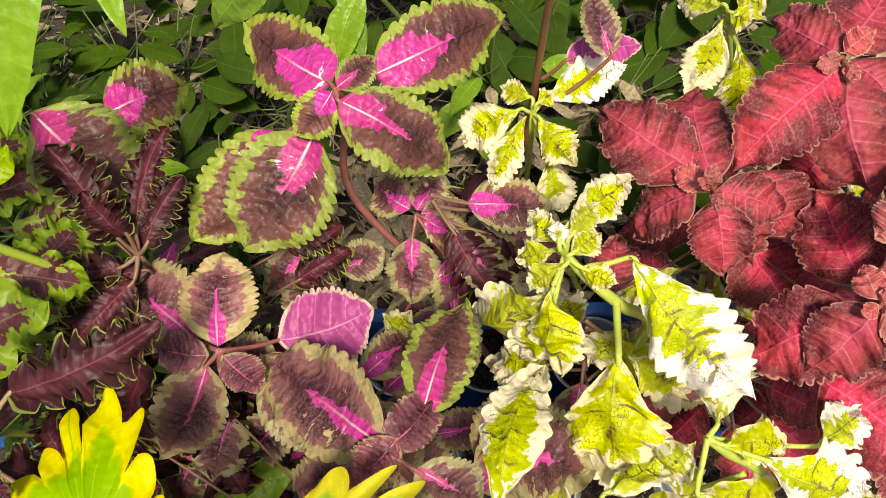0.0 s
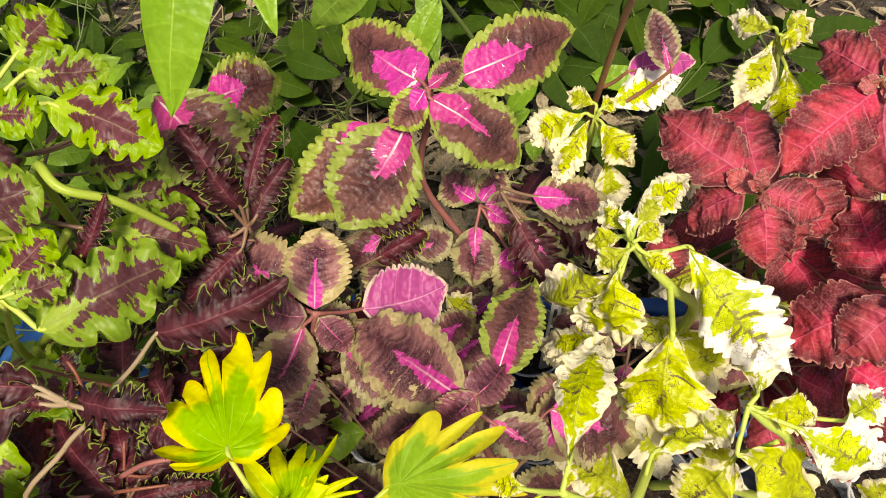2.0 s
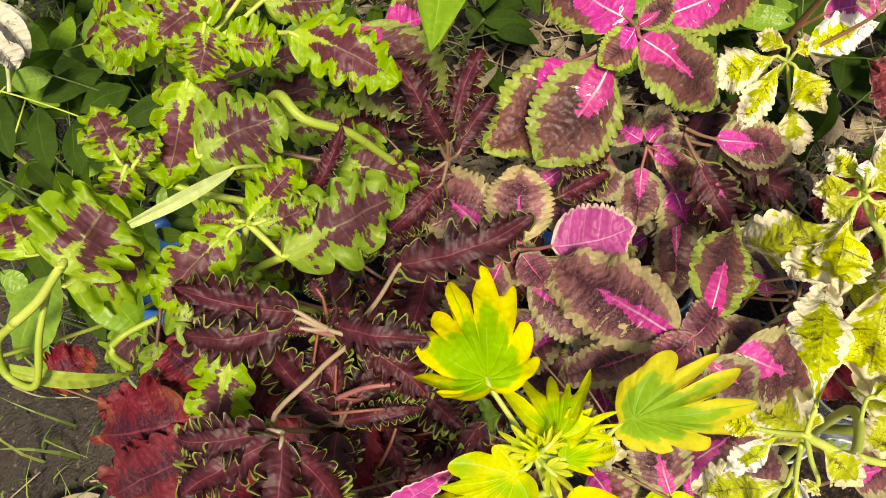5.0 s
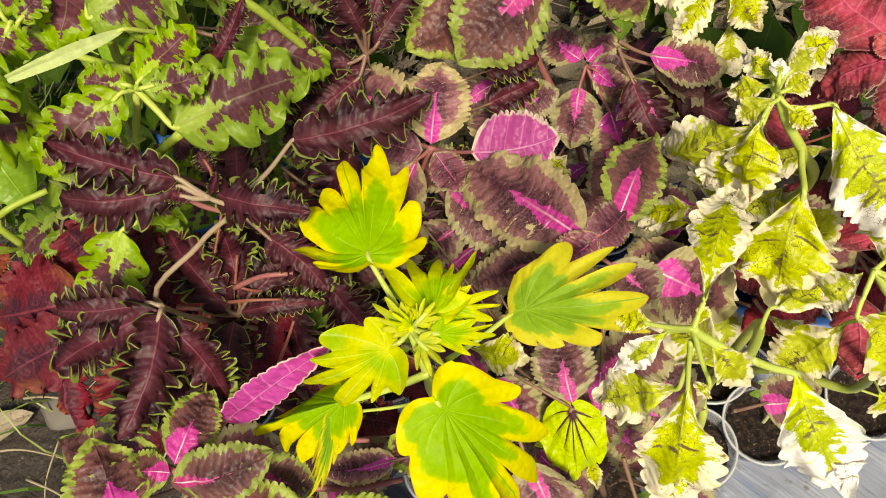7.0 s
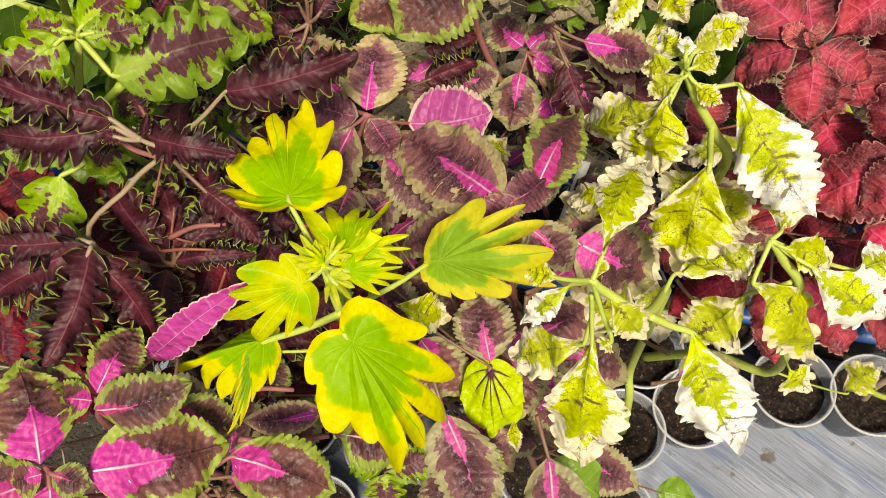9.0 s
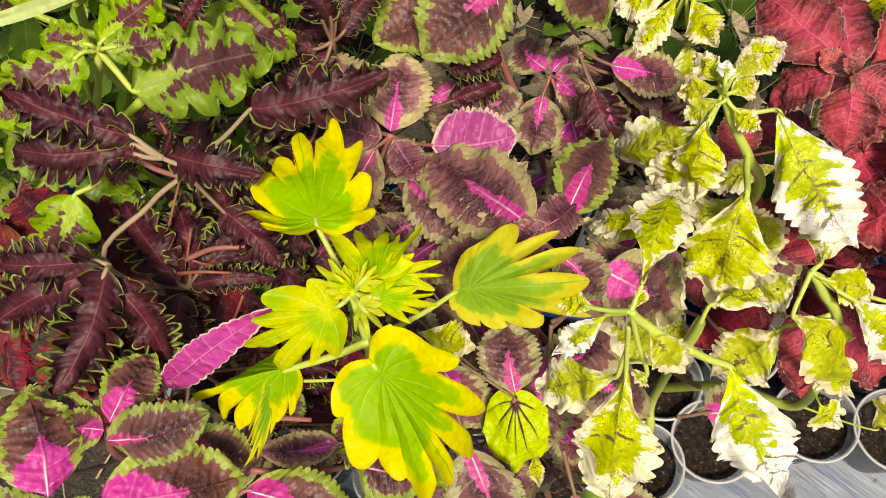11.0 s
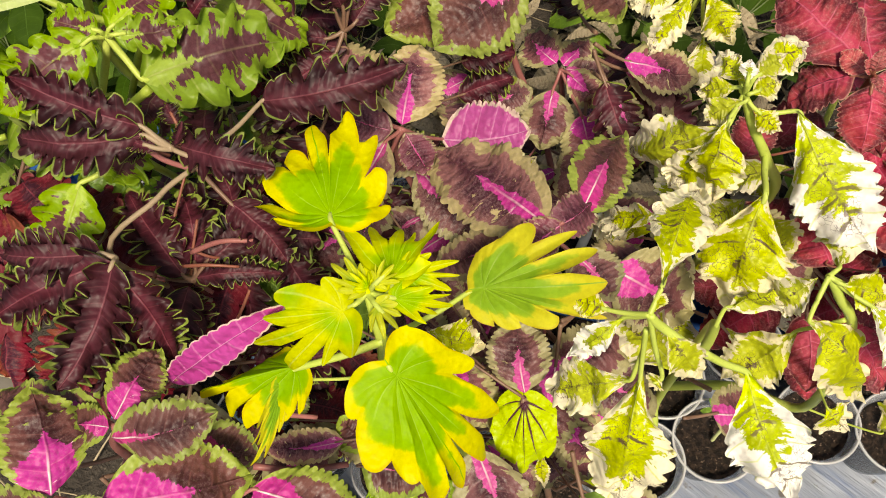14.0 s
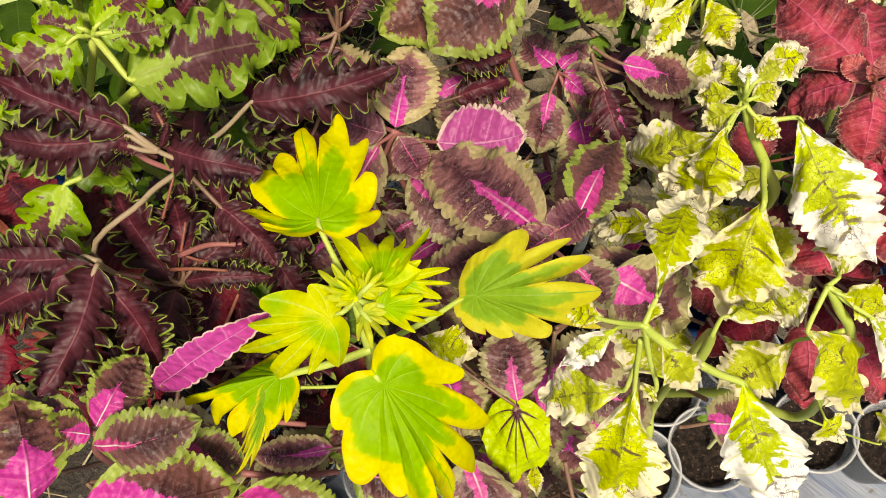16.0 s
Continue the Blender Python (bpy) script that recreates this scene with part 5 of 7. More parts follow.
leaf(redtwo, "red", (0.191, 0.316, 0.476), (0.162, 0.351, 0.468), 0.035, (-0.58, -0.30, 0.76), hub=(0.192, 0.314, 0.475), stalk="rose")
leaf(redtwo, "red", (0.194, 0.306, 0.473), (0.205, 0.247, 0.445), 0.046, (-0.32, -0.46, 0.83), hub=(0.192, 0.314, 0.475), stalk="rose")
leaf(redtwo, "red", (0.195, 0.312, 0.476), (0.221, 0.285, 0.460), 0.032, (-0.25, -0.64, 0.73), hub=(0.192, 0.314, 0.475), stalk="rose")
leaf(redtwo, "rosy", (0.192, 0.314, 0.479), (0.207, 0.323, 0.485), 0.015, (-0.09, -0.47, 0.88), hub=(0.192, 0.314, 0.475), stalk="rose")
leaf(redtwo, "red", (0.193, 0.316, 0.477), (0.230, 0.369, 0.475), 0.047, (0.12, -0.05, 0.99), hub=(0.192, 0.314, 0.475), stalk="rose")

redthree = plant("coleus with deep crimson leaves and pink veins, in a clear cup", (0.318, 0.228, 0.068), (0.269, 0.215, 0.244), (0.219, 0.203, 0.360), (0.194, 0.187, 0.450), stalk="rose", r0=0.003, r1=0.0016)
leaf(redthree, "rosy", (0.193, 0.186, 0.454), (0.198, 0.190, 0.462), 0.009, (-0.51, -0.59, 0.62), hub=(0.194, 0.187, 0.450), stalk="rose")
leaf(redthree, "rosy", (0.192, 0.185, 0.454), (0.183, 0.179, 0.458), 0.009, (0.39, -0.03, 0.92), hub=(0.194, 0.187, 0.450), stalk="rose")
leaf(redthree, "red", (0.192, 0.187, 0.436), (0.137, 0.173, 0.410), 0.052, (-0.32, -0.39, 0.87), hub=(0.194, 0.187, 0.450), stalk="rose")
leaf(redthree, "red", (0.193, 0.186, 0.450), (0.162, 0.162, 0.425), 0.040, (-0.34, -0.44, 0.83), hub=(0.194, 0.187, 0.450), stalk="rose")
leaf(redthree, "red", (0.196, 0.189, 0.450), (0.244, 0.210, 0.430), 0.042, (0.44, -0.19, 0.88), hub=(0.194, 0.187, 0.450), stalk="rose")
leaf(redthree, "red", (0.196, 0.184, 0.450), (0.234, 0.158, 0.430), 0.043, (0.01, -0.60, 0.80), hub=(0.194, 0.187, 0.450), stalk="rose")
leaf(redthree, "rosy", (0.193, 0.188, 0.453), (0.189, 0.206, 0.455), 0.017, (-0.30, -0.18, 0.94), hub=(0.194, 0.187, 0.450), stalk="rose")
leaf(redthree, "red", (0.175, 0.165, 0.400), (0.225, 0.123, 0.390), 0.063, (-0.13, -0.38, 0.92), hub=(0.194, 0.187, 0.450), stalk="rose")
leaf(redthree, "rosy", (0.194, 0.182, 0.450), (0.210, 0.164, 0.445), 0.019, (-0.22, -0.42, 0.88), hub=(0.194, 0.187, 0.450), stalk="rose")
leaf(redthree, "red", (0.201, 0.211, 0.415), (0.182, 0.262, 0.430), 0.048, (-0.26, -0.36, 0.89), hub=(0.194, 0.187, 0.450), stalk="rose")
leaf(redthree, "red", (0.151, 0.256, 0.380), (0.176, 0.223, 0.360), 0.051, (-0.06, -0.56, 0.83), hub=(0.219, 0.203, 0.360), stalk="rose", thick=0.0011)
leaf(redthree, "red", (0.220, 0.152, 0.400), (0.249, 0.122, 0.385), 0.051, (-0.06, -0.50, 0.87), hub=(0.216, 0.201, 0.371), stalk="rose", thick=0.0011)
leaf(redthree, "red", (0.213, 0.138, 0.370), (0.240, 0.108, 0.350), 0.047, (0.01, -0.55, 0.84), hub=(0.225, 0.204, 0.345), stalk="rose", thick=0.0011)
leaf(redthree, "red", (0.148, 0.186, 0.330), (0.124, 0.219, 0.330), 0.045, (-0.24, -0.17, 0.96), hub=(0.244, 0.209, 0.302), stalk="rose", thick=0.0011)

redfour = plant("young coleus with rosy red leaves, beside darker ones", (0.320, 0.305, 0.068), (0.274, 0.273, 0.274), (0.228, 0.241, 0.420), (0.211, 0.223, 0.475), stalk="rose", r0=0.003, r1=0.0016)
leaf(redfour, "rosy", (0.210, 0.221, 0.479), (0.203, 0.222, 0.486), 0.007, (0.32, -0.84, 0.44), hub=(0.211, 0.223, 0.475), stalk="rose")
leaf(redfour, "rosy", (0.210, 0.220, 0.479), (0.211, 0.213, 0.484), 0.007, (-0.65, 0.35, 0.67), hub=(0.211, 0.223, 0.475), stalk="rose")
leaf(redfour, "rosy", (0.210, 0.223, 0.476), (0.216, 0.255, 0.470), 0.027, (-0.24, 0.22, 0.94), hub=(0.211, 0.223, 0.475), stalk="rose")
leaf(redfour, "rosy", (0.209, 0.222, 0.476), (0.193, 0.215, 0.465), 0.028, (-0.35, -0.48, 0.80), hub=(0.211, 0.223, 0.475), stalk="rose")
leaf(redfour, "rosy", (0.212, 0.221, 0.476), (0.233, 0.210, 0.465), 0.028, (0.04, -0.68, 0.73), hub=(0.211, 0.223, 0.475), stalk="rose")
leaf(redfour, "rosy", (0.213, 0.224, 0.476), (0.236, 0.249, 0.470), 0.027, (0.22, 0.02, 0.97), hub=(0.211, 0.223, 0.475), stalk="rose")

frillone = plant("tall coleus, deeply frilled maroon leaves with lime rims", (-0.235, 0.105, 0.068), (-0.243, 0.073, 0.314), (-0.251, 0.040, 0.500), (-0.219, 0.064, 0.540), (-0.201, 0.078, 0.552), (-0.212, 0.082, 0.556), stalk="olive", r0=0.0016, r1=0.0012)
leaf(frillone, "frill", (-0.186, 0.123, 0.541), (-0.119, 0.149, 0.550), 0.032, (0.13, -0.61, 0.78), hub=(-0.199, 0.085, 0.552), stalk="olive", thick=0.0015)
leaf(frillone, "frill", (-0.210, 0.085, 0.554), (-0.162, 0.080, 0.557), 0.026, (-0.10, -0.40, 0.91), hub=(-0.212, 0.082, 0.556), stalk="olive")
leaf(frillone, "frill", (-0.227, 0.088, 0.561), (-0.277, 0.086, 0.592), 0.028, (0.49, -0.39, 0.78), hub=(-0.212, 0.082, 0.556), stalk="olive")
leaf(frillone, "frill", (-0.226, 0.085, 0.559), (-0.282, 0.070, 0.565), 0.033, (0.22, -0.49, 0.84), hub=(-0.212, 0.082, 0.556), stalk="olive")
leaf(frillone, "frill", (-0.220, 0.081, 0.556), (-0.233, 0.081, 0.560), 0.010, (0.26, -0.37, 0.89), hub=(-0.212, 0.082, 0.556), stalk="olive")
leaf(frillone, "frill", (-0.211, 0.083, 0.557), (-0.204, 0.089, 0.570), 0.007, (0.30, -0.91, 0.27), hub=(-0.212, 0.082, 0.556), stalk="olive")
leaf(frillone, "frill", (-0.235, 0.031, 0.529), (-0.238, -0.031, 0.525), 0.034, (0.55, -0.08, 0.83), hub=(-0.237, 0.035, 0.525), stalk="olive")
leaf(frillone, "frill", (-0.237, 0.032, 0.528), (-0.287, -0.003, 0.520), 0.036, (0.23, -0.52, 0.82), hub=(-0.237, 0.035, 0.525), stalk="olive")
leaf(frillone, "frill", (-0.243, 0.035, 0.528), (-0.292, 0.024, 0.530), 0.030, (0.12, -0.39, 0.91), hub=(-0.237, 0.035, 0.525), stalk="olive")
leaf(frillone, "frill", (-0.237, 0.029, 0.522), (-0.212, 0.001, 0.480), 0.028, (0.66, -0.38, 0.65), hub=(-0.237, 0.035, 0.525), stalk="olive")

frilltwo = plant("coleus with narrow frilled dark maroon leaves, low in the bunch", (-0.245, 0.020, 0.068), (-0.258, 0.043, 0.264), (-0.271, 0.066, 0.400), (-0.233, 0.053, 0.450), stalk="mauve")
leaf(frilltwo, "frill", (-0.233, 0.048, 0.453), (-0.238, 0.011, 0.430), 0.030, (0.44, -0.52, 0.73), hub=(-0.233, 0.053, 0.450), stalk="mauve")
leaf(frilltwo, "frill", (-0.230, 0.054, 0.453), (-0.185, 0.067, 0.450), 0.018, (0.17, -0.37, 0.91), hub=(-0.233, 0.053, 0.450), stalk="mauve")
leaf(frilltwo, "frill", (-0.234, 0.059, 0.450), (-0.258, 0.103, 0.450), 0.033, (0.27, 0.15, 0.95), hub=(-0.233, 0.053, 0.450), stalk="mauve")
leaf(frilltwo, "frill", (-0.230, 0.064, 0.450), (-0.206, 0.111, 0.450), 0.036, (0.47, -0.24, 0.85), hub=(-0.233, 0.053, 0.450), stalk="mauve")
leaf(frilltwo, "frill", (-0.239, 0.054, 0.450), (-0.287, 0.094, 0.460), 0.033, (0.19, -0.02, 0.98), hub=(-0.233, 0.053, 0.450), stalk="mauve")
leaf(frilltwo, "frill", (-0.252, 0.052, 0.444), (-0.230, 0.030, 0.420), 0.029, (0.55, -0.32, 0.77), hub=(-0.233, 0.053, 0.450), stalk="mauve")
leaf(frilltwo, "frill", (-0.223, 0.094, 0.420), (-0.182, 0.106, 0.410), 0.034, (0.31, -0.35, 0.89), hub=(-0.271, 0.066, 0.400), stalk="mauve", thick=0.0011)
leaf(frilltwo, "frill", (-0.207, 0.098, 0.400), (-0.172, 0.069, 0.380), 0.035, (0.31, -0.26, 0.91), hub=(-0.268, 0.060, 0.366), stalk="mauve", thick=0.0011)
leaf(frilltwo, "frill", (-0.163, 0.078, 0.360), (-0.188, 0.029, 0.340), 0.036, (0.20, -0.46, 0.87), hub=(-0.265, 0.055, 0.332), stalk="mauve", thick=0.0011)
twig(frilltwo, [(-0.237, 0.057, 0.460), (-0.220, 0.059, 0.465), (-0.205, 0.063, 0.460)], 0.002, 0.0014, "rose")
twig(frilltwo, [(-0.266, 0.005, 0.400), (-0.251, 0.021, 0.430), (-0.240, 0.034, 0.450)], 0.002, 0.0014, "rose")
twig(frilltwo, [(-0.214, 0.034, 0.420), (-0.204, 0.044, 0.440), (-0.199, 0.054, 0.450)], 0.002, 0.0014, "rose")
twig(frilltwo, [(-0.230, 0.107, 0.500), (-0.242, 0.107, 0.510), (-0.266, 0.110, 0.520)], 0.002, 0.0014, "rose")
twig(frilltwo, [(-0.262, 0.046, 0.440), (-0.257, 0.073, 0.450), (-0.251, 0.111, 0.470)], 0.002, 0.0014, "rose")
twig(frilltwo, [(-0.244, 0.038, 0.400), (-0.241, 0.059, 0.440), (-0.239, 0.086, 0.460)], 0.002, 0.0014, "rose")
twig(frilltwo, [(-0.213, 0.083, 0.430), (-0.223, 0.069, 0.450), (-0.236, 0.067, 0.460)], 0.002, 0.0014, "rose")
leaf(frilltwo, "frill", (-0.240, 0.093, 0.530), (-0.254, 0.088, 0.530), 0.013, (0.25, -0.45, 0.86), hub=(-0.234, 0.095, 0.520), stalk="rose", thick=0.0012)
leaf(frilltwo, "frill", (-0.222, 0.101, 0.545), (-0.228, 0.108, 0.550), 0.013, (0.25, -0.45, 0.86), hub=(-0.222, 0.095, 0.535), stalk="rose", thick=0.0012)
leaf(frilltwo, "frill", (-0.224, 0.064, 0.440), (-0.241, 0.070, 0.445), 0.013, (0.25, -0.45, 0.86), hub=(-0.212, 0.073, 0.430), stalk="rose", thick=0.0012)
leaf(frilltwo, "frill", (-0.212, 0.069, 0.440), (-0.195, 0.069, 0.440), 0.013, (0.25, -0.45, 0.86), hub=(-0.226, 0.069, 0.430), stalk="rose", thick=0.0012)
twig(frilltwo, [(-0.235, 0.066, 0.460), (-0.216, 0.072, 0.470), (-0.198, 0.076, 0.470)], 0.0030, 0.0022, "pink")
twig(frilltwo, [(-0.252, 0.099, 0.535), (-0.234, 0.089, 0.530), (-0.213, 0.085, 0.530)], 0.0030, 0.0022, "pink")
twig(frilltwo, [(-0.271, 0.057, 0.420), (-0.245, 0.065, 0.430), (-0.211, 0.068, 0.440)], 0.0030, 0.0022, "pink")
twig(frilltwo, [(-0.284, 0.057, 0.430), (-0.252, 0.061, 0.420), (-0.238, 0.059, 0.410)], 0.0030, 0.0022, "pink")

frillthree = plant("coleus with curled frilled maroon leaves and thin rims", (-0.190, 0.190, 0.068), (-0.195, 0.208, 0.264), (-0.200, 0.225, 0.400), (-0.187, 0.221, 0.470), stalk="mauve")
leaf(frillthree, "frill", (-0.190, 0.223, 0.486), (-0.213, 0.255, 0.530), 0.035, (0.38, -0.64, 0.67), hub=(-0.187, 0.221, 0.470), stalk="mauve")
leaf(frillthree, "frill", (-0.184, 0.229, 0.481), (-0.168, 0.285, 0.500), 0.025, (0.27, -0.38, 0.89), hub=(-0.187, 0.221, 0.470), stalk="mauve")
leaf(frillthree, "frill", (-0.180, 0.222, 0.476), (-0.158, 0.258, 0.490), 0.025, (0.22, -0.48, 0.85), hub=(-0.187, 0.221, 0.470), stalk="mauve")
leaf(frillthree, "frill", (-0.195, 0.214, 0.470), (-0.239, 0.205, 0.470), 0.028, (0.10, -0.47, 0.87), hub=(-0.187, 0.221, 0.470), stalk="mauve")
leaf(frillthree, "frill", (-0.190, 0.208, 0.464), (-0.222, 0.172, 0.460), 0.034, (0.29, -0.37, 0.88), hub=(-0.187, 0.221, 0.470), stalk="mauve")
leaf(frillthree, "frill", (-0.185, 0.225, 0.486), (-0.193, 0.232, 0.520), 0.024, (0.53, -0.80, 0.29), hub=(-0.187, 0.221, 0.470), stalk="mauve")
leaf(frillthree, "frill", (-0.213, 0.269, 0.460), (-0.274, 0.287, 0.460), 0.035, (-0.13, -0.42, 0.90), hub=(-0.187, 0.221, 0.470), stalk="mauve")
leaf(frillthree, "frill", (-0.246, 0.263, 0.420), (-0.284, 0.276, 0.420), 0.033, (-0.12, -0.36, 0.93), hub=(-0.200, 0.225, 0.400), stalk="mauve", thick=0.0011)
leaf(frillthree, "frill", (-0.122, 0.246, 0.420), (-0.088, 0.260, 0.420), 0.025, (0.21, -0.49, 0.85), hub=(-0.200, 0.225, 0.400), stalk="mauve", thick=0.0011)
leaf(frillthree, "frill", (-0.122, 0.232, 0.400), (-0.088, 0.254, 0.400), 0.028, (0.27, -0.43, 0.86), hub=(-0.198, 0.221, 0.366), stalk="mauve", thick=0.0011)
leaf(frillthree, "frill", (-0.185, 0.216, 0.460), (-0.256, 0.210, 0.470), 0.025, (0.16, -0.43, 0.89), hub=(-0.193, 0.223, 0.435), stalk="mauve", thick=0.0011)
leaf(frillthree, "frill", (-0.182, 0.196, 0.450), (-0.231, 0.182, 0.460), 0.031, (0.30, -0.40, 0.87), hub=(-0.195, 0.224, 0.426), stalk="mauve", thick=0.0011)
leaf(frillthree, "frill", (-0.241, 0.190, 0.380), (-0.231, 0.139, 0.360), 0.027, (0.51, -0.23, 0.83), hub=(-0.198, 0.219, 0.349), stalk="mauve", thick=0.0011)
leaf(frillthree, "dusk", (-0.125, 0.275, 0.360), (-0.162, 0.247, 0.350), 0.032, (0.19, -0.53, 0.82), hub=(-0.197, 0.216, 0.332), stalk="mauve", thick=0.0011)

lobedone = plant("coleus with lobed lime leaves and dark maroon blotches", (-0.275, 0.190, 0.068), (-0.294, 0.161, 0.289), (-0.313, 0.132, 0.450), (-0.264, 0.133, 0.562), stalk="green")
leaf(lobedone, "lobed", (-0.248, 0.122, 0.545), (-0.196, 0.173, 0.521), 0.053, (0.56, -0.18, 0.81), hub=(-0.264, 0.133, 0.562), thick=0.0022)
leaf(lobedone, "lobed", (-0.267, 0.127, 0.567), (-0.305, 0.085, 0.555), 0.034, (0.31, -0.51, 0.80), hub=(-0.264, 0.133, 0.562))
leaf(lobedone, "lobed", (-0.260, 0.134, 0.567), (-0.239, 0.165, 0.570), 0.029, (0.43, -0.37, 0.82), hub=(-0.264, 0.133, 0.562))
leaf(lobedone, "lobed", (-0.264, 0.131, 0.568), (-0.287, 0.129, 0.575), 0.021, (0.30, -0.36, 0.88), hub=(-0.264, 0.133, 0.562))
leaf(lobedone, "lobed", (-0.256, 0.130, 0.568), (-0.229, 0.147, 0.560), 0.021, (0.45, -0.34, 0.83), hub=(-0.264, 0.133, 0.562))
leaf(lobedone, "frill", (-0.242, 0.161, 0.540), (-0.224, 0.192, 0.560), 0.015, (0.26, -0.63, 0.73), hub=(-0.264, 0.133, 0.562))
leaf(lobedone, "lobed", (-0.289, 0.079, 0.500), (-0.314, 0.031, 0.457), 0.044, (0.30, -0.72, 0.63), hub=(-0.278, 0.090, 0.500), thick=0.002)
leaf(lobedone, "lobed", (-0.311, 0.094, 0.540), (-0.288, 0.089, 0.500), 0.039, (0.81, -0.32, 0.50), hub=(-0.289, 0.133, 0.506), thick=0.0011)
leaf(lobedone, "lobed", (-0.274, 0.121, 0.500), (-0.292, 0.094, 0.470), 0.034, (0.23, -0.79, 0.57), hub=(-0.301, 0.132, 0.478), thick=0.0011)
twig(lobedone, [(-0.316, 0.141, 0.500), (-0.313, 0.126, 0.440), (-0.311, 0.110, 0.360), (-0.316, 0.099, 0.250)], 0.0046, 0.0040, "lime")
twig(lobedone, [(-0.283, 0.126, 0.500), (-0.327, 0.130, 0.400), (-0.347, 0.111, 0.300)], 0.0046, 0.0040, "lime")
twig(lobedone, [(-0.260, 0.131, 0.520), (-0.296, 0.134, 0.480), (-0.336, 0.136, 0.420)], 0.0046, 0.0040, "lime")
twig(lobedone, [(-0.334, 0.173, 0.520), (-0.332, 0.165, 0.480), (-0.372, 0.181, 0.400)], 0.0046, 0.0040, "lime")

lobedtwo = plant("tall coleus with many lobed lime leaves flecked with maroon", (-0.375, 0.282, 0.068), (-0.359, 0.237, 0.289), (-0.344, 0.192, 0.450), (-0.307, 0.198, 0.570), (-0.304, 0.216, 0.590), stalk="green", r0=0.004)
leaf(lobedtwo, "lobed", (-0.294, 0.164, 0.575), (-0.251, 0.189, 0.575), 0.046, (0.31, -0.53, 0.79), hub=(-0.304, 0.216, 0.590))
leaf(lobedtwo, "lobed", (-0.301, 0.200, 0.590), (-0.317, 0.151, 0.560), 0.033, (0.47, -0.57, 0.67), hub=(-0.304, 0.216, 0.590))
leaf(lobedtwo, "lobed", (-0.294, 0.228, 0.600), (-0.296, 0.198, 0.590), 0.030, (0.52, -0.30, 0.80), hub=(-0.304, 0.216, 0.590))
leaf(lobedtwo, "lobed", (-0.287, 0.226, 0.590), (-0.261, 0.231, 0.580), 0.029, (0.38, -0.55, 0.75), hub=(-0.304, 0.216, 0.590))
leaf(lobedtwo, "lobed", (-0.253, 0.233, 0.585), (-0.196, 0.217, 0.565), 0.037, (0.16, -0.50, 0.85), hub=(-0.268, 0.238, 0.580))
leaf(lobedtwo, "lobed", (-0.318, 0.227, 0.600), (-0.347, 0.208, 0.600), 0.030, (0.41, -0.60, 0.68), hub=(-0.304, 0.216, 0.590))
leaf(lobedtwo, "lobed", (-0.307, 0.261, 0.600), (-0.359, 0.269, 0.600), 0.035, (-0.09, -0.59, 0.80), hub=(-0.304, 0.216, 0.590))
leaf(lobedtwo, "lobed", (-0.281, 0.260, 0.590), (-0.258, 0.283, 0.600), 0.034, (0.37, -0.66, 0.65), hub=(-0.304, 0.216, 0.590))
leaf(lobedtwo, "lobed", (-0.291, 0.246, 0.600), (-0.321, 0.216, 0.600), 0.028, (0.52, -0.52, 0.68), hub=(-0.304, 0.216, 0.590))
leaf(lobedtwo, "lobed", (-0.296, 0.252, 0.600), (-0.307, 0.272, 0.610), 0.032, (0.34, -0.25, 0.91), hub=(-0.304, 0.216, 0.590))
leaf(lobedtwo, "lobed", (-0.270, 0.250, 0.590), (-0.229, 0.259, 0.580), 0.029, (0.30, -0.60, 0.74), hub=(-0.304, 0.216, 0.590))
leaf(lobedtwo, "lobed", (-0.327, 0.230, 0.580), (-0.377, 0.229, 0.580), 0.036, (0.01, -0.59, 0.81), hub=(-0.304, 0.216, 0.590))

lobedthree = plant("coleus with broad lobed lime leaves on curling yellow-green stems", (-0.375, 0.135, 0.068), (-0.361, 0.134, 0.324), (-0.347, 0.133, 0.520), (-0.328, 0.150, 0.575), stalk="green")
leaf(lobedthree, "lobed", (-0.331, 0.154, 0.585), (-0.353, 0.183, 0.590), 0.030, (0.30, 0.06, 0.95), hub=(-0.328, 0.150, 0.575))
leaf(lobedthree, "lobed", (-0.325, 0.151, 0.585), (-0.331, 0.128, 0.580), 0.026, (0.57, -0.33, 0.75), hub=(-0.328, 0.150, 0.575))
leaf(lobedthree, "lobed", (-0.321, 0.151, 0.585), (-0.313, 0.170, 0.585), 0.015, (0.61, -0.26, 0.75), hub=(-0.328, 0.150, 0.575))
leaf(lobedthree, "lobed", (-0.327, 0.085, 0.607), (-0.316, 0.128, 0.600), 0.056, (0.68, -0.05, 0.73), hub=(-0.364, 0.065, 0.580), thick=0.003)
leaf(lobedthree, "lobed", (-0.335, 0.084, 0.590), (-0.308, 0.112, 0.560), 0.049, (0.78, -0.08, 0.62), hub=(-0.333, 0.146, 0.561), thick=0.0011)
leaf(lobedthree, "lobed", (-0.376, 0.104, 0.570), (-0.400, 0.132, 0.570), 0.040, (0.31, 0.26, 0.92), hub=(-0.340, 0.139, 0.541), thick=0.0011)
leaf(lobedthree, "green", (-0.370, 0.117, 0.540), (-0.338, 0.082, 0.510), 0.031, (0.54, -0.21, 0.81), hub=(-0.347, 0.133, 0.520), thick=0.0011)
leaf(lobedthree, "pale", (-0.268, 0.156, 0.578), (-0.322, 0.109, 0.590), 0.007, (0.25, -0.55, 0.80), bend=0.05, fold=0.5, hub=(-0.259, 0.176, 0.550), thick=0.0016)
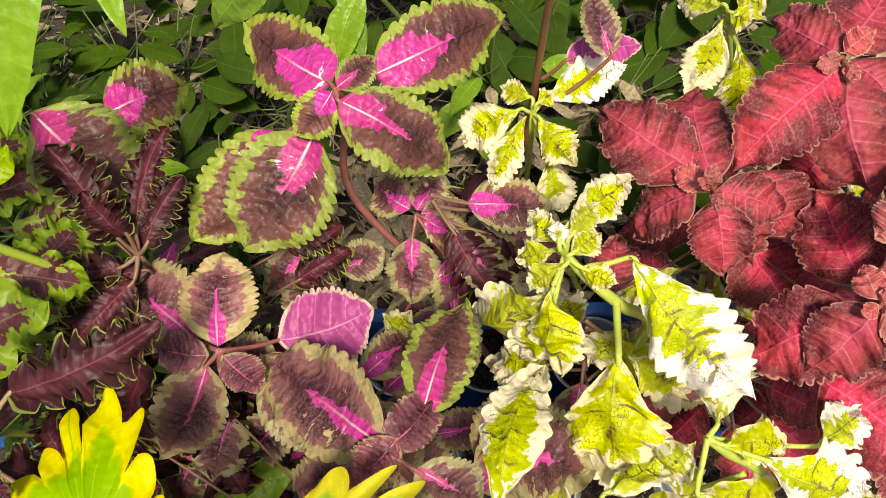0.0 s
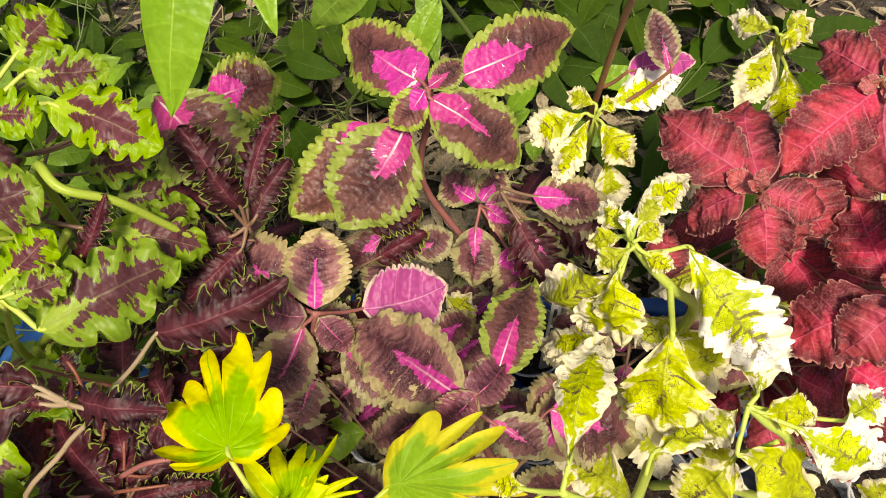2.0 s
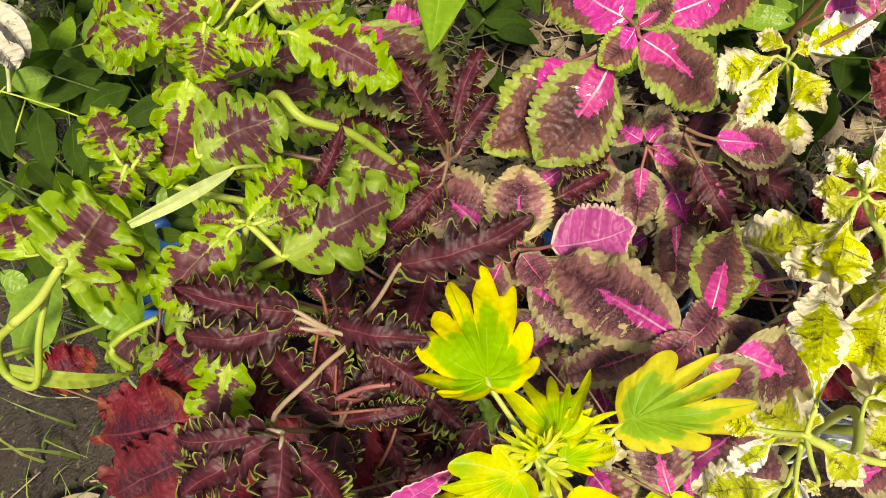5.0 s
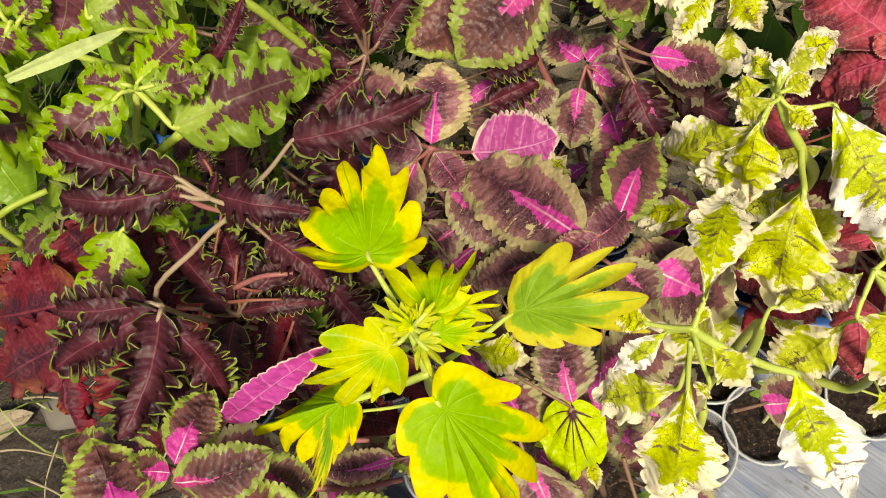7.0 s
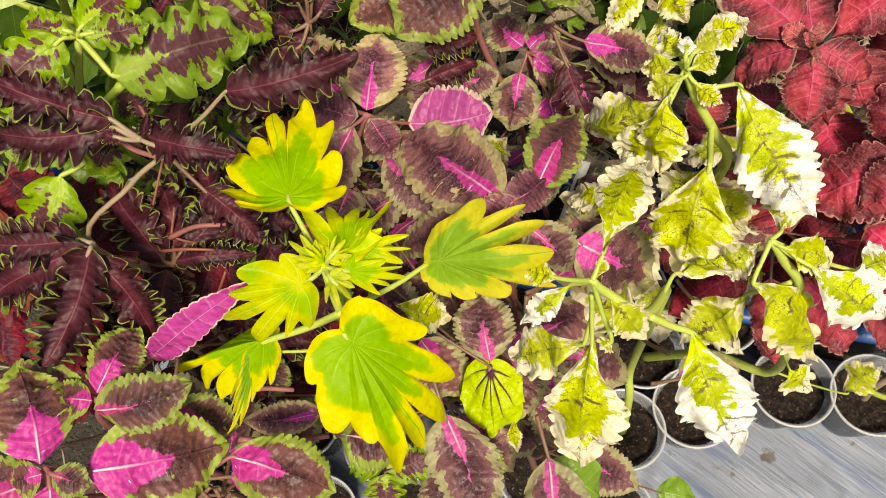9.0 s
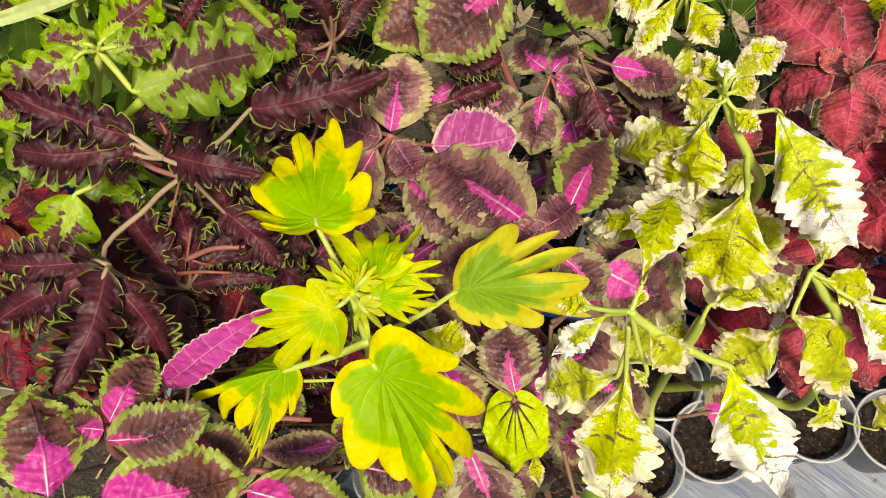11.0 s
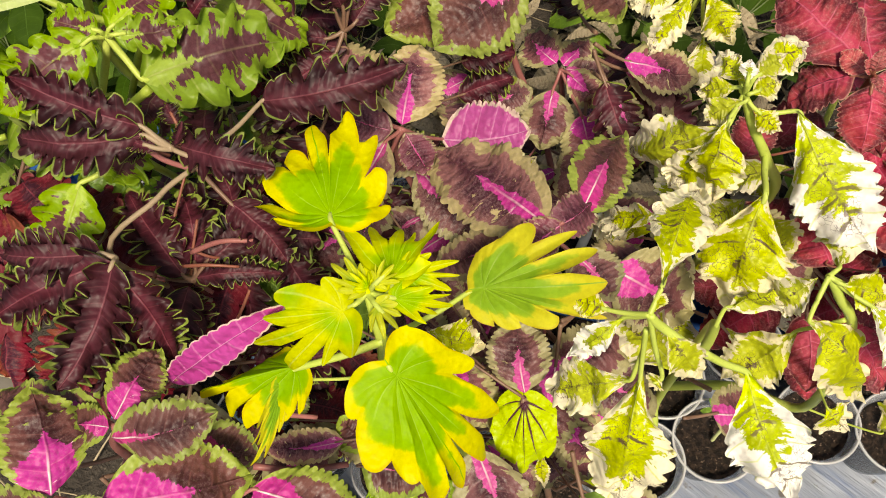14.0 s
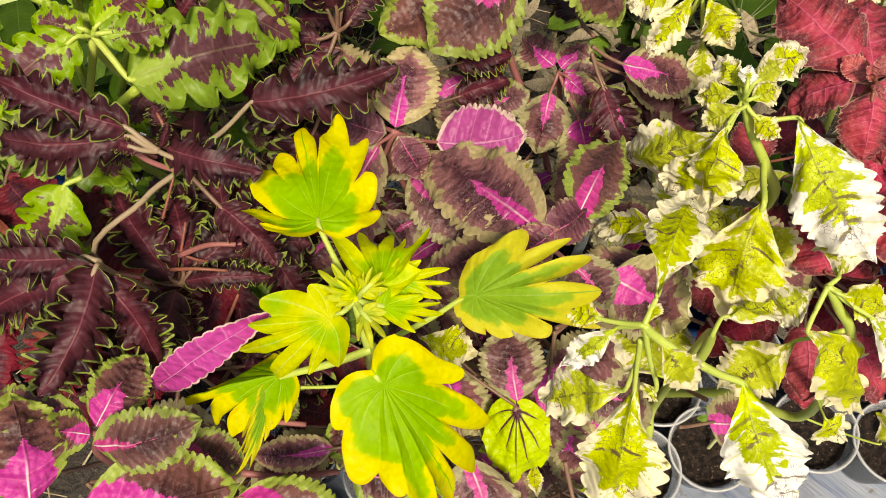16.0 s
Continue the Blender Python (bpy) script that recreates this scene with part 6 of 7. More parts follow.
twig(lobedthree, [(-0.300, 0.215, 0.470), (-0.282, 0.213, 0.535), (-0.258, 0.203, 0.572), (-0.242, 0.190, 0.570), (-0.224, 0.194, 0.550), (-0.213, 0.197, 0.520), (-0.203, 0.200, 0.490)], 0.0052, 0.004, "lime")
twig(lobedthree, [(-0.364, 0.065, 0.580), (-0.378, 0.057, 0.570), (-0.384, 0.045, 0.550), (-0.365, 0.041, 0.550), (-0.356, 0.063, 0.570), (-0.351, 0.084, 0.580)], 0.004, 0.003, "lime")
leaf(lobedthree, "strap", (-0.398, 0.050, 0.552), (-0.345, 0.062, 0.498), 0.009, (0.35, -0.35, 0.87), bend=0.24, fold=0.4, hub=(-0.361, 0.134, 0.440), thick=0.0016)
twig(lobedthree, [(-0.346, 0.064, 0.500), (-0.348, 0.068, 0.520), (-0.344, 0.078, 0.520), (-0.326, 0.090, 0.520)], 0.004, 0.003, "lime")
twig(lobedthree, [(-0.259, 0.176, 0.550), (-0.274, 0.169, 0.565), (-0.289, 0.159, 0.560)], 0.0035, 0.003, "lime")
twig(lobedthree, [(-0.263, 0.186, 0.530), (-0.289, 0.171, 0.500), (-0.317, 0.164, 0.450)], 0.0045, 0.004, "lime")
twig(lobedthree, [(-0.251, 0.150, 0.540), (-0.312, 0.156, 0.550), (-0.328, 0.156, 0.570)], 0.004, 0.003, "lime")

burg = plant("coleus with broad burgundy lobed leaves", (-0.380, 0.050, 0.068), (-0.346, 0.042, 0.264), (-0.313, 0.034, 0.400), (-0.290, 0.042, 0.475), stalk="mauve")
leaf(burg, "burgundy", (-0.310, 0.044, 0.480), (-0.388, 0.028, 0.455), 0.065, (-0.20, -0.41, 0.89), hub=(-0.290, 0.042, 0.475), stalk="mauve")
leaf(burg, "burgundy", (-0.292, 0.030, 0.482), (-0.381, -0.009, 0.440), 0.049, (-0.15, -0.55, 0.82), hub=(-0.290, 0.042, 0.475), stalk="mauve")
leaf(burg, "burgundy", (-0.306, 0.066, 0.475), (-0.348, 0.088, 0.470), 0.040, (-0.06, 0.11, 0.99), hub=(-0.290, 0.042, 0.475), stalk="mauve")
leaf(burg, "burgundy", (-0.299, 0.024, 0.420), (-0.328, -0.017, 0.380), 0.044, (0.19, -0.75, 0.63), hub=(-0.290, 0.042, 0.475), stalk="mauve")
leaf(burg, "burgundy", (-0.289, 0.067, 0.460), (-0.329, 0.092, 0.450), 0.041, (-0.12, 0.20, 0.97), hub=(-0.290, 0.042, 0.475), stalk="mauve")
leaf(burg, "frill", (-0.281, 0.035, 0.483), (-0.312, 0.006, 0.470), 0.027, (0.14, -0.53, 0.84), hub=(-0.290, 0.042, 0.475), stalk="mauve")
leaf(burg, "burgundy", (-0.310, 0.001, 0.360), (-0.356, -0.030, 0.330), 0.048, (-0.13, -0.58, 0.81), hub=(-0.329, 0.038, 0.332), stalk="mauve", thick=0.0011)
leaf(burg, "burgundy", (-0.503, 0.072, 0.360), (-0.476, 0.098, 0.360), 0.044, (0.41, -0.42, 0.81), hub=(-0.329, 0.038, 0.332), stalk="mauve", thick=0.0011)
leaf(burg, "burgundy", (-0.287, 0.084, 0.380), (-0.348, 0.102, 0.380), 0.063, (-0.04, -0.15, 0.99), hub=(-0.325, 0.037, 0.349), stalk="mauve", thick=0.0011)
leaf(burg, "burgundy", (-0.296, 0.021, 0.360), (-0.279, 0.076, 0.360), 0.057, (0.49, -0.14, 0.86), hub=(-0.329, 0.038, 0.332), stalk="mauve", thick=0.0011)

pinkc = plant("coleus with scalloped green-edged leaves and pink hearts", (-0.205, -0.065, 0.068), (-0.222, -0.056, 0.284), (-0.238, -0.047, 0.440), (-0.215, -0.039, 0.508), stalk="pink")
leaf(pinkc, "pink", (-0.217, -0.036, 0.508), (-0.213, 0.003, 0.498), 0.028, (0.54, 0.16, 0.83), hub=(-0.215, -0.039, 0.508), stalk="pink")
leaf(pinkc, "pink", (-0.224, -0.037, 0.502), (-0.309, -0.034, 0.470), 0.031, (-0.35, -0.10, 0.93), hub=(-0.215, -0.039, 0.508), stalk="pink")
leaf(pinkc, "pink", (-0.217, -0.040, 0.510), (-0.246, -0.044, 0.505), 0.021, (-0.12, -0.21, 0.97), hub=(-0.215, -0.039, 0.508), stalk="pink")
leaf(pinkc, "pink", (-0.215, -0.044, 0.508), (-0.169, -0.023, 0.512), 0.031, (0.06, -0.32, 0.94), hub=(-0.215, -0.039, 0.508), stalk="pink")
leaf(pinkc, "pink", (-0.195, -0.033, 0.470), (-0.164, -0.032, 0.450), 0.030, (0.54, -0.10, 0.83), hub=(-0.215, -0.039, 0.508), stalk="pink")
leaf(pinkc, "violet", (-0.208, -0.011, 0.485), (-0.145, 0.023, 0.535), 0.020, (0.15, -0.89, 0.42), fold=0.25, hub=(-0.215, -0.039, 0.508), stalk="pink")

pinkd = plant("coleus with large pink-hearted, green-edged maroon leaves", (-0.290, -0.060, 0.068), (-0.274, -0.075, 0.284), (-0.258, -0.089, 0.440), (-0.228, -0.075, 0.510), stalk="pink")
leaf(pinkd, "pink", (-0.230, -0.074, 0.512), (-0.255, -0.031, 0.521), 0.041, (0.48, 0.08, 0.88), hub=(-0.228, -0.075, 0.510), stalk="pink")
leaf(pinkd, "pink", (-0.210, -0.073, 0.506), (-0.158, -0.043, 0.470), 0.049, (0.56, 0.03, 0.83), hub=(-0.228, -0.075, 0.510), stalk="pink")
leaf(pinkd, "pink", (-0.221, -0.077, 0.514), (-0.203, -0.079, 0.510), 0.017, (0.21, 0.03, 0.98), hub=(-0.228, -0.075, 0.510), stalk="pink")
leaf(pinkd, "pink", (-0.226, -0.078, 0.514), (-0.243, -0.085, 0.510), 0.019, (-0.06, -0.34, 0.94), hub=(-0.228, -0.075, 0.510), stalk="pink")
leaf(pinkd, "pink", (-0.235, -0.081, 0.502), (-0.277, -0.104, 0.490), 0.040, (-0.05, -0.41, 0.91), hub=(-0.228, -0.075, 0.510), stalk="pink")
leaf(pinkd, "pink", (-0.228, -0.082, 0.502), (-0.218, -0.108, 0.490), 0.035, (0.58, -0.15, 0.80), hub=(-0.228, -0.075, 0.510), stalk="pink")
leaf(pinkd, "pink", (-0.163, -0.049, 0.450), (-0.106, -0.055, 0.430), 0.042, (0.33, -0.06, 0.94), hub=(-0.182, -0.066, 0.450), stalk="pink")

veinp = plant("coleus with a lime leaf traced by dark purple veins", (-0.006, 0.016, 0.068), (-0.022, 0.030, 0.214), (-0.037, 0.045, 0.300), (-0.039, 0.039, 0.390), stalk="mauve")
leaf(veinp, "veined", (-0.039, 0.039, 0.390), (-0.031, 0.002, 0.360), 0.043, (0.17, -0.60, 0.78), hub=(-0.039, 0.039, 0.390), stalk="mauve")
leaf(veinp, "dusk", (-0.039, 0.041, 0.395), (-0.053, 0.084, 0.400), 0.040, (0.04, -0.10, 0.99), hub=(-0.039, 0.039, 0.390), stalk="mauve")
leaf(veinp, "bronze", (-0.049, 0.002, 0.340), (-0.035, -0.034, 0.320), 0.038, (0.20, -0.41, 0.89), hub=(-0.039, 0.039, 0.390), stalk="mauve")
leaf(veinp, "gold", (-0.023, 0.022, 0.320), (-0.017, 0.001, 0.310), 0.012, (0.10, -0.40, 0.91), fold=-0.4, hub=(-0.039, 0.039, 0.390), stalk="mauve")
leaf(veinp, "gold", (-0.100, 0.060, 0.420), (-0.067, 0.061, 0.410), 0.029, (0.29, -0.28, 0.92), fold=-0.4, hub=(-0.039, 0.039, 0.390), stalk="mauve", thick=0.0011)
leaf(veinp, "dusk", (-0.088, 0.051, 0.380), (-0.058, 0.023, 0.360), 0.041, (0.27, -0.34, 0.90), hub=(-0.038, 0.041, 0.356), stalk="mauve", thick=0.0011)
leaf(veinp, "tan", (-0.140, -0.007, 0.380), (-0.190, -0.022, 0.380), 0.023, (0.06, -0.20, 0.98), hub=(-0.038, 0.041, 0.356), stalk="mauve", thick=0.0011)
leaf(veinp, "bronze", (-0.123, -0.006, 0.370), (-0.147, 0.006, 0.380), 0.026, (0.30, -0.17, 0.94), hub=(-0.038, 0.042, 0.345), stalk="mauve", thick=0.0011)
leaf(veinp, "bronze", (-0.133, -0.015, 0.350), (-0.087, -0.016, 0.340), 0.043, (0.21, -0.12, 0.97), hub=(-0.037, 0.043, 0.322), stalk="mauve", thick=0.0011)
leaf(veinp, "lobed", (-0.111, -0.027, 0.300), (-0.132, -0.021, 0.310), 0.032, (0.39, -0.15, 0.91), hub=(-0.031, 0.039, 0.268), stalk="mauve", thick=0.0011)
leaf(veinp, "lobed", (-0.106, -0.028, 0.300), (-0.076, -0.010, 0.310), 0.032, (-0.13, -0.29, 0.95), hub=(-0.031, 0.039, 0.268), stalk="mauve", thick=0.0011)
leaf(veinp, "lobed", (-0.108, -0.031, 0.300), (-0.102, -0.053, 0.290), 0.032, (0.26, -0.35, 0.90), hub=(-0.031, 0.039, 0.268), stalk="mauve", thick=0.0011)
leaf(veinp, "green", (0.005, 0.001, 0.300), (0.045, -0.014, 0.270), 0.038, (0.48, -0.34, 0.81), hub=(-0.031, 0.039, 0.268), stalk="mauve", thick=0.0011)
leaf(veinp, "green", (0.091, 0.006, 0.200), (0.122, 0.006, 0.200), 0.029, (-0.00, -0.13, 0.99), hub=(-0.018, 0.027, 0.177), stalk="mauve", thick=0.0011)
leaf(veinp, "green", (-0.183, 0.073, 0.340), (-0.155, 0.090, 0.330), 0.038, (0.43, -0.19, 0.88), hub=(-0.037, 0.044, 0.311), stalk="mauve", thick=0.0011)
leaf(veinp, "green", (-0.245, 0.095, 0.360), (-0.206, 0.079, 0.360), 0.038, (-0.05, -0.13, 0.99), hub=(-0.038, 0.042, 0.334), stalk="mauve", thick=0.0011)
leaf(veinp, "pink", (-0.198, 0.002, 0.340), (-0.185, 0.027, 0.350), 0.029, (0.20, -0.46, 0.87), hub=(-0.037, 0.044, 0.311), stalk="mauve", thick=0.0011)
leaf(veinp, "dusk", (-0.200, 0.133, 0.400), (-0.194, 0.170, 0.400), 0.036, (0.43, -0.08, 0.90), hub=(-0.038, 0.040, 0.367), stalk="mauve", thick=0.0011)
leaf(veinp, "dusk", (-0.160, 0.154, 0.380), (-0.170, 0.116, 0.370), 0.037, (0.30, -0.32, 0.90), hub=(-0.038, 0.041, 0.356), stalk="mauve", thick=0.0011)
leaf(veinp, "dusk", (-0.107, 0.126, 0.360), (-0.069, 0.141, 0.350), 0.037, (0.35, -0.30, 0.89), hub=(-0.038, 0.042, 0.334), stalk="mauve", thick=0.0011)
leaf(veinp, "green", (-0.182, 0.112, 0.340), (-0.131, 0.126, 0.340), 0.034, (0.07, -0.25, 0.96), hub=(-0.037, 0.044, 0.311), stalk="mauve", thick=0.0011)
twig(veinp, [(-0.197, -0.032, 0.360), (-0.170, -0.027, 0.350), (-0.143, -0.016, 0.340)], 0.004, 0.0035, "pink")
twig(veinp, [(-0.188, -0.016, 0.400), (-0.173, -0.007, 0.420), (-0.152, -0.001, 0.410)], 0.003, 0.0025, "pink")

hanging = plant("overhanging garden plant with long plain green leaves", (-0.100, 1.250, -0.020), (-0.100, 1.200, 0.500), (-0.120, 0.900, 0.900), (-0.130, 0.500, 0.820), (-0.135, 0.350, 0.700), stalk="green", name="garden_plant", group="background plants")
leaf(hanging, "green", (-0.142, 0.305, 0.672), (-0.170, 0.207, 0.605), 0.036, (-0.05, -0.55, 0.83), hub=(-0.135, 0.350, 0.700))
leaf(hanging, "green", (-0.128, 0.305, 0.655), (-0.118, 0.243, 0.617), 0.016, (0.05, -0.50, 0.86), hub=(-0.135, 0.350, 0.700))

weedtwo = plant("garden plant with long green leaves behind the tray", (-0.060, 0.600, 0.000), (-0.094, 0.587, 0.180), (-0.128, 0.574, 0.300), (-0.114, 0.513, 0.380), stalk="shade", name="garden_plant", group="background plants")
leaf(weedtwo, "green", (-0.120, 0.394, 0.500), (-0.175, 0.387, 0.460), 0.029, (-0.22, -0.87, 0.45), hub=(-0.114, 0.513, 0.380), stalk="shade", thick=0.0011)
leaf(weedtwo, "green", (-0.098, 0.469, 0.400), (-0.128, 0.425, 0.360), 0.027, (0.21, -0.73, 0.65), hub=(-0.114, 0.513, 0.380), stalk="shade", thick=0.0011)
leaf(weedtwo, "green", (-0.117, 0.482, 0.400), (-0.104, 0.433, 0.360), 0.018, (0.23, -0.57, 0.79), hub=(-0.114, 0.513, 0.380), stalk="shade", thick=0.0011)

underleaves(lime, ("dusk", "tan"), 14, 0.16, 0.4, 0.05, 50)
underleaves(tanc, ("dusk", "tan"), 14, 0.16, 0.4, 0.05, 51)
underleaves(tanb, ("tan", "dusk"), 14, 0.16, 0.4, 0.05, 52)
underleaves(pinka, ("dusk", "frill"), 14, 0.16, 0.4, 0.05, 53)
underleaves(pinkn, ("pink", "frill"), 14, 0.16, 0.4, 0.05, 54)
underleaves(creamy, ("cream", "dusk"), 14, 0.16, 0.36, 0.05, 55)
underleaves(limeone, ("dusk", "cream"), 2, 0.16, 0.36, 0.05, 56)
underleaves(limetwo, ("cream",), 2, 0.16, 0.36, 0.05, 57)
underleaves(creamback, ("cream", "red"), 14, 0.16, 0.4, 0.05, 58)
underleaves(creamright, ("red", "cream"), 4, 0.16, 0.4, 0.05, 59)
underleaves(redone, ("red",), 14, 0.16, 0.36, 0.05, 60)
underleaves(redtwo, ("red",), 14, 0.16, 0.36, 0.05, 61)
underleaves(redthree, ("red",), 14, 0.16, 0.36, 0.05, 62)
underleaves(redfour, ("red",), 14, 0.16, 0.36, 0.05, 63)
underleaves(frillone, ("frill", "burgundy"), 14, 0.16, 0.4, 0.05, 64)
underleaves(frilltwo, ("frill", "burgundy"), 14, 0.16, 0.4, 0.05, 65)
underleaves(frillthree, ("frill", "dusk"), 14, 0.16, 0.4, 0.05, 66)
underleaves(lobedone, ("lobed", "frill", "burgundy"), 14, 0.16, 0.4, 0.05, 67)
underleaves(lobedtwo, ("lobed", "green"), 14, 0.16, 0.4, 0.05, 68)
underleaves(lobedthree, ("lobed", "green"), 14, 0.16, 0.4, 0.05, 69)
underleaves(burg, ("burgundy", "frill"), 14, 0.16, 0.4, 0.05, 70)
underleaves(pinkc, ("pink", "dusk"), 14, 0.16, 0.4, 0.05, 71)
underleaves(pinkd, ("pink", "dusk"), 14, 0.16, 0.4, 0.05, 72)
underleaves(veinp, ("dusk", "veined"), 4, 0.16, 0.4, 0.05, 73)
underleaves(lobedone, ("lobed",), 9, 0.43, 0.53, 0.05, 351, 0.035, 0.055)
underleaves(lobedtwo, ("lobed",), 12, 0.4, 0.56, 0.07, 352, 0.04, 0.06)
underleaves(lobedthree, ("lobed", "green"), 11, 0.4, 0.54, 0.07, 353, 0.04, 0.06)
underleaves(frillone, ("frill",), 8, 0.36, 0.49, 0.05, 354, 0.045, 0.065)
underleaves(frilltwo, ("frill",), 8, 0.3, 0.43, 0.05, 355, 0.045, 0.065)
underleaves(frillthree, ("frill",), 9, 0.32, 0.44, 0.05, 356, 0.045, 0.065)
underleaves(burg, ("burgundy", "frill"), 6, 0.33, 0.43, 0.05, 357, 0.045, 0.065)
underleaves(redtwo, ("red",), 6, 0.34, 0.43, 0.05, 358, 0.045, 0.06)
underleaves(redthree, ("red",), 6, 0.32, 0.4, 0.05, 359, 0.045, 0.06)


# ---------------------------------------------------------------- background
rng = random.Random(11)


def weed(x, y, h, count, size, kind, label, name="garden_plant", spread=0.16):
    p = plant(label, (x, y, -0.02), (x + rng.uniform(-0.03, 0.03), y + rng.uniform(-0.03, 0.03), h * 0.55), (x + rng.uniform(-0.05, 0.05), y, h), stalk="shade", name=name, group="background plants", r0=0.003, r1=0.0015)
    for k in range(int(1.7 * count)):
        a = k * 2.4 + rng.uniform(-0.4, 0.4)
        z = h * rng.uniform(0.35, 1.0)
        r = spread * rng.uniform(0.18, 0.45)
        b = Vector((x + r * math.cos(a), y + r * math.sin(a), z))
        l = size * rng.uniform(0.45, 0.85)
        t = b + Vector((math.cos(a + rng.uniform(-0.5, 0.5)) * l, math.sin(a) * l, rng.uniform(-0.45, 0.12) * l))
        leaf(p, kind, b, t, l * rng.uniform(0.42, 0.58), (rng.uniform(-0.3, 0.3), rng.uniform(-0.5, 0.1), 1), bend=rng.uniform(0.02, 0.12), fold=rng.uniform(-0.3, 0.25), hub=(x, y, z * 0.8), stalk="shade", thick=0.0011, fine=0.7)
    return p


def pinnate(x, y, h, heading, label):
    """A plant with compound leaves: pairs of leaflets along arching stalks."""
    p = plant(label, (x, y, -0.02), (x, y, h * 0.6), (x + 0.02, y, h * 0.9), name="garden_plant", group="background plants")
    for q in range(3):
        a = heading + (q - 1) * 0.75 + rng.uniform(-0.15, 0.15)
        d = Vector((math.cos(a), math.sin(a), 0))
        s = Vector((-d.y, d.x, 0))
        o = Vector((x + 0.02, y, h * (0.95 - 0.16 * q)))
        twig(p, [o, o + d * 0.08 + Vector((0, 0, 0.03)), o + d * 0.17 + Vector((0, 0, 0.02)), o + d * 0.26 - Vector((0, 0, 0.02))], 0.002, 0.001)
        for k in range(5):
            c = o + d * (0.06 + 0.042 * k) + Vector((0, 0, 0.025 - 0.001 * k * k))
            for sg in (-1, 1):
                t = c + (s * sg * 0.85 + d * 0.55).normalized() * rng.uniform(0.052, 0.07) + Vector((0, 0, rng.uniform(-0.012, 0.004)))
                leaf(p, "green" if q else "weed", c + s * sg * 0.004, t, rng.uniform(0.026, 0.032), (0, -0.3, 1), bend=0.04, fold=-0.2, hub=c)
        tip = o + d * 0.27
        leaf(p, "green", tip, tip + d * 0.06, 0.03, (0, -0.3, 1), hub=tip - d * 0.02)
    return p


def litter(name, n, x0, x1, y0, y1, size, seed, label, z0=-0.018, dz=0.02):
    """Dry fallen leaves strewn on the soil."""
    r = random.Random(seed)
    bm_all = bmesh.new()
    layers_of(bm_all)
    for k in range(n):
        b = Vector((r.uniform(x0, x1), r.uniform(y0, y1), z0 + r.uniform(0, dz)))
        a, l = r.uniform(0, 6.28), size * r.uniform(0.5, 1.3)
        t = b + Vector((math.cos(a) * l, math.sin(a) * l, r.uniform(-0.1, 0.45) * l))
        one = blade("dry", b, t, l * r.uniform(0.2, 0.5), (r.uniform(-0.9, 0.9), r.uniform(-0.9, 0.9), 1), r.uniform(-0.1, 0.3), r.uniform(-1.1, 1.1), k + seed, Vector((0, 0, 0)), 0.5)
        me = bpy.data.meshes.new("scrap")
        one.to_mesh(me)
        one.free()
        bm_all.from_mesh(me)
        bpy.data.meshes.remove(me)
    return tagged(new(name, mesh_of(name, bm_all, MATS["dry"])), label, "leaf litter", kind="stuff")


litter("leaf_litter", 1300, -0.75, 0.5, 0.36, 1.0, 0.034, 5, "dry beige fallen leaves lying on the soil")
litter("dry_leaf_scraps", 340, -0.30, 0.14, 0.335, 0.56, 0.040, 9, "curled dry leaves caught between the plants", 0.0, 0.12)


def straw(n, x0, x1, y0, y1, seed, label):
    """Thin dry stalks lying about on the soil."""
    r = random.Random(seed)
    bm = bmesh.new()
    for k in range(n):
        p, a, l = Vector((r.uniform(x0, x1), r.uniform(y0, y1), r.uniform(-0.014, 0.03))), r.uniform(0, 6.28), r.uniform(0.03, 0.12)
        d = Vector((math.cos(a), math.sin(a), r.uniform(-0.12, 0.12)))
        tube(bm, [p, p + d * l * 0.5 + Vector((r.uniform(-0.01, 0.01), r.uniform(-0.01, 0.01), 0.004)), p + d * l], r.uniform(0.0008, 0.0018), 0.0006, 5)
    return tagged(new("dry_stalks", mesh_of("dry_stalks", bm, STRAW)), label, "dry stalks", kind="stuff")


STRAW = stem_mat("dry_stalk", (0.30, 0.23, 0.13), (0.50, 0.42, 0.28))
straw(520, -0.55, 0.35, 0.36, 0.85, 31, "thin dry beige stalks strewn on the soil")
straw(40, -0.95, -0.5, -0.25, 0.15, 32, "pale straw bits lying on bare soil")


def grass(n, x0, x1, y0, y1, seed, label):
    r = random.Random(seed)
    vs, fs = [], []
    for k in range(n):
        p = Vector((r.uniform(x0, x1), r.uniform(y0, y1), -0.025))
        a, l, w = r.uniform(0, 6.28), r.uniform(0.05, 0.17), r.uniform(0.0014, 0.0030)
        d, lay = Vector((math.cos(a), math.sin(a), 0)), r.uniform(0.3, 1.0)
        s = Vector((-d.y, d.x, 0)) * w
        b0 = len(vs)
        for q in range(5):
            t = q / 4
            c = p + d * (l * lay * t * t) + Vector((0, 0, l * (1 - 0.55 * lay) * math.sin(1.9 * t) * 0.8))
            vs += [c - s * (1 - 0.9 * t), c + s * (1 - 0.9 * t)]
        fs += [(b0 + 2 * q, b0 + 2 * q + 1, b0 + 2 * q + 3, b0 + 2 * q + 2) for q in range(4)]
    me = bpy.data.meshes.new("grass")
    me.from_pydata([tuple(v) for v in vs], [], fs)
    me.materials.append(GRASS)
    return tagged(new("grass", me), label, "grass", kind="stuff")


grass(420, -1.3, -0.62, -0.5, 0.9, 21, "thin green grass blades growing in bare soil")

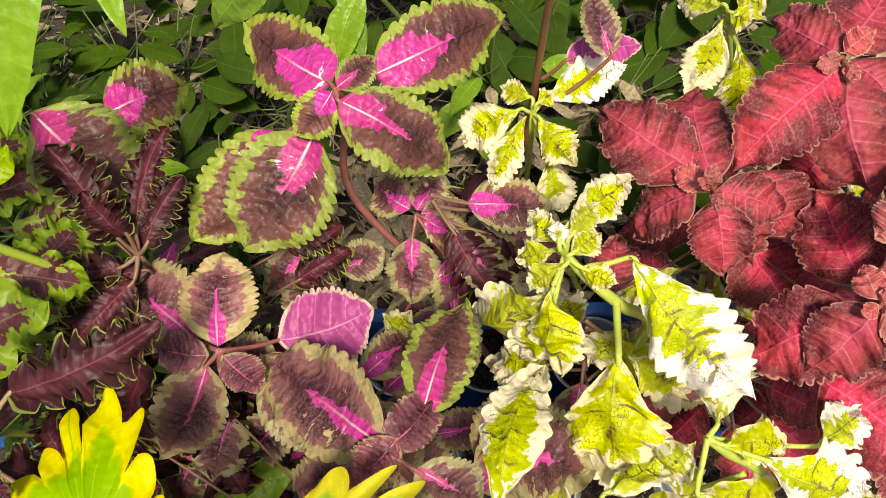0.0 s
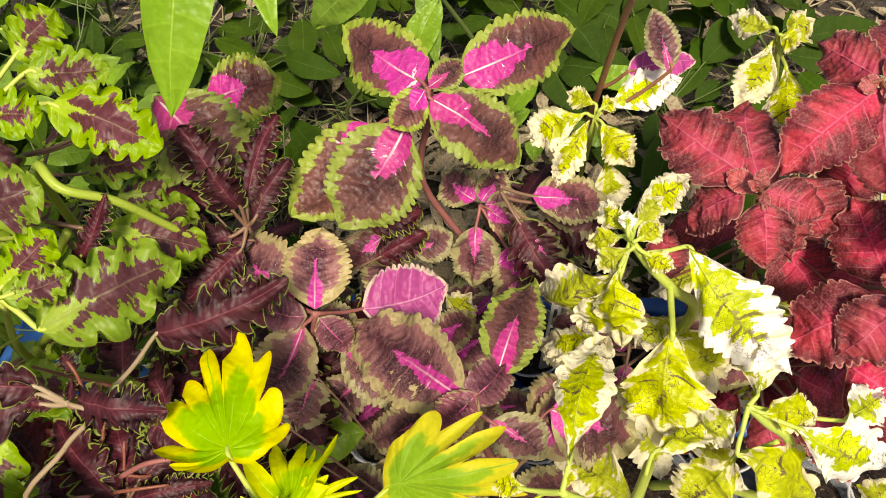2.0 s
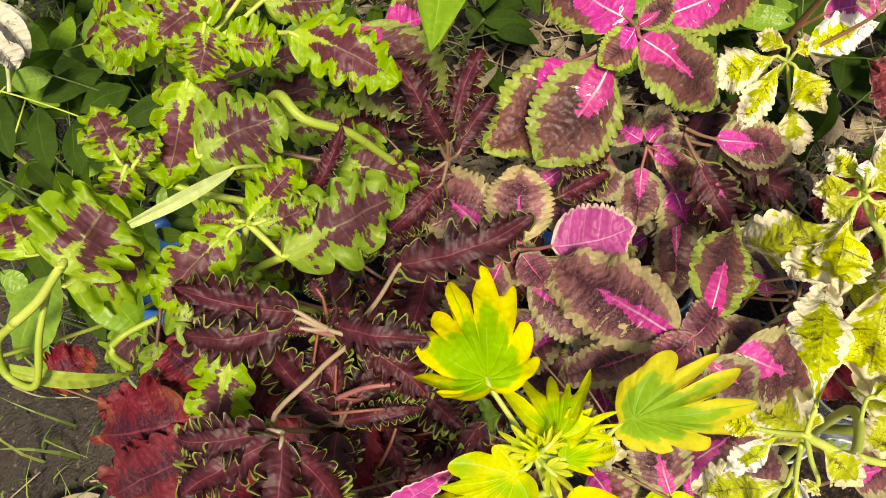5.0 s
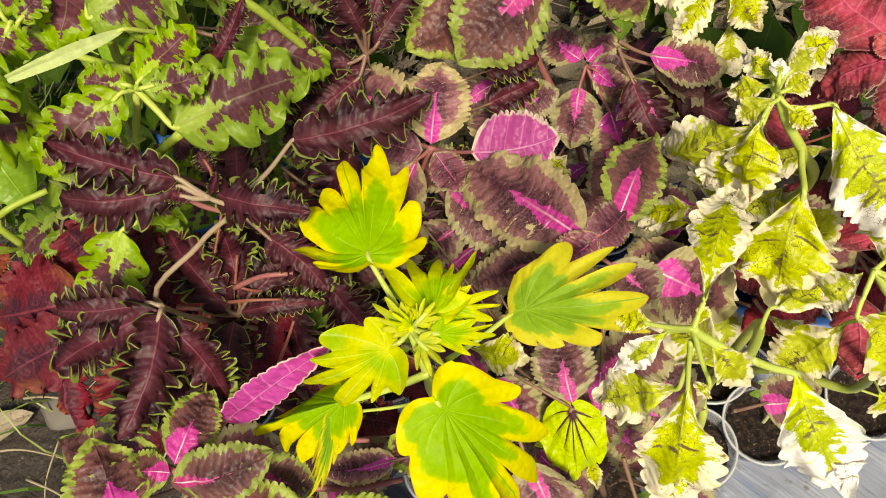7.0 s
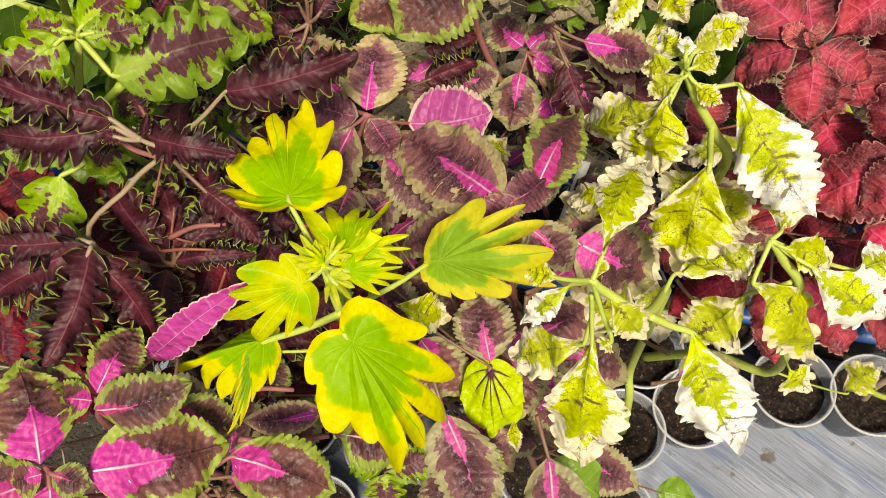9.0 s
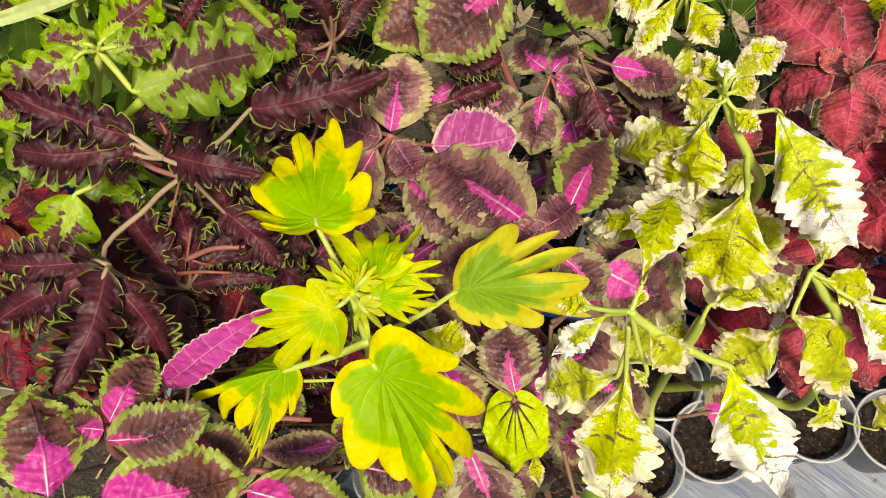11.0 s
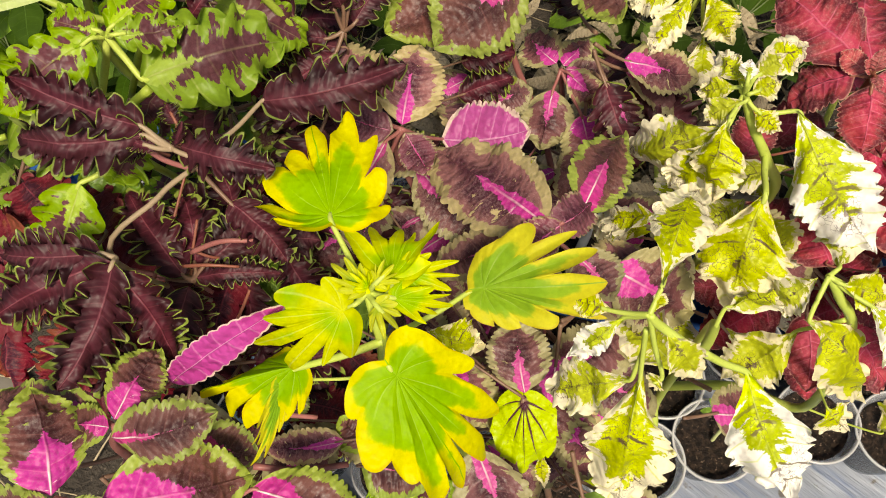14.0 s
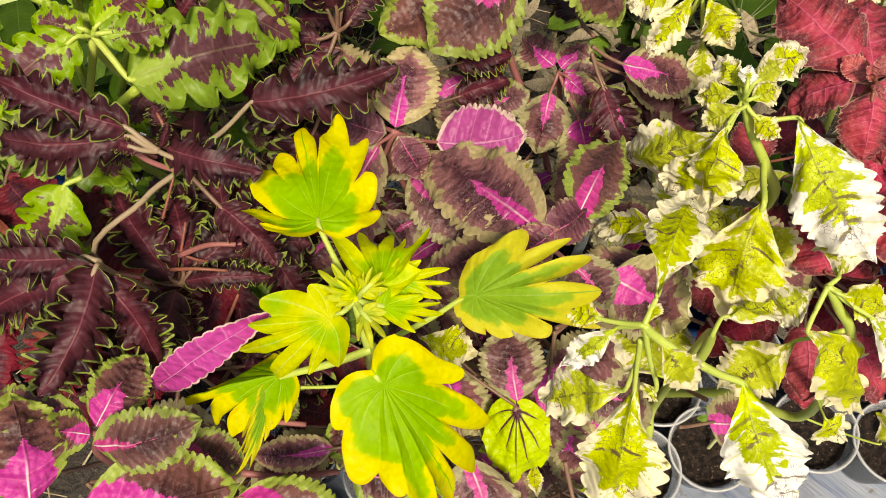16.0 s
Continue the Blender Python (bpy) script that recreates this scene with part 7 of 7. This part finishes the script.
# Weed and herb leaf colours already hold the shade behind the tray.
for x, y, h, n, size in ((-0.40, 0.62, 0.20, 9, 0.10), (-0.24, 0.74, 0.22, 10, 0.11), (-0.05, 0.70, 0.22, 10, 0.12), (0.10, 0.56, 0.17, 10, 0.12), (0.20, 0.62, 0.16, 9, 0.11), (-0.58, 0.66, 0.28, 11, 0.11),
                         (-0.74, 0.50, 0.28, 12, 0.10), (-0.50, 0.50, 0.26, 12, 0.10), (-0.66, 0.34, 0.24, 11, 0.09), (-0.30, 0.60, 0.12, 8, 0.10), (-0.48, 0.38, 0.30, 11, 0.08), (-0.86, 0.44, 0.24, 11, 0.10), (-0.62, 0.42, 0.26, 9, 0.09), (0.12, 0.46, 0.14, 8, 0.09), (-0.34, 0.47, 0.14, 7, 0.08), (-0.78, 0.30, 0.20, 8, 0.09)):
    weed(x, y, h, n, size, "weed", "leafy green garden plant in shade, rooted in the soil")
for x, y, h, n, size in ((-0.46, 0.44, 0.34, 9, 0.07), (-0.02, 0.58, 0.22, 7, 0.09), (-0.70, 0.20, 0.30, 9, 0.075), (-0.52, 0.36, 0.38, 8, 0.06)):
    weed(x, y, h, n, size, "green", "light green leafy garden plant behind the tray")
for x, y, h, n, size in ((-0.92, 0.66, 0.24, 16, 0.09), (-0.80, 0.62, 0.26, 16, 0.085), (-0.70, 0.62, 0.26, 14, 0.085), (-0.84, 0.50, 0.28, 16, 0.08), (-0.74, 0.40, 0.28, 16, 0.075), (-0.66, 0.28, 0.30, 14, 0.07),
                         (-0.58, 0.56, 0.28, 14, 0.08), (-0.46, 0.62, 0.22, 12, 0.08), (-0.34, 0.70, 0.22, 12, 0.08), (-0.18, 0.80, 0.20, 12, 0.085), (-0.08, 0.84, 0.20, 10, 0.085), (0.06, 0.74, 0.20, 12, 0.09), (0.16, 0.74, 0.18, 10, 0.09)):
    weed(x, y, h, n, size, "herb", "fresh green herb with oval leaves, in shade behind the tray", spread=0.24)
pinnate(-0.78, 0.36, 0.34, 0.5, "garden plant with pairs of oval green leaflets")
pinnate(-0.92, 0.58, 0.36, 0.1, "garden plant with paired green leaflets, in shade")


def dry_twig():
    ob = new("dry_plant")
    ob.location = (-0.72, 0.50, -0.02)
    tagged(ob, "withered whitish plant with crumpled dry leaves", "plant", "background plants")
    o = ob.location
    bm = bmesh.new()
    tube(bm, [Vector(p) - o for p in ((-0.72, 0.50, -0.02), (-0.70, 0.46, 0.20), (-0.66, 0.40, 0.36), (-0.60, 0.31, 0.40))], 0.003, 0.0018)
    part("stem", bm, STEMS["pale"], ob)
    for k in range(12):
        b = Vector((-0.70 + 0.010 * k, 0.48 - 0.014 * k, 0.40 + 0.004 * k))
        t = b + Vector((rng.uniform(-0.03, 0.05), rng.uniform(-0.05, 0.01), rng.uniform(-0.06, 0.0)))
        leaf(ob, "husk", b, t, 0.024, (rng.uniform(-1, 1), rng.uniform(-1, 1), 1), bend=0.2, fold=0.8, hub=b - Vector((0, 0, 0.03)), stalk="pale")
    return ob


dry_twig()


def sprout(x, y):
    """A seedling: a bent stem that hooks over, with small drooping leaves at its end."""
    p = plant("bent pale green seedling in a cup of soil", (x, y, 0.068), (x + 0.003, y + 0.008, 0.084), (x + 0.007, y + 0.014, 0.098), (x + 0.004, y + 0.022, 0.104), (x - 0.004, y + 0.024, 0.101), stalk="pale", r0=0.0019, r1=0.0012, name="seedling", group="potted coleus plants")
    b = Vector((x - 0.004, y + 0.024, 0.101))
    for d, w in (((-0.014, -0.002, -0.006), 0.007), ((-0.008, 0.010, 0.002), 0.006), ((0.010, 0.008, 0.003), 0.005)):
        leaf(p, "green", b, b + Vector(d), w, (0, -0.2, 1), thick=0.0008, fine=0.7)
    return p


sprout(0.131, 0.104)


def cut_stem(x, y):
    """A bare bent stem with one side shoot."""
    p = plant("bare bent green-brown stem in a cup of soil", (x, y, 0.066), (x - 0.004, y + 0.004, 0.10), (x + 0.010, y + 0.012, 0.13), (x + 0.030, y + 0.016, 0.15), stalk="olive", r0=0.0042, r1=0.0028, name="coleus_cutting")
    twig(p, [(x, y + 0.002, 0.085), (x + 0.012, y - 0.002, 0.092), (x + 0.026, y + 0.004, 0.105)], 0.005, 0.004, "green")
    return p


cut_stem(0.292, 0.146)


def stake(end, foot, r):
    """A bamboo stake leaning over, its cut end hollow."""
    o = Vector(foot)
    ob = new("bamboo_stake")
    ob.location = o
    tagged(ob, "weathered pale bamboo stake with a cut hollow end", "stake")
    line = [Vector((0, 0, 0)), (Vector(end) - o) * 0.5 + Vector((0, 0, 0.01)), Vector(end) - o]
    bm = bmesh.new()
    tube(bm, line, r, r * 0.92, 14)
    part("cane", bm, CANE, ob)
    bm = bmesh.new()
    d = (line[2] - line[1]).normalized()
    tube(bm, [line[2] - d * 0.001, line[2] + d * 0.001, line[2] + d * 0.002], r * 0.62, r * 0.60, 12)
    part("hollow_core", bm, STEMS["brown"], ob, "dark brown hollow of the cut end")
    return ob


CANE = stem_mat("bamboo", (0.46, 0.36, 0.26), (0.58, 0.48, 0.37))
stake((-0.569, 0.412, 0.450), (-1.080, 1.080, -0.020), 0.0075)


def stone(x, y, r):
    bm = bmesh.new()
    bmesh.ops.create_icosphere(bm, subdivisions=3, radius=1.0)
    for v in bm.verts:
        k = 1 + 0.22 * noise.noise(v.co * 1.3 + Vector((3, 1, 7))) + 0.06 * noise.noise(v.co * 5)
        v.co = Vector((v.co.x * r * k, v.co.y * r * 0.8 * k, v.co.z * r * 0.45 * k))
    ob = new("stone", mesh_of("stone", bm, STONE))
    ob.location = (x, y, -0.008)
    return tagged(ob, "flat grey-beige stone lying on the soil", "stone")


STONE = plastic_mat("rough_stone", (0.10, 0.09, 0.075), (0.19, 0.17, 0.14), 0.8)
stone(-0.635, 0.013, 0.03)


def fallen_leaf(base, tip, width):
    o = Vector(base)
    ob = new("fallen_leaf", mesh_of("fallen_leaf", blade("dry", base, tip, width, (0.1, -0.2, 1), 0.12, 0.35, 77, o), MATS["dry"]))
    ob.location = o
    return tagged(ob, "large dry olive-beige leaf fallen on the soil", "leaf")


fallen_leaf((-0.672, 0.003, -0.004), (-0.775, -0.055, 0.004), 0.036)
